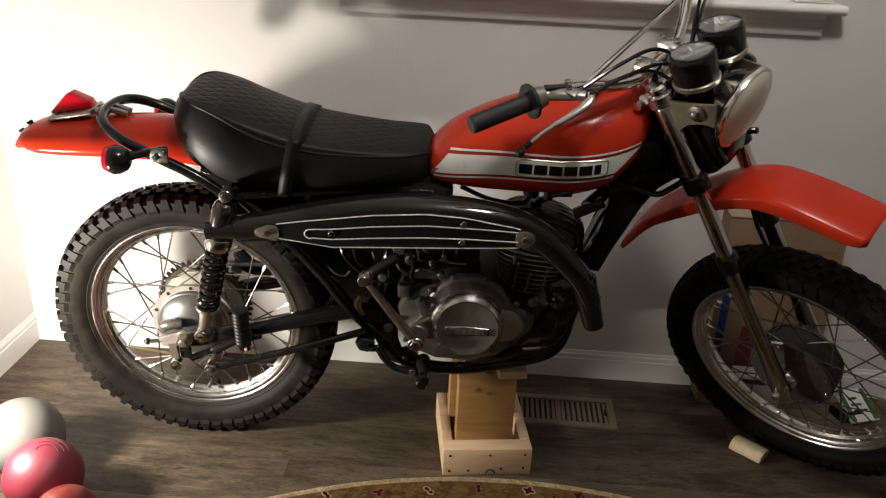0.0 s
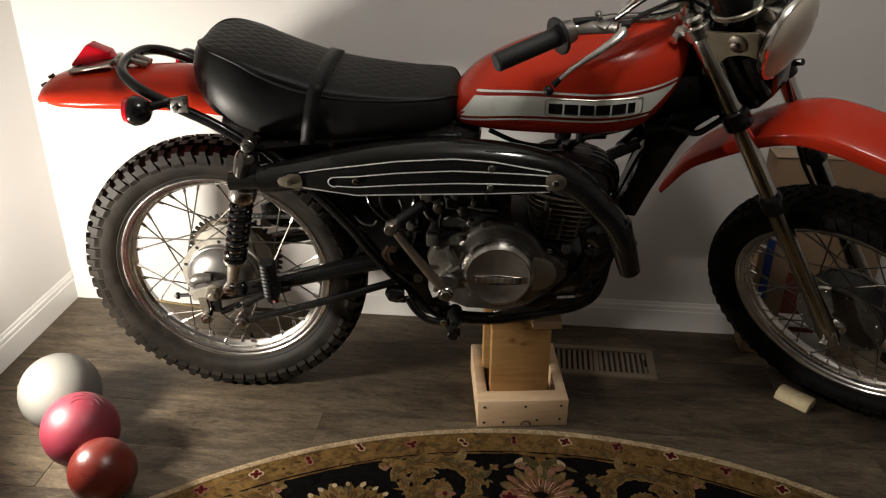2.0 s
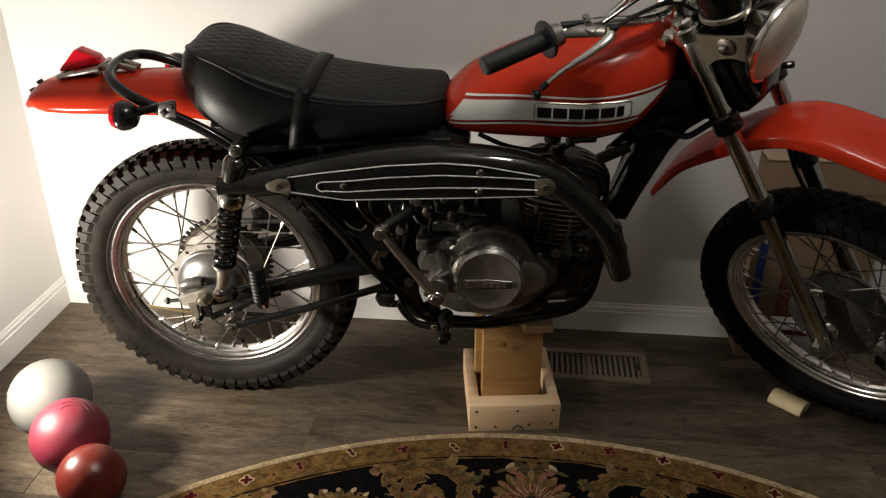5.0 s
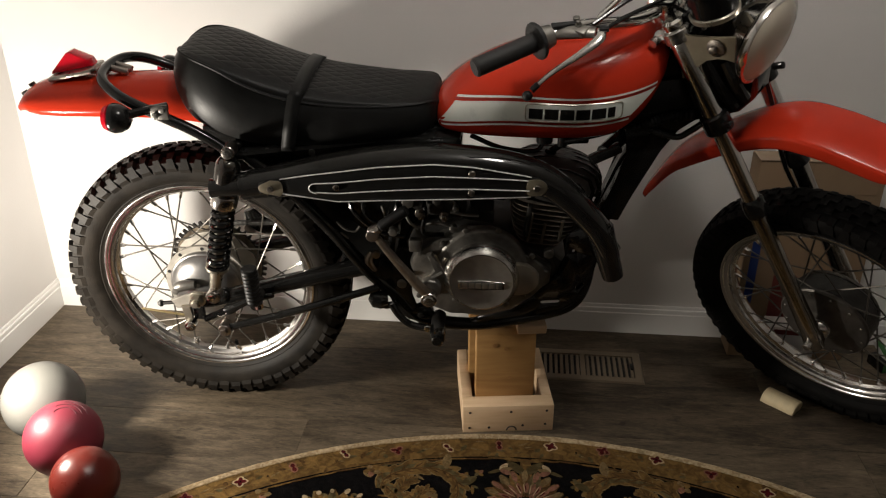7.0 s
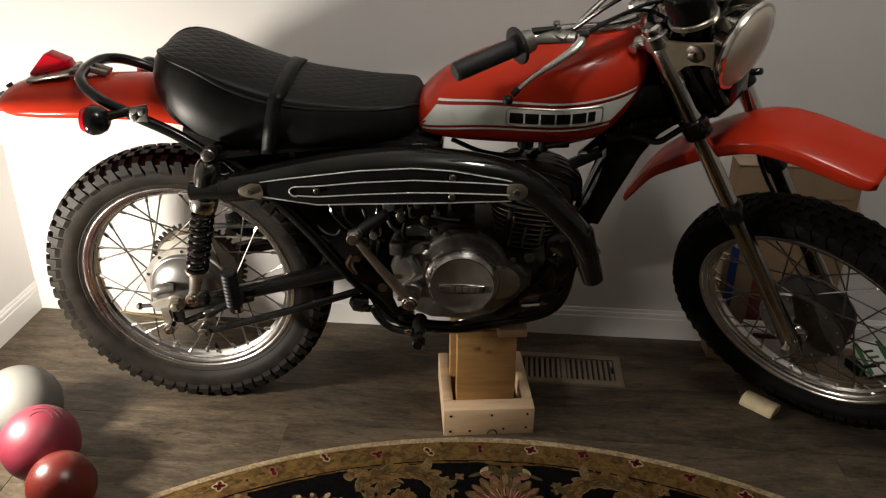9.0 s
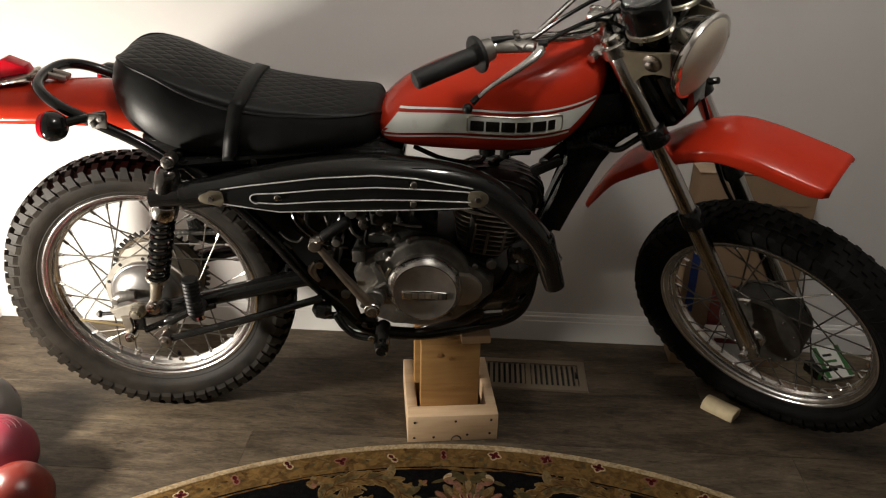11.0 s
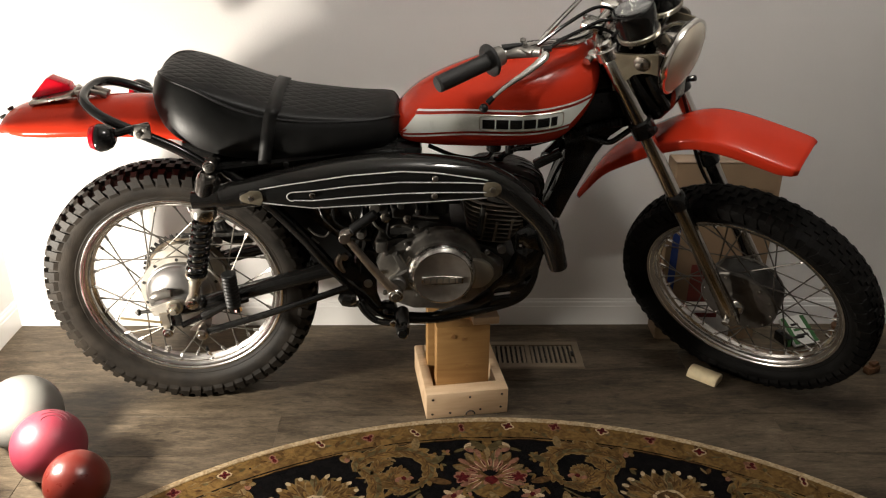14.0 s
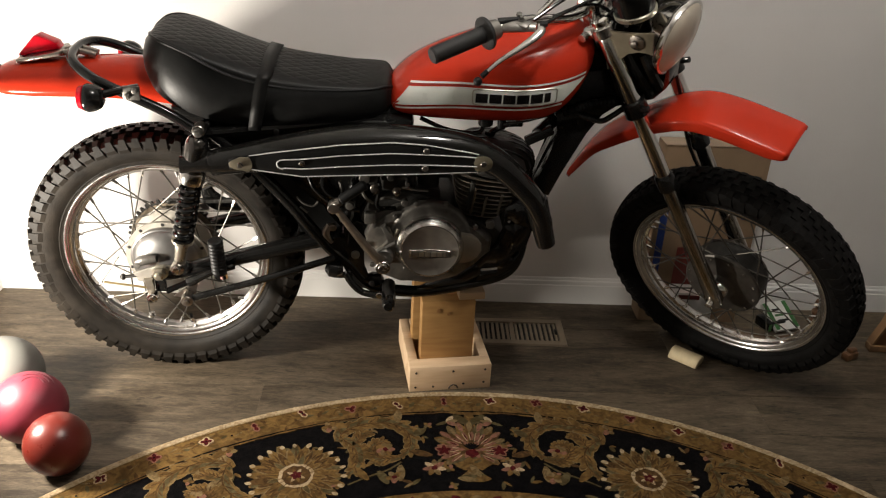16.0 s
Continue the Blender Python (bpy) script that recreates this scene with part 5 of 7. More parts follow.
def guard(bm, line, half, skirt, flip=1, n=13, creased=False):
    """A mudguard of arched section along a centre line in x and z."""
    p = spline(line, 6)
    t = np.gradient(p, axis=0)
    t /= np.linalg.norm(t, axis=1)[:, None]
    rings = []
    for i, (q, d) in enumerate(zip(p, t)):
        u = i / (len(p) - 1)
        h = np.interp(u, *half)
        s = np.interp(u, *skirt)
        nx, nz = d[1] * flip, -d[0] * flip         # inward, away from the crown
        ring = []
        for a in np.linspace(-1, 1, n):
            y = h * math.sin(a * math.pi / 2)
            drop = s * (1 - abs(math.cos(a * math.pi / 2)) ** 0.75)
            if creased:         # a flat crown that turns down at the shoulders
                v = max(0.0, (abs(a) - 0.66) / 0.34)
                y = math.copysign(h * (0.93 * min(abs(a), 0.66) / 0.66 + 0.07 * math.sin(v * math.pi / 2)), a)
                drop = s * (0.30 * (min(abs(a), 0.66) / 0.66) ** 2.2 + 0.70 * v ** 1.15)
            ring.append((q[0] + nx * drop, y, q[1] + nz * drop))
        rings.append(ring)
    loft(bm, rings, False, False)


def skin(ob, thick):
    mod = ob.modifiers.new("thickness", "SOLIDIFY")
    mod.thickness, mod.offset = thick, 0.0
    return ob


bm = bmesh.new()
guard(bm, TOP, ((0, 0.04, 0.2, 0.5, 0.93, 0.98, 1), (0.036, 0.043, 0.052, 0.060, 0.060, 0.057, 0.050)), ((0, 0.3, 0.7, 0.93, 1), (0.012, 0.030, 0.032, 0.026, 0.017)), 1, 31, True)
skin(part("front_mudguard", bm, ORANGE, bike, "glossy orange high front mudguard", STEER, 60), 0.003)
bm = bmesh.new()
disc(bm, (0.262, -0.020, 0.835), (0.5, -0.55, -0.1), 0.036, 0.030, 24)
tube(bm, [(0.235, -0.050, 0.900), (0.262, -0.055, 0.860), (0.290, -0.045, 0.820), (0.330, -0.040, 0.790)], 0.012, 10, 4)
tube(bm, [(0.240, 0.045, 0.900), (0.275, 0.040, 0.850), (0.320, 0.030, 0.800)], 0.014, 10, 4)
box(bm, 0.225, 0.285, -0.045, 0.050, 0.845, 0.900, 0.012)
part("horn", bm, BLACK, bike, "black horn and its mount under the headlamp", STEER)
bm = bmesh.new()
box(bm, 0.245, 0.300, -0.052, -0.030, 0.800, 0.895, 0.008)
part("wiring_cover", bm, BLACK, bike, "black wiring cover below the headlamp", STEER)
for pts, r in (([(0.235, -0.055, 0.900), (0.262, -0.060, 0.850), (0.288, -0.058, 0.800), (0.300, -0.050, 0.760)], 0.0125),
               ([(0.262, -0.050, 0.890), (0.300, -0.055, 0.850), (0.330, -0.050, 0.815)], 0.013), ([(0.300, -0.045, 0.890), (0.325, -0.050, 0.860), (0.345, -0.045, 0.825)], 0.012),
               ([(0.250, -0.056, 0.870), (0.270, -0.064, 0.815), (0.302, -0.056, 0.785)], 0.008), ([(0.225, -0.070, 0.895), (0.250, -0.072, 0.840), (0.268, -0.066, 0.790)], 0.006)):
    bm = bmesh.new()
    tube(bm, pts, r, 10, 4)
    part("wire_sheath", bm, BLACK, bike, "black wiring sheath below the headlamp", STEER)

bm = bmesh.new()
prism(bm, [(0.225, 0.905), (0.328, 0.905), (0.350, 0.868), (0.352, 0.806), (0.330, 0.768), (0.285, 0.738), (0.240, 0.800)], -0.030, 0.045, 0.010)
part("lower_yoke", bm, BLACK, bike, "black lower fork yoke and lamp mount", STEER)
bm = bmesh.new()
disc(bm, (0.318, -0.058, 0.778), (0, -1, 0), 0.0080, 0.008, 12)
disc(bm, (0.270, -0.068, 0.872), (0.3, -1, 0.2), 0.0070, 0.006, 12)
part("yoke_bolt", bm, CHROME, bike, "bright bolts on the lower yoke", STEER)

# front brake cable and speedometer cable
bm = bmesh.new()
tube(bm, [(0.30, 0.03, 0.92), (0.36, 0.045, 0.76), (0.41, 0.055, 0.60), (0.52, 0.06, 0.44), (0.575, 0.05, 0.35)], 0.0042, 8, 6)
part("brake_cable", bm, BLACK, bike, "black front brake cable", STEER)
for i, c in enumerate(([(0.135, -0.205, 1.012), (0.160, -0.13, 1.025), (0.185, -0.05, 1.020), (0.215, 0.0, 0.97), (0.26, 0.02, 0.88)],
                       [(0.150, -0.215, 1.006), (0.172, -0.12, 1.000), (0.205, -0.04, 0.990), (0.245, 0.01, 0.93), (0.30, 0.03, 0.86)],
                       [(0.150, 0.215, 1.006), (0.190, 0.12, 1.040), (0.215, 0.05, 1.050), (0.225, 0.01, 0.99), (0.25, 0.0, 0.88)],
                       [(0.135, 0.205, 1.012), (0.175, 0.13, 1.070), (0.205, 0.06, 1.075), (0.220, 0.02, 1.01), (0.24, 0.0, 0.90)],
                       [(0.100, -0.235, 0.998), (0.140, -0.15, 0.985), (0.185, -0.07, 0.985), (0.225, -0.02, 0.93), (0.24, 0.0, 0.86)])):
    bm = bmesh.new()
    tube(bm, c, 0.0036, 8, 6)
    part("control_cable", bm, BLACK, bike, "black control cable", STEER)

# ---- tank ----
TANK = spline([(-0.268, 0.727, 0.752, 0.044), (-0.256, 0.710, 0.776, 0.080), (-0.215, 0.703, 0.812, 0.106), (-0.150, 0.700, 0.846, 0.122),
               (-0.060, 0.699, 0.878, 0.132), (0.020, 0.702, 0.896, 0.134), (0.078, 0.716, 0.904, 0.126), (0.120, 0.755, 0.903, 0.108),
               (0.148, 0.806, 0.890, 0.082), (0.163, 0.838, 0.868, 0.045)], 6)


def tank_row(x):
    return [float(np.interp(x, TANK[:, 0], TANK[:, i])) for i in (1, 2, 3)]


def tank_y(x, z):
    """Half the tank's width at x and height z."""
    zb, zt, h = tank_row(x)
    zc = zb + 0.33 * (zt - zb)
    u = min(0.999, (z - zc) / (zt - zc)) if z > zc else min(0.999, (zc - z) / (zc - zb))
    return h * (1 - u ** 2.3) ** (1 / 2.0) if z > zc else h * (1 - u ** 3.2) ** (1 / 3.2)


bm = bmesh.new()
rings = []
for x, zb, zt, h in TANK:
    zc = zb + 0.33 * (zt - zb)
    ring = []
    for a in np.linspace(0, 2 * math.pi, 48, endpoint=False):
        c, s = math.cos(a), math.sin(a)
        if s >= 0:
            ring.append((x, math.copysign(abs(c) ** 1.0, c) * h, zc + (zt - zc) * abs(s) ** (2 / 2.3)))
        else:
            ring.append((x, math.copysign(abs(c) ** (2 / 3.2), c) * h, zc - (zc - zb) * abs(s) ** (2 / 3.2)))
    rings.append(ring)
loft(bm, rings)
tank = part("fuel_tank", bm, ORANGE, bike, "glossy orange teardrop fuel tank", None, 60)


def stripe(bm, lo, hi, x0, x1, slant, proud, side):
    """A band on the tank's flank between two height lines."""
    rows = []
    for u in np.linspace(0, 1, 40):
        row = []
        for v in np.linspace(0, 1, 5):
            x = x0 + slant * v + (x1(v) - x0 - slant * v) * u
            z = lo(x) + (hi(x) - lo(x)) * v
            row.append((x, side * (tank_y(x, z) + proud), z))
        rows.append(row)
    loft(bm, rows, False, False)


def rise(x):
    return 0.62 * max(0.0, x + 0.02) ** 1.75 - 0.55 * max(0.0, -0.10 - x) ** 1.8


for side in (-1, 1):
    bm = bmesh.new()
    stripe(bm, lambda x: 0.752 + rise(x), lambda x: 0.788 + rise(x), -0.260, lambda v: 0.090 + 0.046 * v, 0.032, 0.0010, side)
    stripe(bm, lambda x: 0.7440 + rise(x), lambda x: 0.7475 + rise(x), -0.262, lambda v: 0.088, 0.0, 0.0010, side)
    stripe(bm, lambda x: 0.7935 + rise(x), lambda x: 0.7970 + rise(x), -0.226, lambda v: 0.136, 0.003, 0.0010, side)
    part("tank_stripe", bm, WHITE, tank, "off-white flank stripe with pinstripes")
    bm = bmesh.new()
    stripe(bm, lambda x: 0.7478 + rise(x), lambda x: 0.7500 + rise(x), -0.258, lambda v: 0.092, 0.0, 0.0010, side)
    stripe(bm, lambda x: 0.7902 + rise(x), lambda x: 0.7928 + rise(x), -0.228, lambda v: 0.134, 0.0, 0.0010, side)
    part("tank_pinstripe", bm, STRIPE_RED, tank, "dark red pinstripes")
    # raised badge with plain dark bars
    bm = bmesh.new()
    stripe(bm, lambda x: 0.7535 + rise(x) * 0.9, lambda x: 0.7865 + rise(x) * 0.9, -0.099, lambda v: 0.074, 0.0, 0.0024, side)
    badge = part("badge", bm, WHITE, tank, "raised silver name badge")
    bm = bmesh.new()
    rim = []
    for q in np.linspace(0, 2 * math.pi, 64, endpoint=False):
        c, sn = math.cos(q), math.sin(q)
        x = -0.0125 + 0.0865 * math.copysign(abs(c) ** 0.18, c)
        z = 0.770 + 0.0163 * math.copysign(abs(sn) ** 0.30, sn) + rise(x) * 0.9
        rim.append((x, side * (tank_y(x, z) + 0.0026), z))
    tube(bm, rim + rim[:1], 0.0013, 6)
    part("badge_rim", bm, ZINC, badge, "thin dull silver rim of the badge")
    for k in range(6):
        bm = bmesh.new()
        xa = -0.093 + 0.0282 * k
        wd = 0.0250 if k < 5 else 0.013
        stripe(bm, lambda x: 0.7590 + rise(x) * 0.95, lambda x: 0.7780 + rise(x) * 0.95, xa, lambda v: xa + wd, 0.0, 0.0036, side)
        part("badge_bar", bm, BLACK, badge)
bm = bmesh.new()
disc(bm, (0.02, 0.045, 0.872), (-0.1, 0.25, 1), 0.026, 0.016, 24)
part("filler_cap", bm, CHROME, tank, "chrome filler cap")
bm = bmesh.new()
disc(bm, (-0.055, -0.03, 0.700), (0, 0, -1), 0.017, 0.030, 14)
disc(bm, (-0.020, -0.035, 0.705), (0, 0, -1), 0.010, 0.040, 12)
tube(bm, [(-0.055, -0.03, 0.672), (-0.075, -0.04, 0.655), (-0.14, -0.05, 0.665), (-0.20, -0.05, 0.690)], 0.005, 8, 5)
tube(bm, [(-0.02, -0.04, 0.675), (0.03, -0.05, 0.690), (0.08, -0.05, 0.705)], 0.004, 8, 4)
part("fuel_tap", bm, BLACK, bike, "black fuel tap and hoses")

# ---- seat ----
SEAT = spline([(-0.775, 0.782, 0.847, 0.848, 0.020), (-0.771, 0.770, 0.853, 0.855, 0.044), (-0.759, 0.755, 0.857, 0.860, 0.073), (-0.740, 0.743, 0.858, 0.862, 0.096), (-0.712, 0.729, 0.853, 0.860, 0.115), (-0.667, 0.711, 0.837, 0.851, 0.127), (-0.62, 0.697, 0.811, 0.837, 0.13),
               (-0.57, 0.691, 0.790, 0.821, 0.129), (-0.51, 0.69, 0.776, 0.802, 0.127), (-0.45, 0.692, 0.769, 0.791, 0.123), (-0.37, 0.697, 0.766, 0.781, 0.115), (-0.31, 0.704, 0.767, 0.776, 0.104), (-0.275, 0.714, 0.768, 0.775, 0.086), (-0.260, 0.726, 0.757, 0.760, 0.05)], 5)
bm, bt, piping = bmesh.new(), bmesh.new(), []
side_rings, top_rings = [], []
for x, zb, zp, zt, h in SEAT:
    lean = max(0.0, min(1.0, (-0.695 - x) / 0.075))
    lean = 0.018 * lean * lean          # the tail slopes forward above its fullest point
    left = [(x + 0.3 * lean, -0.90 * h, zb), (x, -0.985 * h, zb + 0.22 * (zp - zb)), (x, -1.01 * h, zb + 0.50 * (zp - zb)), (x + 0.45 * lean, -0.97 * h, zb + 0.84 * (zp - zb)), (x + lean, -0.905 * h, zp)]
    side_rings.append(left + [(q, -y, z) for q, y, z in left[::-1]])
    top_rings.append([(x + lean, 0.905 * h * math.sin(a), zp - 0.001 + (zt - zp) * math.cos(a) ** 0.62 if abs(a) < 1.57 else zp - 0.001) for a in np.linspace(-math.pi / 2, math.pi / 2, 21)])
    piping.append((x + lean, 0.910 * h, zp))
loft(bm, side_rings)
seat = part("seat", bm, VINYL, bike, "black vinyl dual seat with a raised tail", None, 50)
loft(bt, top_rings, False, False)
part("seat_top", bt, QUILT, seat, "black vinyl top with diamond stitching", None, 60)
bm = bmesh.new()
tube(bm, piping + [(x, -y, z) for x, y, z in piping[::-1]], 0.0030, 7)
part("piping", bm, VINYL, seat, "rolled black piping")
bm = bmesh.new()
rows = []
for lean in (0.0, 0.026):
    ring = []
    for a in np.linspace(-1, 1, 41):
        up = 1 - abs(a)
        x0 = -0.555 + lean + 0.026 * min(1, up * 1.7)
        zb, zp, zt, h = [float(np.interp(x0, SEAT[:, 0], SEAT[:, i])) for i in (1, 2, 3, 4)]
        if abs(a) > 0.6:
            z = zb - 0.004 + (zp - zb + 0.004) * (1 - abs(a)) / 0.4
            f = (1 - abs(a)) / 0.4
            y = math.copysign((1.012 - 0.10 * max(0.0, (f - 0.5) * 2) ** 1.4) * h + 0.003, a)
        else:
            q = a / 0.6 * math.pi / 2
            y, z = 0.915 * h * math.sin(q), zp + (zt - zp) * max(0.0, math.cos(q)) ** 0.62 + 0.0015
        ring.append((x0, y, z))
    rows.append(ring)
loft(bm, rows, False, False)
skin(part("seat_strap", bm, VINYL, seat, "black vinyl passenger strap", None, 60), 0.004)
for side in (-1, 1):
    for x in (-0.640, -0.585, -0.500, -0.400):
        bm = bmesh.new()
        disc(bm, (x, side * 0.112, float(np.interp(x, SEAT[:, 0], SEAT[:, 1])) - 0.012), (0, side, 0), 0.006, 0.010, 10)
        part("seat_bolt", bm, IRON, seat, "small steel bolt")
bm = bmesh.new()
box(bm, -0.72, -0.28, -0.086, 0.086, 0.676, 0.716, 0.008)
box(bm, -0.655, -0.215, -0.098, 0.098, 0.668, 0.706, 0.010)
part("seat_base", bm, BLACK, bike, "black seat pan and side panels")
for side in (-1, 1):
    bm = bmesh.new()
    prism(bm, [(-0.645, 0.690), (-0.628, 0.640), (-0.560, 0.610), (-0.330, 0.600), (-0.290, 0.640), (-0.290, 0.700)], *sorted((side * 0.086, side * 0.094)), 0.003)
    part("side_panel", bm, BLACK, bike, "black inner panel below the seat")

# ---- rear mudguard, tail lamp, loop, signals ----
bm = bmesh.new()
guard(bm, [(-0.50, 0.675), (-0.60, 0.740), (-0.70, 0.772), (-0.80, 0.788), (-0.90, 0.786), (-1.00, 0.780), (-1.055, 0.771), (-1.088, 0.756), (-1.106, 0.734), (-1.110, 0.718)],
      ((0, 0.5, 0.667, 0.778, 0.889, 1), (0.070, 0.074, 0.071, 0.064, 0.050, 0.030)), ((0, 0.33, 0.556, 0.667, 0.778, 0.889, 1), (0.045, 0.066, 0.056, 0.047, 0.034, 0.016, 0.004)), -1, 21)
skin(part("rear_mudguard", bm, ORANGE, bike, "glossy orange rear mudguard", None, 60), 0.003)
bm = bmesh.new()
for x, y, z in ((-1.085, 0, 0.760), (-1.105, 0, 0.742)):
    disc(bm, (x, y, z), (-0.5, 0, 1), 0.007, 0.006, 10)
part("mudguard_bolt", bm, IRON, bike, "dark bolts on the mudguard's tail")
tl = Matrix.Translation((-0.980, 0, 0.794)) @ Matrix.Rotation(radians(-12), 4, "Y")
bm = bmesh.new()
box(bm, -0.054, 0.040, -0.034, 0.034, -0.006, 0.004, 0.004)
tube(bm, [(0.03, -0.012, -0.004), (0.07, -0.012, -0.006), (0.10, -0.010, -0.022)], 0.007, 8)
tube(bm, [(0.03, 0.012, -0.004), (0.07, 0.012, -0.006), (0.10, 0.010, -0.022)], 0.007, 8)
lampbase = part("tail_lamp", bm, WORN, bike, "chromed tail lamp base", tl)
bm = bmesh.new()
prism(bm, [(-0.052, 0.0045), (-0.050, 0.010), (-0.006, 0.0395), (0.001, 0.0400), (0.033, 0.0180), (0.036, 0.0045)], -0.016, 0.016, 0.004)
part("lens", bm, RED_LENS, lampbase, "red wedge-shaped tail lamp lens")
bm = bmesh.new()
R_LOOP = [(-0.655, -0.112, 0.668), (-0.72, -0.112, 0.712), (-0.79, -0.111, 0.746), (-0.850, -0.107, 0.774), (-0.892, -0.085, 0.794), (-0.914, -0.040, 0.803)]
tube(bm, R_LOOP + [(x, -y, z) for x, y, z in R_LOOP[::-1]], 0.0105, 12, 5)
part("grab_loop", bm, BLACK, bike, "black tubular grab loop behind the seat")
for side in (1, -1):
    bm = bmesh.new()
    y = -0.145 * side
    tube(bm, [(-0.775, -0.095 * side, 0.757), (-0.815, -0.125 * side, 0.757), (-0.848, y, 0.754)], (0.008, 0.008, 0.010), 10, 4)
    tube(bm, [(-0.828 - d, y, 0.751) for d in (0.0, 0.006, 0.018, 0.030, 0.034)], (0.010, 0.020, 0.0265, 0.0285, 0.027), 22)
    sig = part("turn_signal", bm, BLACK, bike, "black round rear turn signal")
    bm = bmesh.new()
    tube(bm, [(-0.863 - d, y, 0.751) for d in (0.0, 0.002, 0.012, 0.016)], (0.024, 0.0262, 0.022, 0.011), 22)
    part("lens", bm, RED_LENS, sig, "red signal lens")
    bm = bmesh.new()
    box(bm, -0.800, -0.765, -0.118 * side - 0.004, -0.118 * side + 0.004, 0.738, 0.768, 0.003)
    disc(bm, (-0.790, -0.118 * side, 0.748), (0, -side, 0), 0.006, 0.010, 10)
    disc(bm, (-0.774, -0.118 * side, 0.760), (0, -side, 0), 0.006, 0.010, 10)
    part("bracket", bm, CASING, sig, "small metal bracket with bolts")

# ---- rear suspension ----
for side in (1, -1):
    y = -0.146 * side
    a, b = Vector((-0.650, y, 0.690)), Vector((-0.728, y, 0.362))
    d = (b - a).normalized()
    bm = bmesh.new()
    tube(bm, [a + d * s for s in (0.030, 0.32)], 0.009, 12)
    disc(bm, a + Vector((0, 0.016 * side, 0)), (0, -side, 0), 0.0130, 0.028, 18)
    disc(bm, b + Vector((0, 0.014 * side, 0)), (0, -side, 0), 0.0150, 0.028, 16)
    shock = part("shock_absorber", bm, WORN, bike, "coil-over rear shock absorber")
    bm = bmesh.new()
    disc(bm, a + Vector((0, -0.014 * side, 0)), (0, -side, 0), 0.0100, 0.005, 16)
    disc(bm, a + Vector((0, -0.019 * side, 0)), (0, -side, 0), 0.0070, 0.006, 6)
    part("mount_bolt", bm, CASING, shock, "domed upper mounting nut")
    bm = bmesh.new()
    tube(bm, [a + d * s for s in (0.014, 0.018, 0.024, 0.034, 0.046, 0.094)], (0.010, 0.0170, 0.0215, 0.0245, 0.0255, 0.0255), 24)
    part("cover", bm, DARKCHROME, shock, "dark chrome domed upper cover")
    bm = bmesh.new()
    tube(bm, [a + d * s for s in (0.092, 0.094, 0.112, 0.120, 0.122)], (0.0255, 0.0268, 0.0268, 0.0255, 0.021), 24)
    part("collar", bm, CHROME, shock, "chrome collar")
    bm = bmesh.new()
    u = d.orthogonal().normalized()
    v = d.cross(u)
    coil = [a + d * (0.122 + 0.142 * q / 180) + (u * math.cos(q * 2 * math.pi / 20) + v * math.sin(q * 2 * math.pi / 20)) * 0.0190 for q in range(181)]
    tube(bm, coil, 0.0050, 8)
    part("spring", bm, SPRING, shock, "glossy black coil spring")
    bm = bmesh.new()
    tube(bm, [a + d * s for s in (0.262, 0.264, 0.270, 0.274, 0.306, 0.318)], (0.018, 0.0235, 0.0235, 0.0145, 0.0120, 0.0110), 18)
    part("lower_body", bm, ZINC, shock, "pale tarnished zinc lower shock body")

bm = bmesh.new()
for s in (-1, 1):
    tube(bm, [(-0.375, 0.070 * s, 0.405), (-0.45, 0.082 * s, 0.394), (-0.62, 0.100 * s, 0.357), (-0.75, 0.102 * s, 0.320), (-0.800, 0.102 * s, 0.311)], (0.020, 0.019, 0.018, 0.0165, 0.012), 12, 4)
tube(bm, [(-0.47, -0.08, 0.388), (-0.47, 0.08, 0.388)], 0.016, 10)
tube(bm, [(-0.375, -0.11, 0.405), (-0.375, 0.11, 0.405)], 0.018, 14)
arm = part("swingarm", bm, BLACK, bike, "black tubular swingarm")
bm = bmesh.new()
disc(bm, (-0.728, -0.158, 0.366), (0, -1, 0), 0.0085, 0.012, 6)
part("shock_bolt", bm, CHROME, arm, "bright lower shock bolt")
bm = bmesh.new()
prism(bm, [(-0.842, 0.322), (-0.806, 0.334), (-0.772, 0.344), (-0.752, 0.340), (-0.735, 0.322), (-0.742, 0.309), (-0.770, 0.304), (-0.832, 0.300)], -0.112, -0.104, 0.003)
part("axle_adjuster", bm, FLANGE, arm, "pale alloy axle plate")
bm = bmesh.new()
disc(bm, (-0.779, -0.112, 0.328), (0, -1, 0), 0.0185, 0.006, 24)
disc(bm, (-0.779, -0.118, 0.328), (0, -1, 0), 0.0150, 0.014, 6)
disc(bm, (-0.779, -0.132, 0.328), (0, -1, 0), 0.0080, 0.008, 12)
part("axle_nut", bm, ZINC, arm, "tarnished axle nut")
bm = bmesh.new()
tube(bm, [(-0.830, -0.108, 0.314), (-0.872, -0.108, 0.309)], 0.0042, 8)
disc(bm, (-0.862, -0.108, 0.310), (-1, 0, -0.1), 0.0075, 0.007, 6)
part("adjuster_bolt", bm, IRON, arm, "dark chain adjuster bolt")
bm = bmesh.new()
ball(bm, (-0.720, -0.108, 0.337), 0.0165)
part("swingarm_end", bm, BLACK, arm, "rounded black tube end")
bm = bmesh.new()
tube(bm, [(-0.640, -0.110, 0.352), (-0.632, -0.165, 0.358), (-0.630, -0.186, 0.366)], (0.010, 0.010, 0.012), 10)
peg = part("passenger_peg", bm, IRON, bike, "steel passenger foot peg bracket")
bm = bmesh.new()
ribs = [(0.0, 0.0145)] + [(0.003 + 0.0042 * k, 0.0166 if k % 2 else 0.0150) for k in range(19)] + [(0.082, 0.0164), (0.084, 0.0145)]
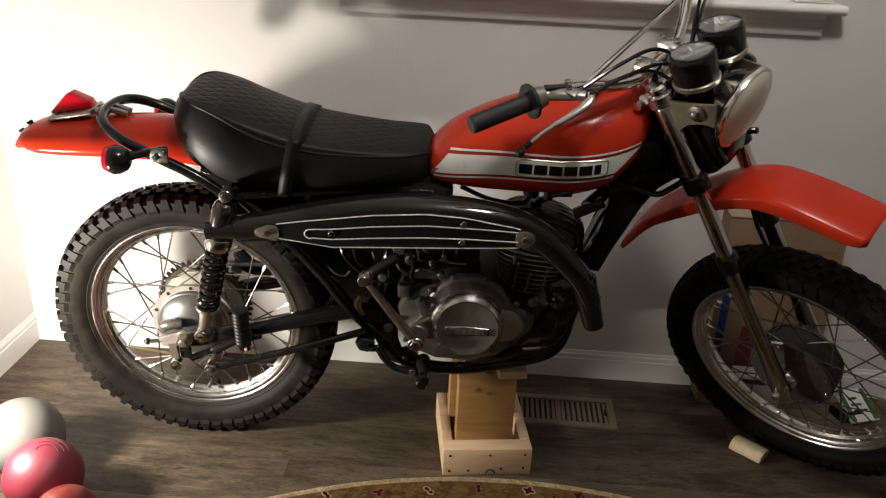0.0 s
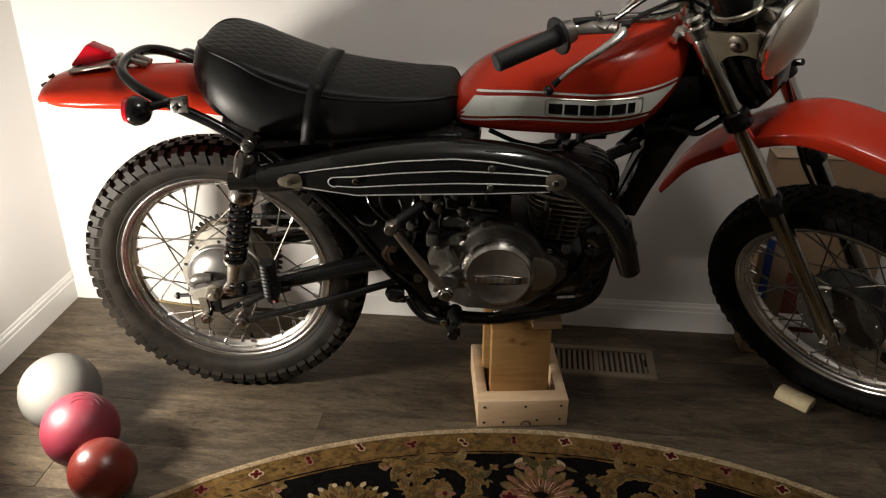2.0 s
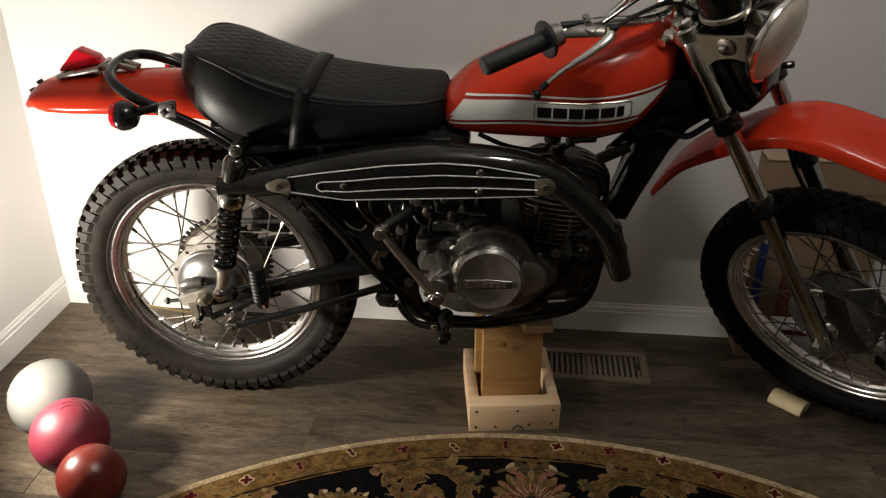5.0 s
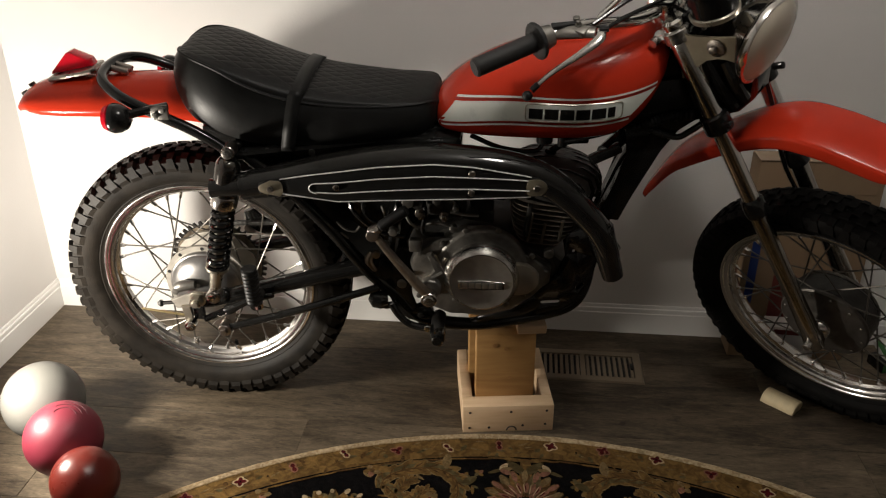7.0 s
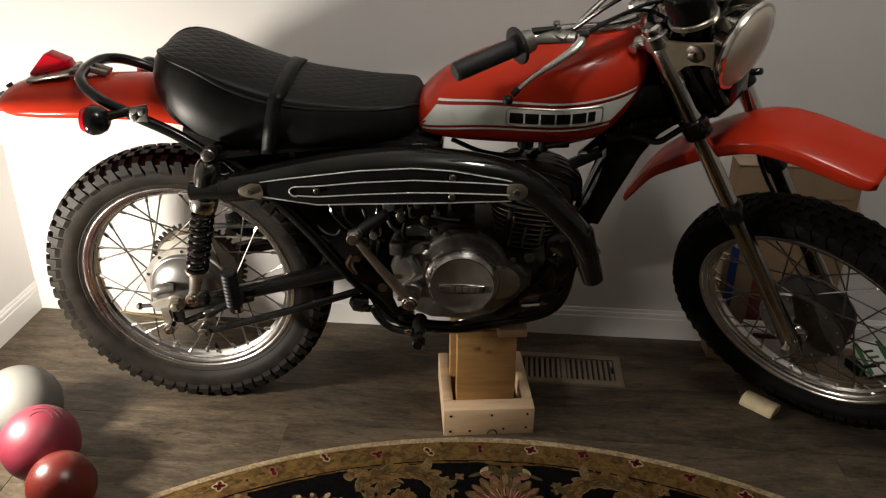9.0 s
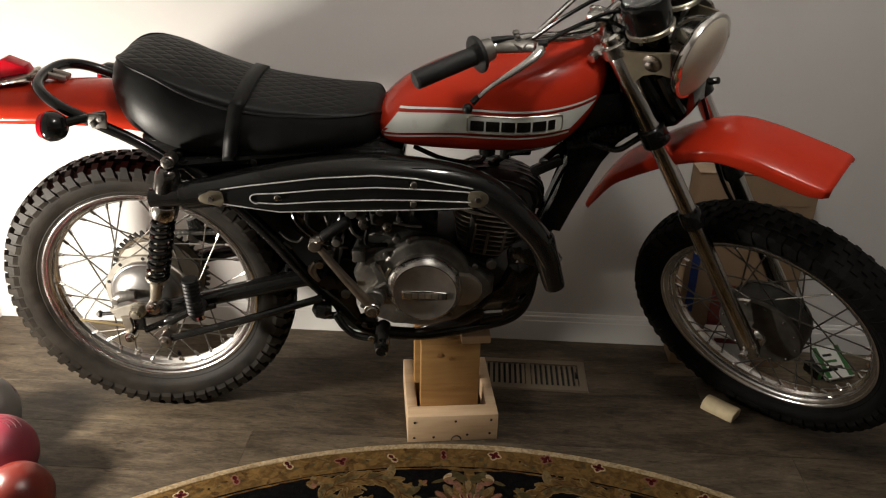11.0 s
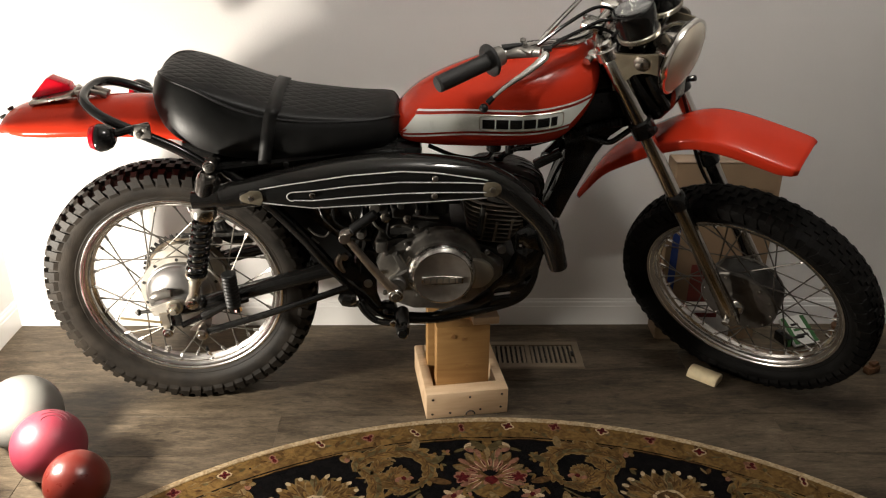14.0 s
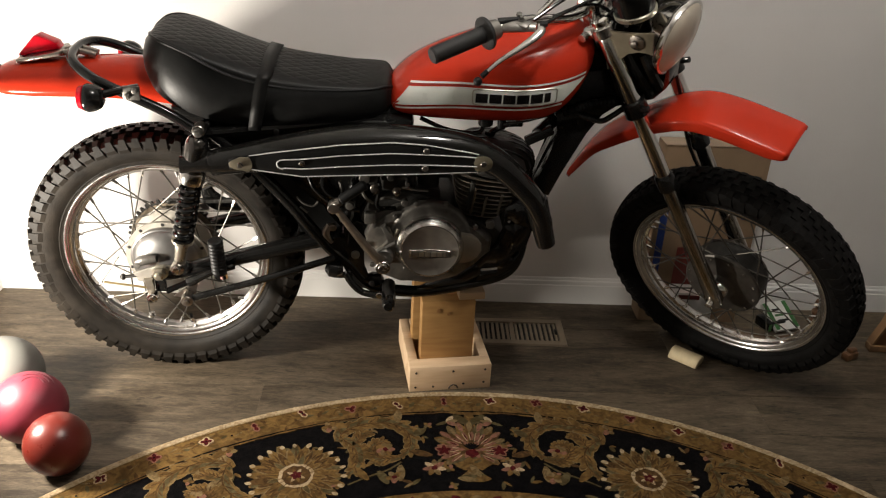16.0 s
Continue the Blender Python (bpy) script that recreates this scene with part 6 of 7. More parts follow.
tube(bm, [(-0.629 - 0.036 * h, -0.190, 0.374 + h) for h, _ in ribs], [r for _, r in ribs], 16)
part("peg_rubber", bm, HARDRUBBER, peg, "folded-up ribbed rubber foot peg")
bm = bmesh.new()
disc(bm, (-0.622, -0.190, 0.374), (0.12, -0.1, -1), 0.0090, 0.012, 8)
part("peg_bolt", bm, CHROME, peg, "bright bolt under the peg")
# torque rod, cam lever, adjusting rod and return spring
bm = bmesh.new()
tube(bm, [(-0.715, -0.142, 0.274), (-0.56, -0.140, 0.323), (-0.425, -0.130, 0.366), (-0.385, -0.124, 0.378)], 0.0082, 10, 4)
rod = part("brake_rod", bm, BLACK, bike, "black rear brake torque rod")
bm = bmesh.new()
disc(bm, (-0.718, -0.128, 0.274), (0, -1, 0), 0.0140, 0.026, 14)
disc(bm, (-0.718, -0.154, 0.274), (0, -1, 0), 0.0085, 0.008, 6)
part("rod_end", bm, WORN, rod, "bright bolt through the rod's end")
bm = bmesh.new()
prism(bm, [(-0.752, 0.271), (-0.740, 0.283), (-0.712, 0.299), (-0.702, 0.318), (-0.692, 0.318), (-0.700, 0.288), (-0.706, 0.262)], -0.128, -0.123, 0.001)
part("torque_tab", bm, WORN, rod, "grey metal tab of the torque rod")
bm = bmesh.new()
prism(bm, [(-0.817, 0.312), (-0.795, 0.313), (-0.798, 0.290), (-0.795, 0.268), (-0.806, 0.262), (-0.812, 0.280)], -0.122, -0.113, 0.003)
lever = part("brake_lever", bm, SATIN, bike, "short brake cam lever")
bm = bmesh.new()
disc(bm, (-0.801, -0.112, 0.266), (0, -1, 0), 0.0125, 0.020, 16)
disc(bm, (-0.801, -0.132, 0.266), (0, -1, 0), 0.0080, 0.007, 6)
part("lever_pin", bm, CHROME, lever, "bright clevis pin")
bm = bmesh.new()
box(bm, -0.795, -0.770, -0.116, -0.104, 0.274, 0.306, 0.004)
part("lever_stop", bm, BLACK, lever, "black block behind the lever")
bm = bmesh.new()
tube(bm, [(-0.905, -0.120, 0.303), (-0.812, -0.120, 0.289)], 0.0026, 8)
part("adjusting_rod", bm, BRASS, lever, "thin yellow-plated rod")
bm = bmesh.new()
p0, p1 = np.array((-0.768, -0.125, 0.283)), np.array((-0.716, -0.125, 0.308))
dd = (p1 - p0) / np.linalg.norm(p1 - p0)
uu = np.cross(dd, (0, 1.0, 0))
tube(bm, [p0 + (p1 - p0) * k / 96 + 0.0062 * (uu * math.cos(k * 0.785) + np.array((0, 1.0, 0)) * math.sin(k * 0.785)) for k in range(97)], 0.0019, 6)
part("return_spring", bm, SPRING, bike, "small black brake return spring")
bm = bmesh.new()
tube(bm, [(-0.716, -0.126, 0.309), (-0.705, -0.127, 0.314), (-0.690, -0.128, 0.322), (-0.664, -0.128, 0.336), (-0.610, -0.126, 0.352)], (0.0105, 0.0115, 0.0085, 0.0075, 0.0060), 12)
part("brake_turnbuckle", bm, BLACK, bike, "black brake rod sleeve")
# black guard over the chain
bm = bmesh.new()
tube(bm, [(-0.700, 0.066, 0.452), (-0.688, 0.066, 0.425), (-0.660, 0.066, 0.408), (-0.600, 0.066, 0.402), (-0.520, 0.066, 0.404)], (0.014, 0.022, 0.020, 0.016, 0.013), 12, 4, flat=0.5)
part("chain_guard", bm, BLACK, bike, "black chain guard beyond the wheel")
# chain on the left side
for z0, z1, label in ((0.440, 0.422, "upper run of the dark roller chain"), (0.385, 0.204, "lower run of the dark roller chain")):
    bm = bmesh.new()
    for k in range(45):
        u = k / 44
        x, zz = -0.345 - 0.44 * u, z0 + (z1 - z0) * u
        box(bm, x - 0.0056, x + 0.0056, 0.046, 0.058, zz - 0.0045, zz + 0.0045, 0.001)
    part("drive_chain", bm, DARKALU, bike, label)

# ---- frame ----
bm = bmesh.new()
head0, head1 = PIVOT + AX * 0.595, PIVOT + AX * 0.725
tube(bm, [head0, head1], 0.027, 16)
tube(bm, [head0 + Vector((-0.01, 0, 0.02)), (0.165, 0, 0.730), (0.120, 0, 0.620), (0.072, 0, 0.480), (0.045, 0, 0.395)], (0.026, 0.025, 0.022, 0.020, 0.018), 14, 4)
tube(bm, [head1 + Vector((-0.01, 0, -0.05)), (0.05, 0, 0.790), (-0.15, 0, 0.745), (-0.28, 0, 0.710)], 0.022, 12, 4)
prism(bm, [(0.085, 0.745), (0.150, 0.800), (0.215, 0.810), (0.262, 0.805), (0.282, 0.752), (0.262, 0.728), (0.226, 0.730), (0.196, 0.708), (0.172, 0.660), (0.136, 0.580), (0.106, 0.500), (0.060, 0.505), (0.085, 0.575), (0.112, 0.650), (0.105, 0.705)], -0.038, 0.038, 0.006)
for s in (-1, 1):
    tube(bm, [(0.058, 0.02 * s, 0.430), (0.046, 0.060 * s, 0.360), (0.015, 0.080 * s, 0.318), (-0.06, 0.088 * s, 0.294), (-0.18, 0.09 * s, 0.268),
              (-0.285, 0.09 * s, 0.276), (-0.325, 0.09 * s, 0.305), (-0.350, 0.09 * s, 0.338), (-0.384, 0.095 * s, 0.372), (-0.434, 0.10 * s, 0.436), (-0.478, 0.10 * s, 0.497), (-0.545, 0.105 * s, 0.580), (-0.630, 0.110 * s, 0.668)], 0.0140, 12, 5)
    tube(bm, [(-0.655, 0.112 * s, 0.668), (-0.55, 0.11 * s, 0.680), (-0.40, 0.09 * s, 0.690), (-0.25, 0.05 * s, 0.705)], 0.0125, 10, 4)
    tube(bm, [(-0.362, 0.09 * s, 0.400), (-0.345, 0.085 * s, 0.52), (-0.30, 0.07 * s, 0.66)], 0.013, 10, 4)
    tube(bm, [(-0.650, 0.100 * s, 0.684), (-0.650, 0.150 * s, 0.690)], 0.009, 10)
part("frame", bm, BLACK, bike, "black tubular steel frame")
def slotted(outline, slots, y, thick, name, label):
    """A flat plate in x and z with rounded slots cut through it."""
    bm = bmesh.new()
    loops = [outline]
    for (x0, z0), (x1, z1), h in slots:
        a = math.atan2(z1 - z0, x1 - x0)
        loops.append([(x1 + h * math.cos(a + q), z1 + h * math.sin(a + q)) for q in np.linspace(-math.pi / 2, math.pi / 2, 7)]
                     + [(x0 + h * math.cos(a + q), z0 + h * math.sin(a + q)) for q in np.linspace(math.pi / 2, 1.5 * math.pi, 7)])
    edges = []
    for lp in loops:
        vs = [bm.verts.new((x, y, z)) for x, z in lp]
        edges += [bm.edges.new((vs[i], vs[(i + 1) % len(vs)])) for i in range(len(vs))]
    bmesh.ops.triangle_fill(bm, use_beauty=True, use_dissolve=False, edges=edges)
    return skin(part(name, bm, BLACK, bike, label, None, 20), thick)


OUTER = [(0.070, 0.524), (0.064, 0.448), (0.050, 0.385), (0.030, 0.341), (-0.006, 0.315), (-0.060, 0.294), (-0.150, 0.272), (-0.195, 0.268),
         (-0.195, 0.285), (-0.130, 0.318), (-0.070, 0.362), (-0.020, 0.405), (-0.004, 0.450), (-0.004, 0.500), (0.024, 0.518)]
slotted(OUTER, [((-0.043, 0.3350), (-0.012, 0.3385), 0.0045), ((0.0265, 0.3735), (0.0350, 0.3835), 0.0042), ((0.0075, 0.4645), (0.0175, 0.4610), 0.0036)],
        -0.098, 0.004, "skid_plate", "black steel engine side plate with slots")
slotted([(x, z) for x, z in OUTER], [], 0.098, 0.004, "skid_plate", "black steel engine side plate")
bm = bmesh.new()
tube(bm, [(0.100, 0.0, 0.672), (0.058, -0.055, 0.662)], (0.016, 0.014), 10)
box(bm, 0.030, 0.095, -0.066, -0.046, 0.648, 0.668, 0.004, Matrix.Translation((0.060, -0.054, 0.658)) @ Matrix.Rotation(radians(-28), 4, "Y") @ Matrix.Translation((-0.060, 0.054, -0.658)))
part("horn_bracket", bm, BLACK, bike, "black bracket on the down tube")
bm = bmesh.new()
prism(bm, [(0.120, 0.745), (0.158, 0.800), (0.176, 0.850), (0.205, 0.905), (0.235, 0.900), (0.262, 0.840), (0.262, 0.780), (0.215, 0.760), (0.180, 0.720)], -0.024, 0.030, 0.008)
part("head_cover", bm, BLACK, bike, "black steering head gusset and loom")
# ribbed loom sleeve and a cable from the steering head to the fork
bm = bmesh.new()
line = spline([(0.110, -0.048, 0.708), (0.148, -0.050, 0.724), (0.178, -0.050, 0.734), (0.222, -0.048, 0.739)], 10)
tube(bm, line, [0.0105 if k % 2 else 0.0082 for k in range(len(line))], 12)
part("loom_sleeve", bm, HARDRUBBER, bike, "ribbed black rubber loom sleeve")
bm = bmesh.new()
tube(bm, [(0.130, -0.045, 0.712), (0.168, -0.048, 0.699), (0.198, -0.050, 0.694), (0.220, -0.050, 0.707), (0.246, -0.050, 0.728)], 0.0062, 10, 6)
part("head_cable", bm, BLACK, bike, "black cable below the steering head")

# ---- engine ----
bm = bmesh.new()
prism(bm, [(-0.330, 0.470), (-0.318, 0.415), (-0.300, 0.392), (-0.286, 0.345), (-0.215, 0.325), (-0.110, 0.322), (-0.070, 0.350), (-0.010, 0.395), (0.000, 0.430), (-0.030, 0.455), (-0.110, 0.468), (-0.150, 0.520), (-0.230, 0.535), (-0.310, 0.510)], -0.095, 0.100, 0.012)
engine = part("engine", bm, DARKALU, bike, "dirty dark air-cooled two-stroke engine")
bm = bmesh.new()
prism(bm, [(-0.326, 0.304), (-0.302, 0.317), (-0.280, 0.316), (-0.273, 0.300), (-0.284, 0.284), (-0.312, 0.284)], -0.104, -0.080, 0.005)
disc(bm, (-0.300, -0.104, 0.300), (0, -1, 0), 0.008, 0.008, 6)
part("engine_mount", bm, BLACK, engine, "black lower engine mount")
# right-hand casing with its covers
bm = bmesh.new()
prism(bm, [(-0.318, 0.440), (-0.304, 0.398), (-0.284, 0.340), (-0.235, 0.324), (-0.170, 0.314), (-0.105, 0.335), (-0.060, 0.380), (-0.034, 0.402), (-0.032, 0.436), (-0.066, 0.456),
           (-0.105, 0.482), (-0.142, 0.512), (-0.205, 0.520), (-0.250, 0.494), (-0.300, 0.482)], -0.132, -0.0955, 0.010)
part("side_casing", bm, CASING, engine, "grimy cast side casing")
CC = Vector((-0.1715, 0, 0.422))
bm = bmesh.new()
lathe(bm, [(0.0, -0.138), (0.060, -0.138), (0.083, -0.137), (0.090, -0.134), (0.0925, -0.128), (0.0925, -0.118)], CC + Vector((0, 0, 0.014)), 64)
part("cover_flange", bm, CASING, engine, "dark round casing behind the cover", None, 50)
bm = bmesh.new()
lathe(bm, [(0.0765, -0.130), (0.0765, -0.1475), (0.0755, -0.150), (0.0660, -0.1630), (0.0645, -0.1640), (0.0630, -0.1640)], CC, 72)
cover = part("clutch_cover", bm, POLISHED, engine, "round polished clutch cover", None, 24)
bm = bmesh.new()
lathe(bm, [(0.0632, -0.1640), (0.0620, -0.1636), (0.0, -0.1652)], CC, 56)
part("cover_face", bm, BRUSHED, cover, "dull sand-cast cover face")
bm = bmesh.new()
prism(bm, [(-0.218, 0.408), (-0.172, 0.405), (-0.126, 0.408), (-0.126, 0.425), (-0.172, 0.428), (-0.218, 0.425)], -0.1664, -0.1635, 0.0006)
plate = part("name_plate", bm, POLISHED, cover, "raised rectangular name plate")
bm = bmesh.new()
box(bm, -0.2140, -0.1300, -0.1669, -0.1662, 0.4095, 0.4235, 0.0003)
part("plate_field", bm, CASING, plate, "dark recessed field")
for k in range(6):
    bm = bmesh.new()
    box(bm, -0.2105 + 0.0136 * k, -0.1995 + 0.0136 * k - (0.006 if k == 5 else 0), -0.1677, -0.1668, 0.4105, 0.4225, 0.0003)
    part("name_bar", bm, SATIN, plate)
bm = bmesh.new()
prism(bm, [(-0.118, 0.383), (-0.094, 0.382), (-0.076, 0.387), (-0.063, 0.399), (-0.056, 0.414), (-0.057, 0.430), (-0.066, 0.444), (-0.080, 0.454), (-0.097, 0.457), (-0.118, 0.457)], -0.150, -0.1325, 0.006)
part("oil_pump_cover", bm, SATIN, engine, "small worn aluminium oil pump cover")
for pts in ([(-0.286, -0.138, 0.410), (-0.268, -0.141, 0.424), (-0.244, -0.139, 0.442)], [(-0.268, -0.137, 0.466), (-0.258, -0.140, 0.450), (-0.250, -0.138, 0.440)], [(-0.244, -0.137, 0.462), (-0.250, -0.140, 0.448), (-0.252, -0.138, 0.440)]):
    bm = bmesh.new()
    tube(bm, pts, (0.0050, 0.0034, 0.0042), 8, 4)
    part("casting_rib", bm, SATIN, engine, "bright worn casting rib")
bm = bmesh.new()
prism(bm, [(-0.300, 0.398), (-0.274, 0.372), (-0.250, 0.386), (-0.243, 0.430), (-0.250, 0.440), (-0.272, 0.476), (-0.282, 0.470), (-0.262, 0.434)], -0.146, -0.1325, 0.003)
tube(bm, [(-0.250, -0.144, 0.432), (-0.290, -0.146, 0.405)], 0.005, 8)
box(bm, -0.318, -0.292, -0.138, -0.120, 0.472, 0.500, 0.004)
disc(bm, (-0.274, -0.140, 0.400), (0, -1, 0), 0.021, 0.022, 20)
part("kick_boss", bm, CASING, engine, "cast kick-start boss")
for x, z in ((-0.318, 0.420), (-0.296, 0.470), (-0.250, 0.492), (-0.225, 0.360), (-0.120, 0.352), (-0.075, 0.376), (-0.072, 0.470), (-0.205, 0.524), (-0.140, 0.526), (-0.300, 0.368)):
    bm = bmesh.new()
    disc(bm, (x, -0.1315, z), (0, -1, 0), 0.0058, 0.006, 10)
    part("casing_screw", bm, CASING, engine)
# cylinder with cooling fins, tilted forward, and finned head
CY = Matrix.Translation((-0.060, 0, 0.464)) @ Matrix.Rotation(radians(7), 4, "Y")
bm = bmesh.new()
tube(bm, [CY @ Vector((0, 0, h)) for h in (-0.02, 0.150)], 0.042, 24)
cyl = part("cylinder", bm, DARKALU, engine, "black finned iron cylinder")


def fin(bm, h, a, b, m):
    """One rounded cooling fin, a by b, at the height h."""
    ring = []
    for q in np.linspace(0, 2 * math.pi, 28, endpoint=False):
        c, s = math.cos(q), math.sin(q)
        ring.append((math.copysign(abs(c) ** 0.55, c) * a, math.copysign(abs(s) ** 0.55, s) * b))
    loft(bm, [[m @ Vector((x * k, y * k, z)) for x, y in ring] for k, z in ((0.97, h), (1.0, h + 0.0008), (1.0, h + 0.0024), (0.97, h + 0.0032))])


for k in range(9):
    bm = bmesh.new()
    u = k / 8
    fin(bm, 0.002 + 0.0118 * k, 0.050 + 0.034 * u ** 0.7, 0.082 + 0.010 * u, CY @ Matrix.Translation((0.004 + 0.006 * u, 0, 0)))
    part("fin", bm, FIN, cyl, "thin cooling fin")
bm = bmesh.new()
tube(bm, [CY @ Vector((0.016, 0, h)) for h in (0.104, 0.106, 0.126, 0.148, 0.164, 0.172)], (0.072, 0.0925, 0.0955, 0.087, 0.065, 0.032), 32)
part("cylinder_head", bm, DARKALU, cyl, "round black cylinder head")
DOME = ((0.106, 0.096), (0.120, 0.099), (0.134, 0.0975), (0.148, 0.0905), (0.158, 0.079), (0.166, 0.063), (0.172, 0.042))
for k in range(9):
    bm = bmesh.new()
    y = -0.080 + 0.020 * k
    edge = [(math.sqrt(r * r - y * y), h) for h, r in DOME if r > abs(y) + 0.002]
    prism(bm, [(-w, h) for w, h in edge] + [(w, h) for w, h in edge[::-1]], y - 0.0034, y + 0.0034, 0.0012)
    part("head_fin", bm, BLACK, cyl, "rounded black cylinder head fin", CY @ Matrix.Translation((0.016, 0, 0)))
bm = bmesh.new()
disc(bm, CY @ Vector((0.0, 0, 0.150)), CY.to_3x3() @ Vector((0, 0, 1)), 0.012, 0.030, 12)
tube(bm, [CY @ Vector((0, 0, 0.175)), CY @ Vector((0.03, 0, 0.200)), CY @ Vector((0.07, 0.02, 0.20))], 0.007, 8, 4)
part("spark_plug_cap", bm, BLACK, cyl, "black spark plug cap")
# fin tie bars seen on the side of the barrel
bm = bmesh.new()
for x, z0, z1 in ((-0.022, 0.010, 0.080), (0.006, 0.006, 0.060), (0.040, 0.018, 0.070)):
    tube(bm, [CY @ Vector((x, -0.0845, z0)), CY @ Vector((x, -0.0925, z1))], 0.0030, 8)
part("fin_tie", bm, FIN, cyl, "cast rib across the fins")
bm = bmesh.new()
box(bm, -0.034, -0.024, -0.0945, -0.070, 0.024, 0.092, 0.002, CY)
part("fin_spacer", bm, DARKALU, cyl, "dark rubber damper between the fins")
# carburettor, inlet, air hose, oil tank behind the cylinder
bm = bmesh.new()
tube(bm, [(-0.130, -0.02, 0.560), (-0.175, -0.03, 0.566)], 0.024, 16)
tube(bm, [(-0.175, -0.03, 0.500), (-0.175, -0.03, 0.502), (-0.175, -0.03, 0.606), (-0.175, -0.03, 0.612)], (0.018, 0.025, 0.024, 0.018), 18)
tube(bm, [(-0.190, -0.03, 0.566), (-0.245, -0.03, 0.572), (-0.300, -0.02, 0.590)], (0.024, 0.030, 0.034), 16, 4)
part("carburettor", bm, DARKALU, engine, "grimy carburettor and intake hose")
bm = bmesh.new()
prism(bm, [(-0.565, 0.672), (-0.290, 0.674), (-0.285, 0.470), (-0.355, 0.435), (-0.440, 0.505), (-0.525, 0.590)], -0.072, 0.072, 0.010)
part("air_box", bm, BLACK, bike, "black air box under the seat")
bm = bmesh.new()
arc = [(REAR_AXLE.x + 0.329 * math.cos(a), REAR_AXLE.z + 0.329 * math.sin(a)) for a in np.linspace(radians(15), radians(58), 9)]
prism(bm, arc + [(-0.500, 0.640), (-0.345, 0.640), (-0.345, 0.425), (-0.400, 0.405)], -0.058, 0.058, 0.004)
part("inner_mudguard", bm, PLATE, bike, "black inner mudguard ahead of the rear tyre")
bm = bmesh.new()
box(bm, -0.285, -0.205, -0.110, -0.060, 0.540, 0.600, 0.010)
disc(bm, (-0.300, -0.112, 0.575), (0, -1, 0), 0.011, 0.016, 14)
disc(bm, (-0.262, -0.112, 0.580), (0, -1, 0), 0.008, 0.012, 12)
disc(bm, (-0.225, -0.112, 0.565), (0, -1, 0), 0.006, 0.012, 10)
part("oil_lines_block", bm, DARKALU, engine, "dark fittings above the gearbox")
for pts, r in (([(-0.40, -0.09, 0.60), (-0.41, -0.11, 0.555), (-0.39, -0.115, 0.530), (-0.35, -0.11, 0.520)], 0.004),
               ([(-0.44, -0.10, 0.575), (-0.425, -0.115, 0.545), (-0.38, -0.115, 0.505), (-0.33, -0.105, 0.490)], 0.0045),
               ([(-0.30, -0.10, 0.60), (-0.285, -0.12, 0.56), (-0.29, -0.122, 0.51), (-0.25, -0.11, 0.50)], 0.0045),
               ([(-0.24, -0.10, 0.61), (-0.225, -0.11, 0.57), (-0.21, -0.105, 0.54)], 0.004)):
    bm = bmesh.new()
    tube(bm, pts, r, 8, 5)
    part("hose", bm, BLACK, engine, "thin black hose")
for x, y, z, r in ((-0.318, -0.118, 0.580, 0.012), (-0.350, -0.116, 0.512, 0.009), (-0.365, -0.116, 0.480, 0.008), (-0.230, -0.112, 0.520, 0.008), (-0.040, -0.128, 0.478, 0.010)):
    bm = bmesh.new()
    disc(bm, (x, y, z), (0, -1, 0), r, 0.014, 12)
    part("bolt", bm, CASING, engine, "weathered steel bolt")

# kick starter
bm = bmesh.new()
tube(bm, [(-0.277, -0.164, 0.392), (-0.294, -0.174, 0.414), (-0.335, -0.182, 0.474), (-0.374, -0.184, 0.532)], (0.0180, 0.0150, 0.0122, 0.0105), 12, 4, flat=0.7)
kick = part("kick_starter", bm, KICK, bike, "worn steel kick-start arm")
bm = bmesh.new()
disc(bm, (-0.276, -0.148, 0.388), (0, -1, 0), 0.0165, 0.036, 24)
disc(bm, (-0.276, -0.184, 0.388), (0, -1, 0), 0.0105, 0.004, 18)
part("kick_hub", bm, POLISHED, kick, "bright splined kick-start hub")
bm = bmesh.new()
disc(bm, (-0.381, -0.172, 0.541), (0, -1, 0), 0.0120, 0.026, 14)
tube(bm, [(-0.379, -0.184, 0.530), (-0.381, -0.186, 0.546), (-0.366, -0.189, 0.556)], (0.0095, 0.0115, 0.0090), 10, 3)
part("knuckle", bm, WORN, kick, "folding pedal knuckle")
bm = bmesh.new()
tube(bm, [(-0.366, -0.190, 0.559), (-0.363, -0.190, 0.561), (-0.318, -0.190, 0.594), (-0.314, -0.190, 0.597)], (0.008, 0.0108, 0.0112, 0.009), 14)
part("kick_rubber", bm, HARDRUBBER, kick, "black rubber kick pedal")
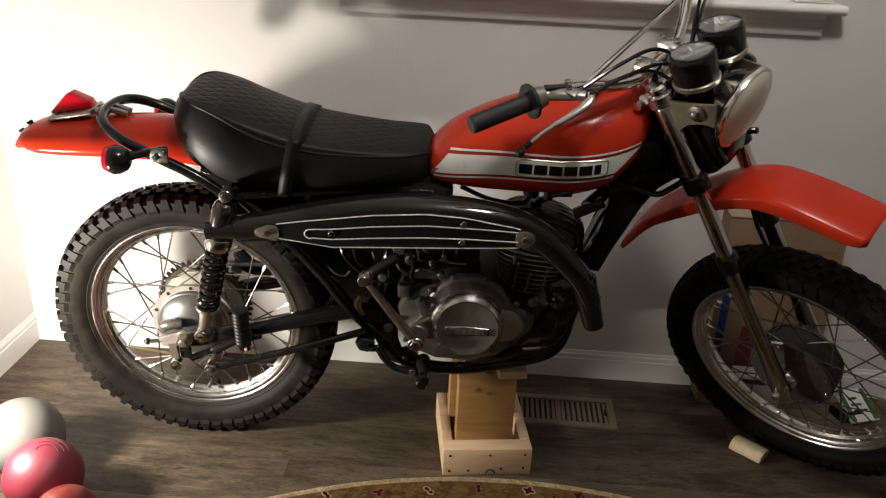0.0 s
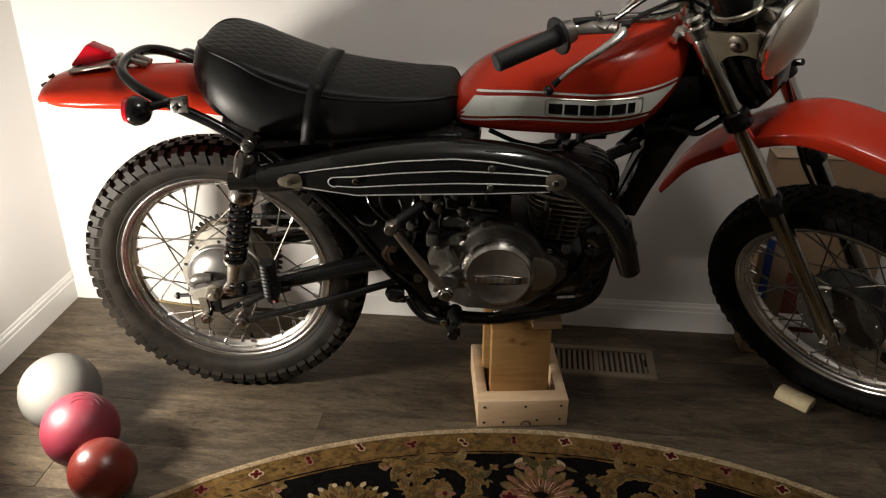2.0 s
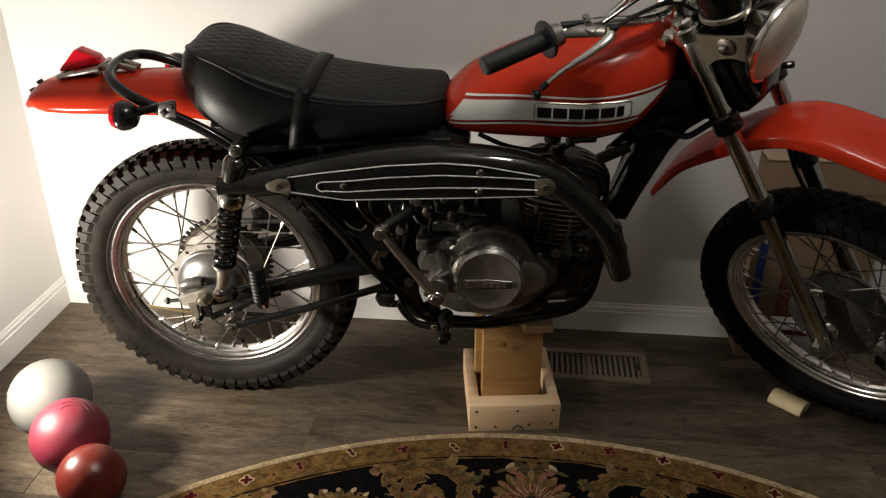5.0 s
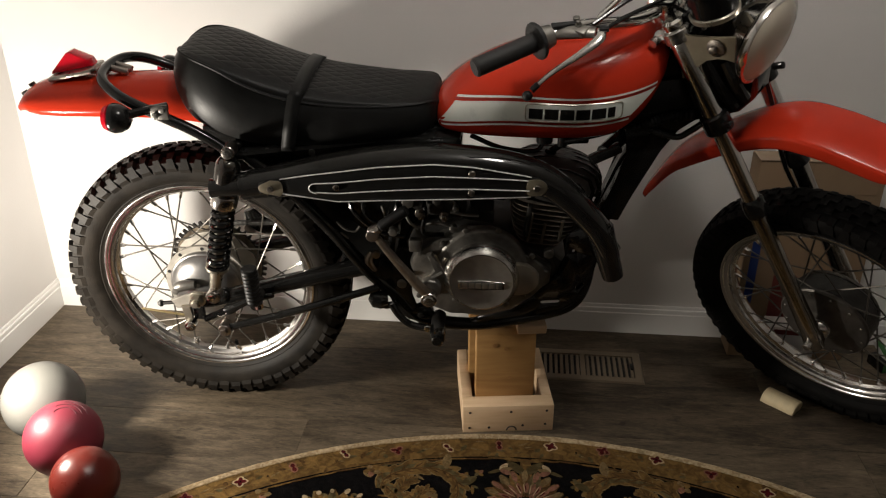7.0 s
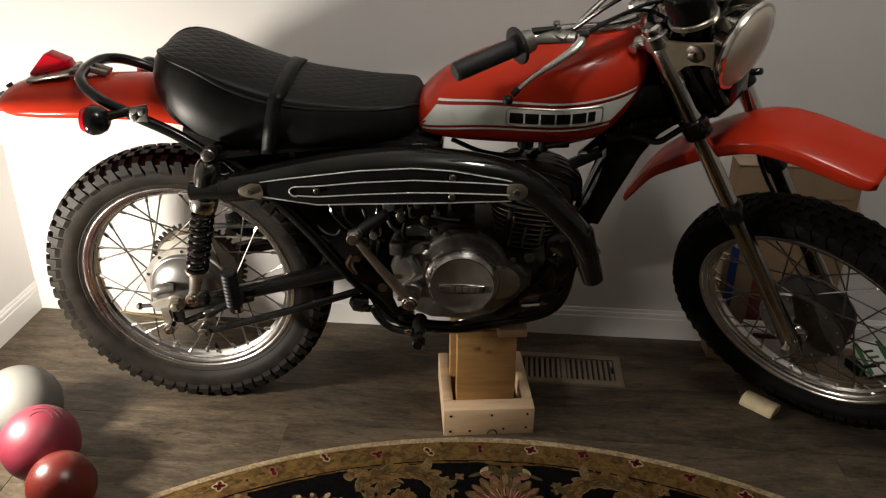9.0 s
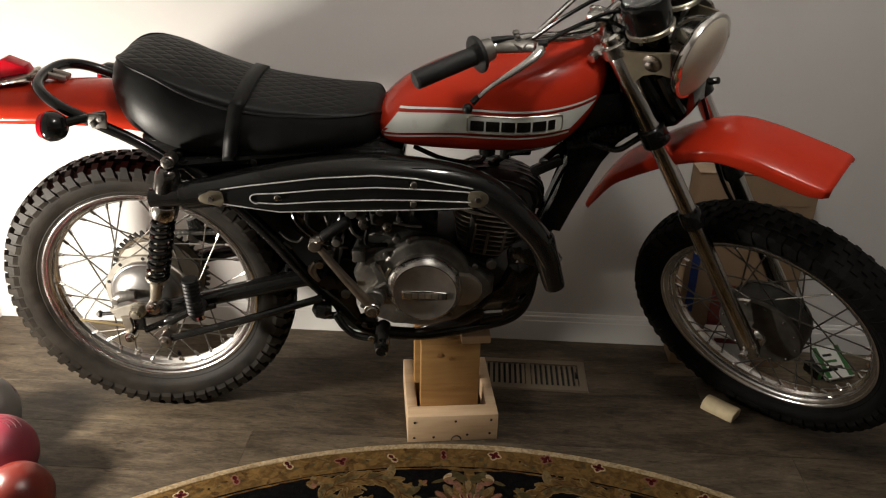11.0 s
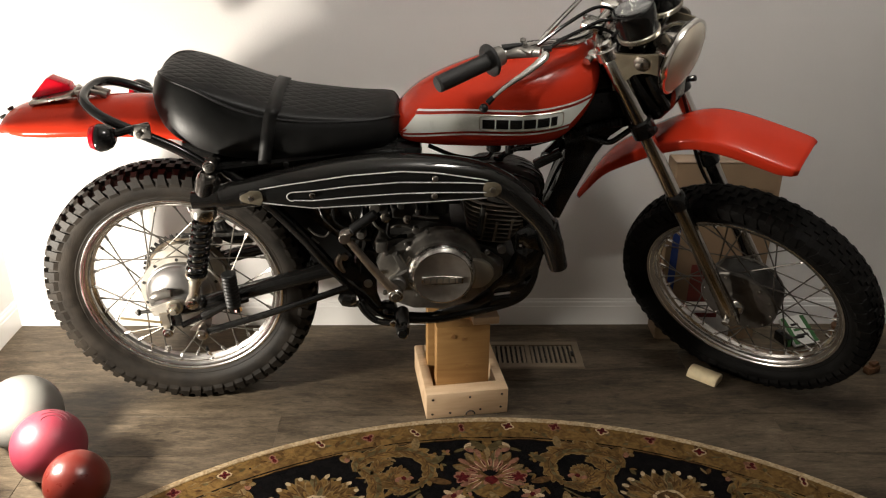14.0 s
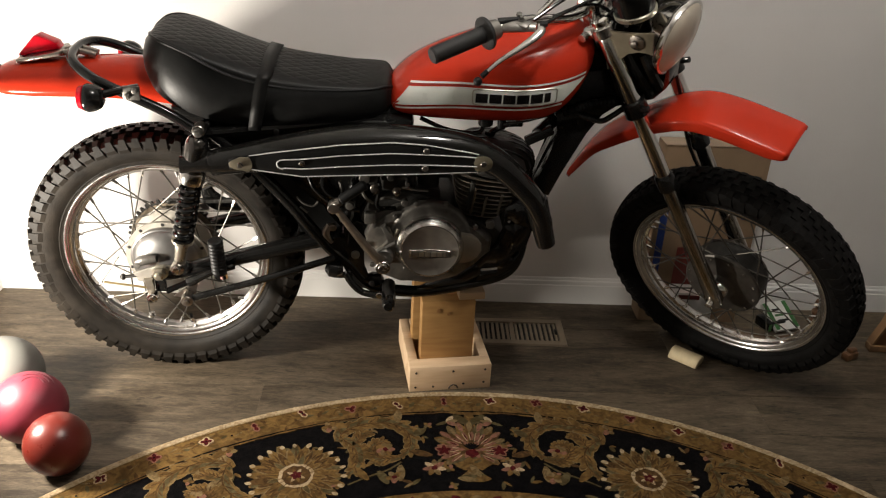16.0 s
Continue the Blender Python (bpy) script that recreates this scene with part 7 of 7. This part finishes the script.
# rider's foot pegs and brake pedal
for side in (1, -1):
    bm = bmesh.new()
    tube(bm, [(-0.262, -0.09 * side, 0.286), (-0.262, -0.120 * side, 0.288), (-0.258, -0.150 * side, 0.286)], (0.016, 0.015, 0.013), 12)
    box(bm, -0.276, -0.246, *sorted((-0.156 * side, -0.130 * side)), 0.262, 0.288, 0.005)
    tube(bm, [(-0.266, -0.132 * side, 0.276), (-0.264, -0.140 * side, 0.264), (-0.262, -0.147 * side, 0.255)], (0.014, 0.013, 0.010), 10)
    foot = part("foot_peg", bm, IRON, bike, "toothed steel foot peg")
    for k in range(4):
        bm = bmesh.new()
        x = -0.278 + 0.009 * k
        box(bm, x, x + 0.0045, *sorted((-0.159 * side, -0.132 * side)), 0.2875, 0.2940, 0.001)
        part("tooth", bm, WORN if k % 2 else IRON, foot)
    bm = bmesh.new()
    disc(bm, (-0.283, -0.134 * side, 0.288), (0, -side, 0), 0.0085, 0.010, 8)
    part("pivot_bolt", bm, CHROME, foot, "bright pivot bolt")
    bm = bmesh.new()
    disc(bm, (-0.258, -0.152 * side, 0.262), (0, -side, 0), 0.0070, 0.008, 8)
    part("pivot_bolt", bm, CHROME, foot, "bright pivot bolt")
bm = bmesh.new()
tube(bm, [(-0.362, -0.112, 0.330), (-0.345, -0.114, 0.300), (-0.318, -0.116, 0.278), (-0.262, -0.128, 0.276)], 0.0080, 10, 5)
tube(bm, [(-0.265, -0.122, 0.272), (-0.262, -0.165, 0.272)], (0.011, 0.011), 8)
part("brake_pedal", bm, BLACK, bike, "black rear brake pedal")

for x, y, z, r, name in ((-0.293, -0.118, 0.551, 0.0095, "bolt"), (-0.248, -0.118, 0.546, 0.007, "bolt")):
    bm = bmesh.new()
    disc(bm, (x, y, z), (0, -1, 0), r, 0.012, 6)
    disc(bm, (x, y + 0.002, z), (0, -1, 0), r * 1.35, 0.004, 14)
    part(name, bm, WORN, engine, "dull steel hexagon bolt")
# bracket, linkage and clips behind the kick starter
bm = bmesh.new()
prism(bm, [(-0.340, 0.462), (-0.357, 0.436), (-0.367, 0.410), (-0.373, 0.376), (-0.368, 0.338), (-0.351, 0.303), (-0.328, 0.280), (-0.306, 0.276), (-0.302, 0.292), (-0.314, 0.312), (-0.323, 0.338), (-0.324, 0.376), (-0.312, 0.410), (-0.305, 0.450)], -0.100, -0.086, 0.004)
hanger = part("footrest_bracket", bm, BLACK, bike, "black crescent frame gusset beside the engine")
bm = bmesh.new()
disc(bm, (-0.339, -0.100, 0.374), (0, -1, 0), 0.0100, 0.006, 14)
part("bolt", bm, CASING, hanger, "grey mounting bolt")
bm = bmesh.new()
tube(bm, [(-0.404, -0.118, 0.350), (-0.394, -0.122, 0.348), (-0.378, -0.124, 0.346), (-0.368, -0.122, 0.345)], (0.010, 0.0190, 0.0190, 0.012), 14)
tube(bm, [(-0.386, -0.114, 0.345), (-0.376, -0.112, 0.326), (-0.362, -0.108, 0.324), (-0.350, -0.104, 0.330)], (0.012, 0.009, 0.007, 0.006), 10, 3)
part("pedal_pivot", bm, BLACK, bike, "black brake pedal pivot")
bm = bmesh.new()
tube(bm, [(-0.396, -0.112, 0.456), (-0.404, -0.116, 0.440), (-0.398, -0.116, 0.424), (-0.392, -0.112, 0.412)], (0.0070, 0.0090, 0.0060, 0.0045), 10, 3)
disc(bm, (-0.388, -0.108, 0.452), (0, -1, 0), 0.0085, 0.012, 8)
part("brake_switch", bm, KICK, bike, "tarnished brake light switch")
for pts, r in (([(-0.466, -0.104, 0.520), (-0.450, -0.106, 0.505), (-0.430, -0.106, 0.500), (-0.420, -0.104, 0.510)], 0.0024), ([(-0.460, -0.104, 0.496), (-0.444, -0.105, 0.482)], 0.0022), ([(-0.372, -0.104, 0.560), (-0.366, -0.106, 0.530), (-0.372, -0.106, 0.500)], 0.0040)):
    bm = bmesh.new()
    tube(bm, pts, r, 8, 5)
    part("metal_link", bm, CASING, bike, "thin grey metal clip")
# added plate that hides the bright wall and keeps this gap dark
bm = bmesh.new()
prism(bm, [(-0.425, 0.520), (-0.350, 0.610), (-0.295, 0.560), (-0.300, 0.500), (-0.335, 0.430), (-0.370, 0.425), (-0.405, 0.470)], -0.075, -0.060, 0.004)
part("filler_plate", bm, BLACK, bike, "black filler plate blocking the view behind the kick starter")
for pts in ([(-0.236, -0.118, 0.556), (-0.210, -0.120, 0.552), (-0.180, -0.116, 0.548)], [(-0.330, -0.108, 0.560), (-0.318, -0.114, 0.530), (-0.300, -0.116, 0.515)],
            [(-0.290, -0.108, 0.520), (-0.262, -0.116, 0.530), (-0.235, -0.116, 0.522)]):
    bm = bmesh.new()
    tube(bm, pts, 0.0032, 8, 4)
    part("metal_link", bm, CASING, engine, "thin grey metal link")

# ---- exhaust ----
EX = [(0.004, -0.050, 0.535, 0.022), (0.045, -0.070, 0.515, 0.022), (0.076, -0.105, 0.480, 0.0195), (0.080, -0.136, 0.468, 0.0195), (0.072, -0.155, 0.500, 0.0205), (0.044, -0.158, 0.554, 0.0245), (-0.006, -0.156, 0.608, 0.0275),
      (-0.058, -0.152, 0.645, 0.0310), (-0.132, -0.146, 0.662, 0.0375), (-0.250, -0.142, 0.666, 0.0430), (-0.370, -0.142, 0.658, 0.0430), (-0.480, -0.148, 0.645, 0.0380), (-0.570, -0.152, 0.631, 0.0305), (-0.624, -0.154, 0.623, 0.0270), (-0.628, -0.154, 0.622, 0.0200)]
bm = bmesh.new()
tube(bm, [e[:3] for e in EX], [e[3] for e in EX], 24, 5)
pipe = part("exhaust", bm, PIPE, bike, "black upswept exhaust and silencer", None, 50)
bm = bmesh.new()
tube(bm, [(-0.622, -0.154, 0.6225), (-0.626, -0.154, 0.6220), (-0.640, -0.155, 0.6205), (-0.684, -0.156, 0.6165), (-0.692, -0.156, 0.6160), (-0.693, -0.156, 0.6160)], (0.018, 0.0195, 0.0190, 0.0190, 0.0190, 0.0165), 22)
part("outlet", bm, PIPE, pipe, "black silencer outlet pipe")
bm = bmesh.new()
tube(bm, [(-0.618, -0.154, 0.6232), (-0.619, -0.154, 0.6231), (-0.630, -0.154, 0.6218), (-0.631, -0.154, 0.6217)], (0.024, 0.0275, 0.0272, 0.022), 22)
part("outlet_clamp", bm, BLACK, pipe, "black band where the outlet joins")
bm = bmesh.new()
tube(bm, [(0.070, -0.098, 0.478), (0.078, -0.104, 0.468), (0.086, -0.112, 0.462)], (0.026, 0.028, 0.026), 18)
part("clamp", bm, PIPE, pipe, "pipe clamp")
bm = bmesh.new()
tube(bm, [(0.052, -0.154, 0.552), (0.053, -0.154, 0.549), (0.060, -0.152, 0.525), (0.073, -0.148, 0.485), (0.089, -0.142, 0.434), (0.0895, -0.142, 0.432)],
     (0.0235, 0.0252, 0.0248, 0.0235, 0.0215, 0.019), 12)
part("pipe_sleeve", bm, PIPE, pipe, "dark sleeve round the exhaust bend")
bm = bmesh.new()
SH = [(-0.588, 0.640), (-0.575, 0.654), (-0.498, 0.669), (-0.363, 0.690), (-0.262, 0.698), (-0.192, 0.694), (-0.091, 0.677), (-0.066, 0.669), (-0.058, 0.655), (-0.064, 0.641), (-0.078, 0.635),
      (-0.210, 0.627), (-0.366, 0.620), (-0.440, 0.616), (-0.535, 0.628), (-0.578, 0.634)]


def bulge(x):
    """How far out the heat shield stands at x."""
    return -(0.199 + 0.005 * max(0.0, 1 - ((x + 0.27) / 0.36) ** 2))


rows = []
for u in np.linspace(0, 1, 40):
    x = -0.586 + u * 0.527
    up = np.interp(x, [q[0] for q in SH[:9]], [q[1] for q in SH[:9]])
    lo = np.interp(x, [q[0] for q in SH[:8:-1]], [q[1] for q in SH[:8:-1]])
    lo = max(lo, 0.616)
    if u in (0.0, 1.0):
        mid = (up + lo) / 2
        up, lo = mid + 0.010, mid - 0.010
    rows.append([(x, bulge(x) + 0.005 * abs(v) ** 3, (up + lo) / 2 + (up - lo) / 2 * v) for v in np.linspace(-1, 1, 9)])
loft(bm, rows, False, False)
shield = skin(part("heat_shield", bm, PLATE, pipe, "black slatted heat shield", None, 60), 0.003)


def edge_line(f, x0, x1, r):
    """A bright rib on the shield at shares of its height."""
    pts = []
    for x in np.linspace(x0, x1, 36):
        up = np.interp(x, [q[0] for q in SH[:9]], [q[1] for q in SH[:9]])
        lo = max(0.616, np.interp(x, [q[0] for q in SH[:8:-1]], [q[1] for q in SH[:8:-1]]))
        w = float(np.interp(x, (-0.50, -0.30, -0.19, -0.085), f))
        pts.append((x, bulge(x) + 0.005 * abs(w * 2 - 1) ** 3 - 0.0036, lo + (up - lo) * w))
    b = bmesh.new()
    tube(b, pts, r, 8)
    return part("chrome_line", b, RIB, shield, "bright chrome rib")


edge_line((0.98, 0.98, 0.98, 0.98), -0.545, -0.085, 0.0012)
edge_line((0.02, 0.02, 0.02, 0.02), -0.545, -0.085, 0.0012)
edge_line((0.66, 0.68, 0.69, 0.82), -0.478, -0.088, 0.0012)
edge_line((0.31, 0.34, 0.35, 0.36), -0.478, -0.088, 0.0012)
bm = bmesh.new()
a = np.linspace(math.pi / 2, 1.5 * math.pi, 14)
tube(bm, [(-0.478 + 0.013 * math.cos(q), bulge(-0.48) - 0.0030, 0.6445 + 0.0098 * math.sin(q)) for q in a], 0.0012, 8)
part("chrome_line", bm, RIB, shield, "bright chrome rib end")
for x0, x1 in ((-0.586, -0.540), (-0.094, -0.056)):
    bm = bmesh.new()
    ring = []
    for q in np.linspace(0, 2 * math.pi, 20, endpoint=False):
        c, s = math.cos(q), math.sin(q)
        flat = (c > 0) if x0 < -0.3 else (c < 0)
        ring.append(((x0 + x1) / 2 + (x1 - x0) / 2 * (math.copysign(abs(c) ** 0.3, c) if flat else c), ((0.6415 if x0 < -0.3 else 0.6555)) + (0.0165 if flat or x0 > -0.3 else 0.012) * s))
    y = bulge((x0 + x1) / 2) - 0.001
    prism(bm, ring, y - 0.003, y, 0.0008)
    part("end_tab", bm, TAB, shield, "bright riveted end tab")
    bm = bmesh.new()
    disc(bm, ((x0 + x1) / 2, y - 0.003, 0.6415 if x0 < -0.3 else 0.6555), (0, -1, 0), 0.0062, 0.004, 14)
    part("screw", bm, WORN, shield, "screw head")
for x, z in ((-0.440, 0.6475), (-0.192, 0.681), (-0.193, 0.643)):
    bm = bmesh.new()
    disc(bm, (x, bulge(x) + 0.001, z), (0, -1, 0), 0.0062, 0.006, 14)
    part("screw", bm, WORN, shield, "screw head")
bm = bmesh.new()
box(bm, -0.2015, -0.1995, bulge(-0.200) - 0.0012, bulge(-0.200), 0.632, 0.690)
part("seam", bm, BLACK, shield, "vertical seam")

# ---- floor planks, laid along the back wall ----
PW, PL = 0.152, 1.22
rng = random.Random(11)
plank_mesh = {}


def plank_of(length):
    key = round(length, 3)
    if key not in plank_mesh:
        bm = bmesh.new()
        box(bm, 0.0003, key - 0.0003, 0.0003, PW - 0.0003, -0.006, 0.0)
        top = [e for e in bm.edges if all(v.co.z > -0.001 for v in e.verts)]
        bmesh.ops.bevel(bm, geom=top, offset=0.0006, segments=1, affect="EDGES")
        bmesh.ops.recalc_face_normals(bm, faces=bm.faces)
        me = bpy.data.meshes.new("plank")
        bm.to_mesh(me)
        bm.free()
        plank_mesh[key] = me
    return plank_mesh[key]


row, y = 0, 0.0
while y > FRONT:
    start = LEFT - ((row * 0.437) % 1.0) * PL
    x = start
    while x < RIGHT:
        x0, x1 = max(x, LEFT), min(x + PL, RIGHT)
        if x1 - x0 > 0.02:
            part_of("plank", plank_of(x1 - x0), PLANK, floor, "", pose(x0, max(y - PW, FRONT - 0.05), 0), 0)
        x += PL
    y -= PW
    row += 1
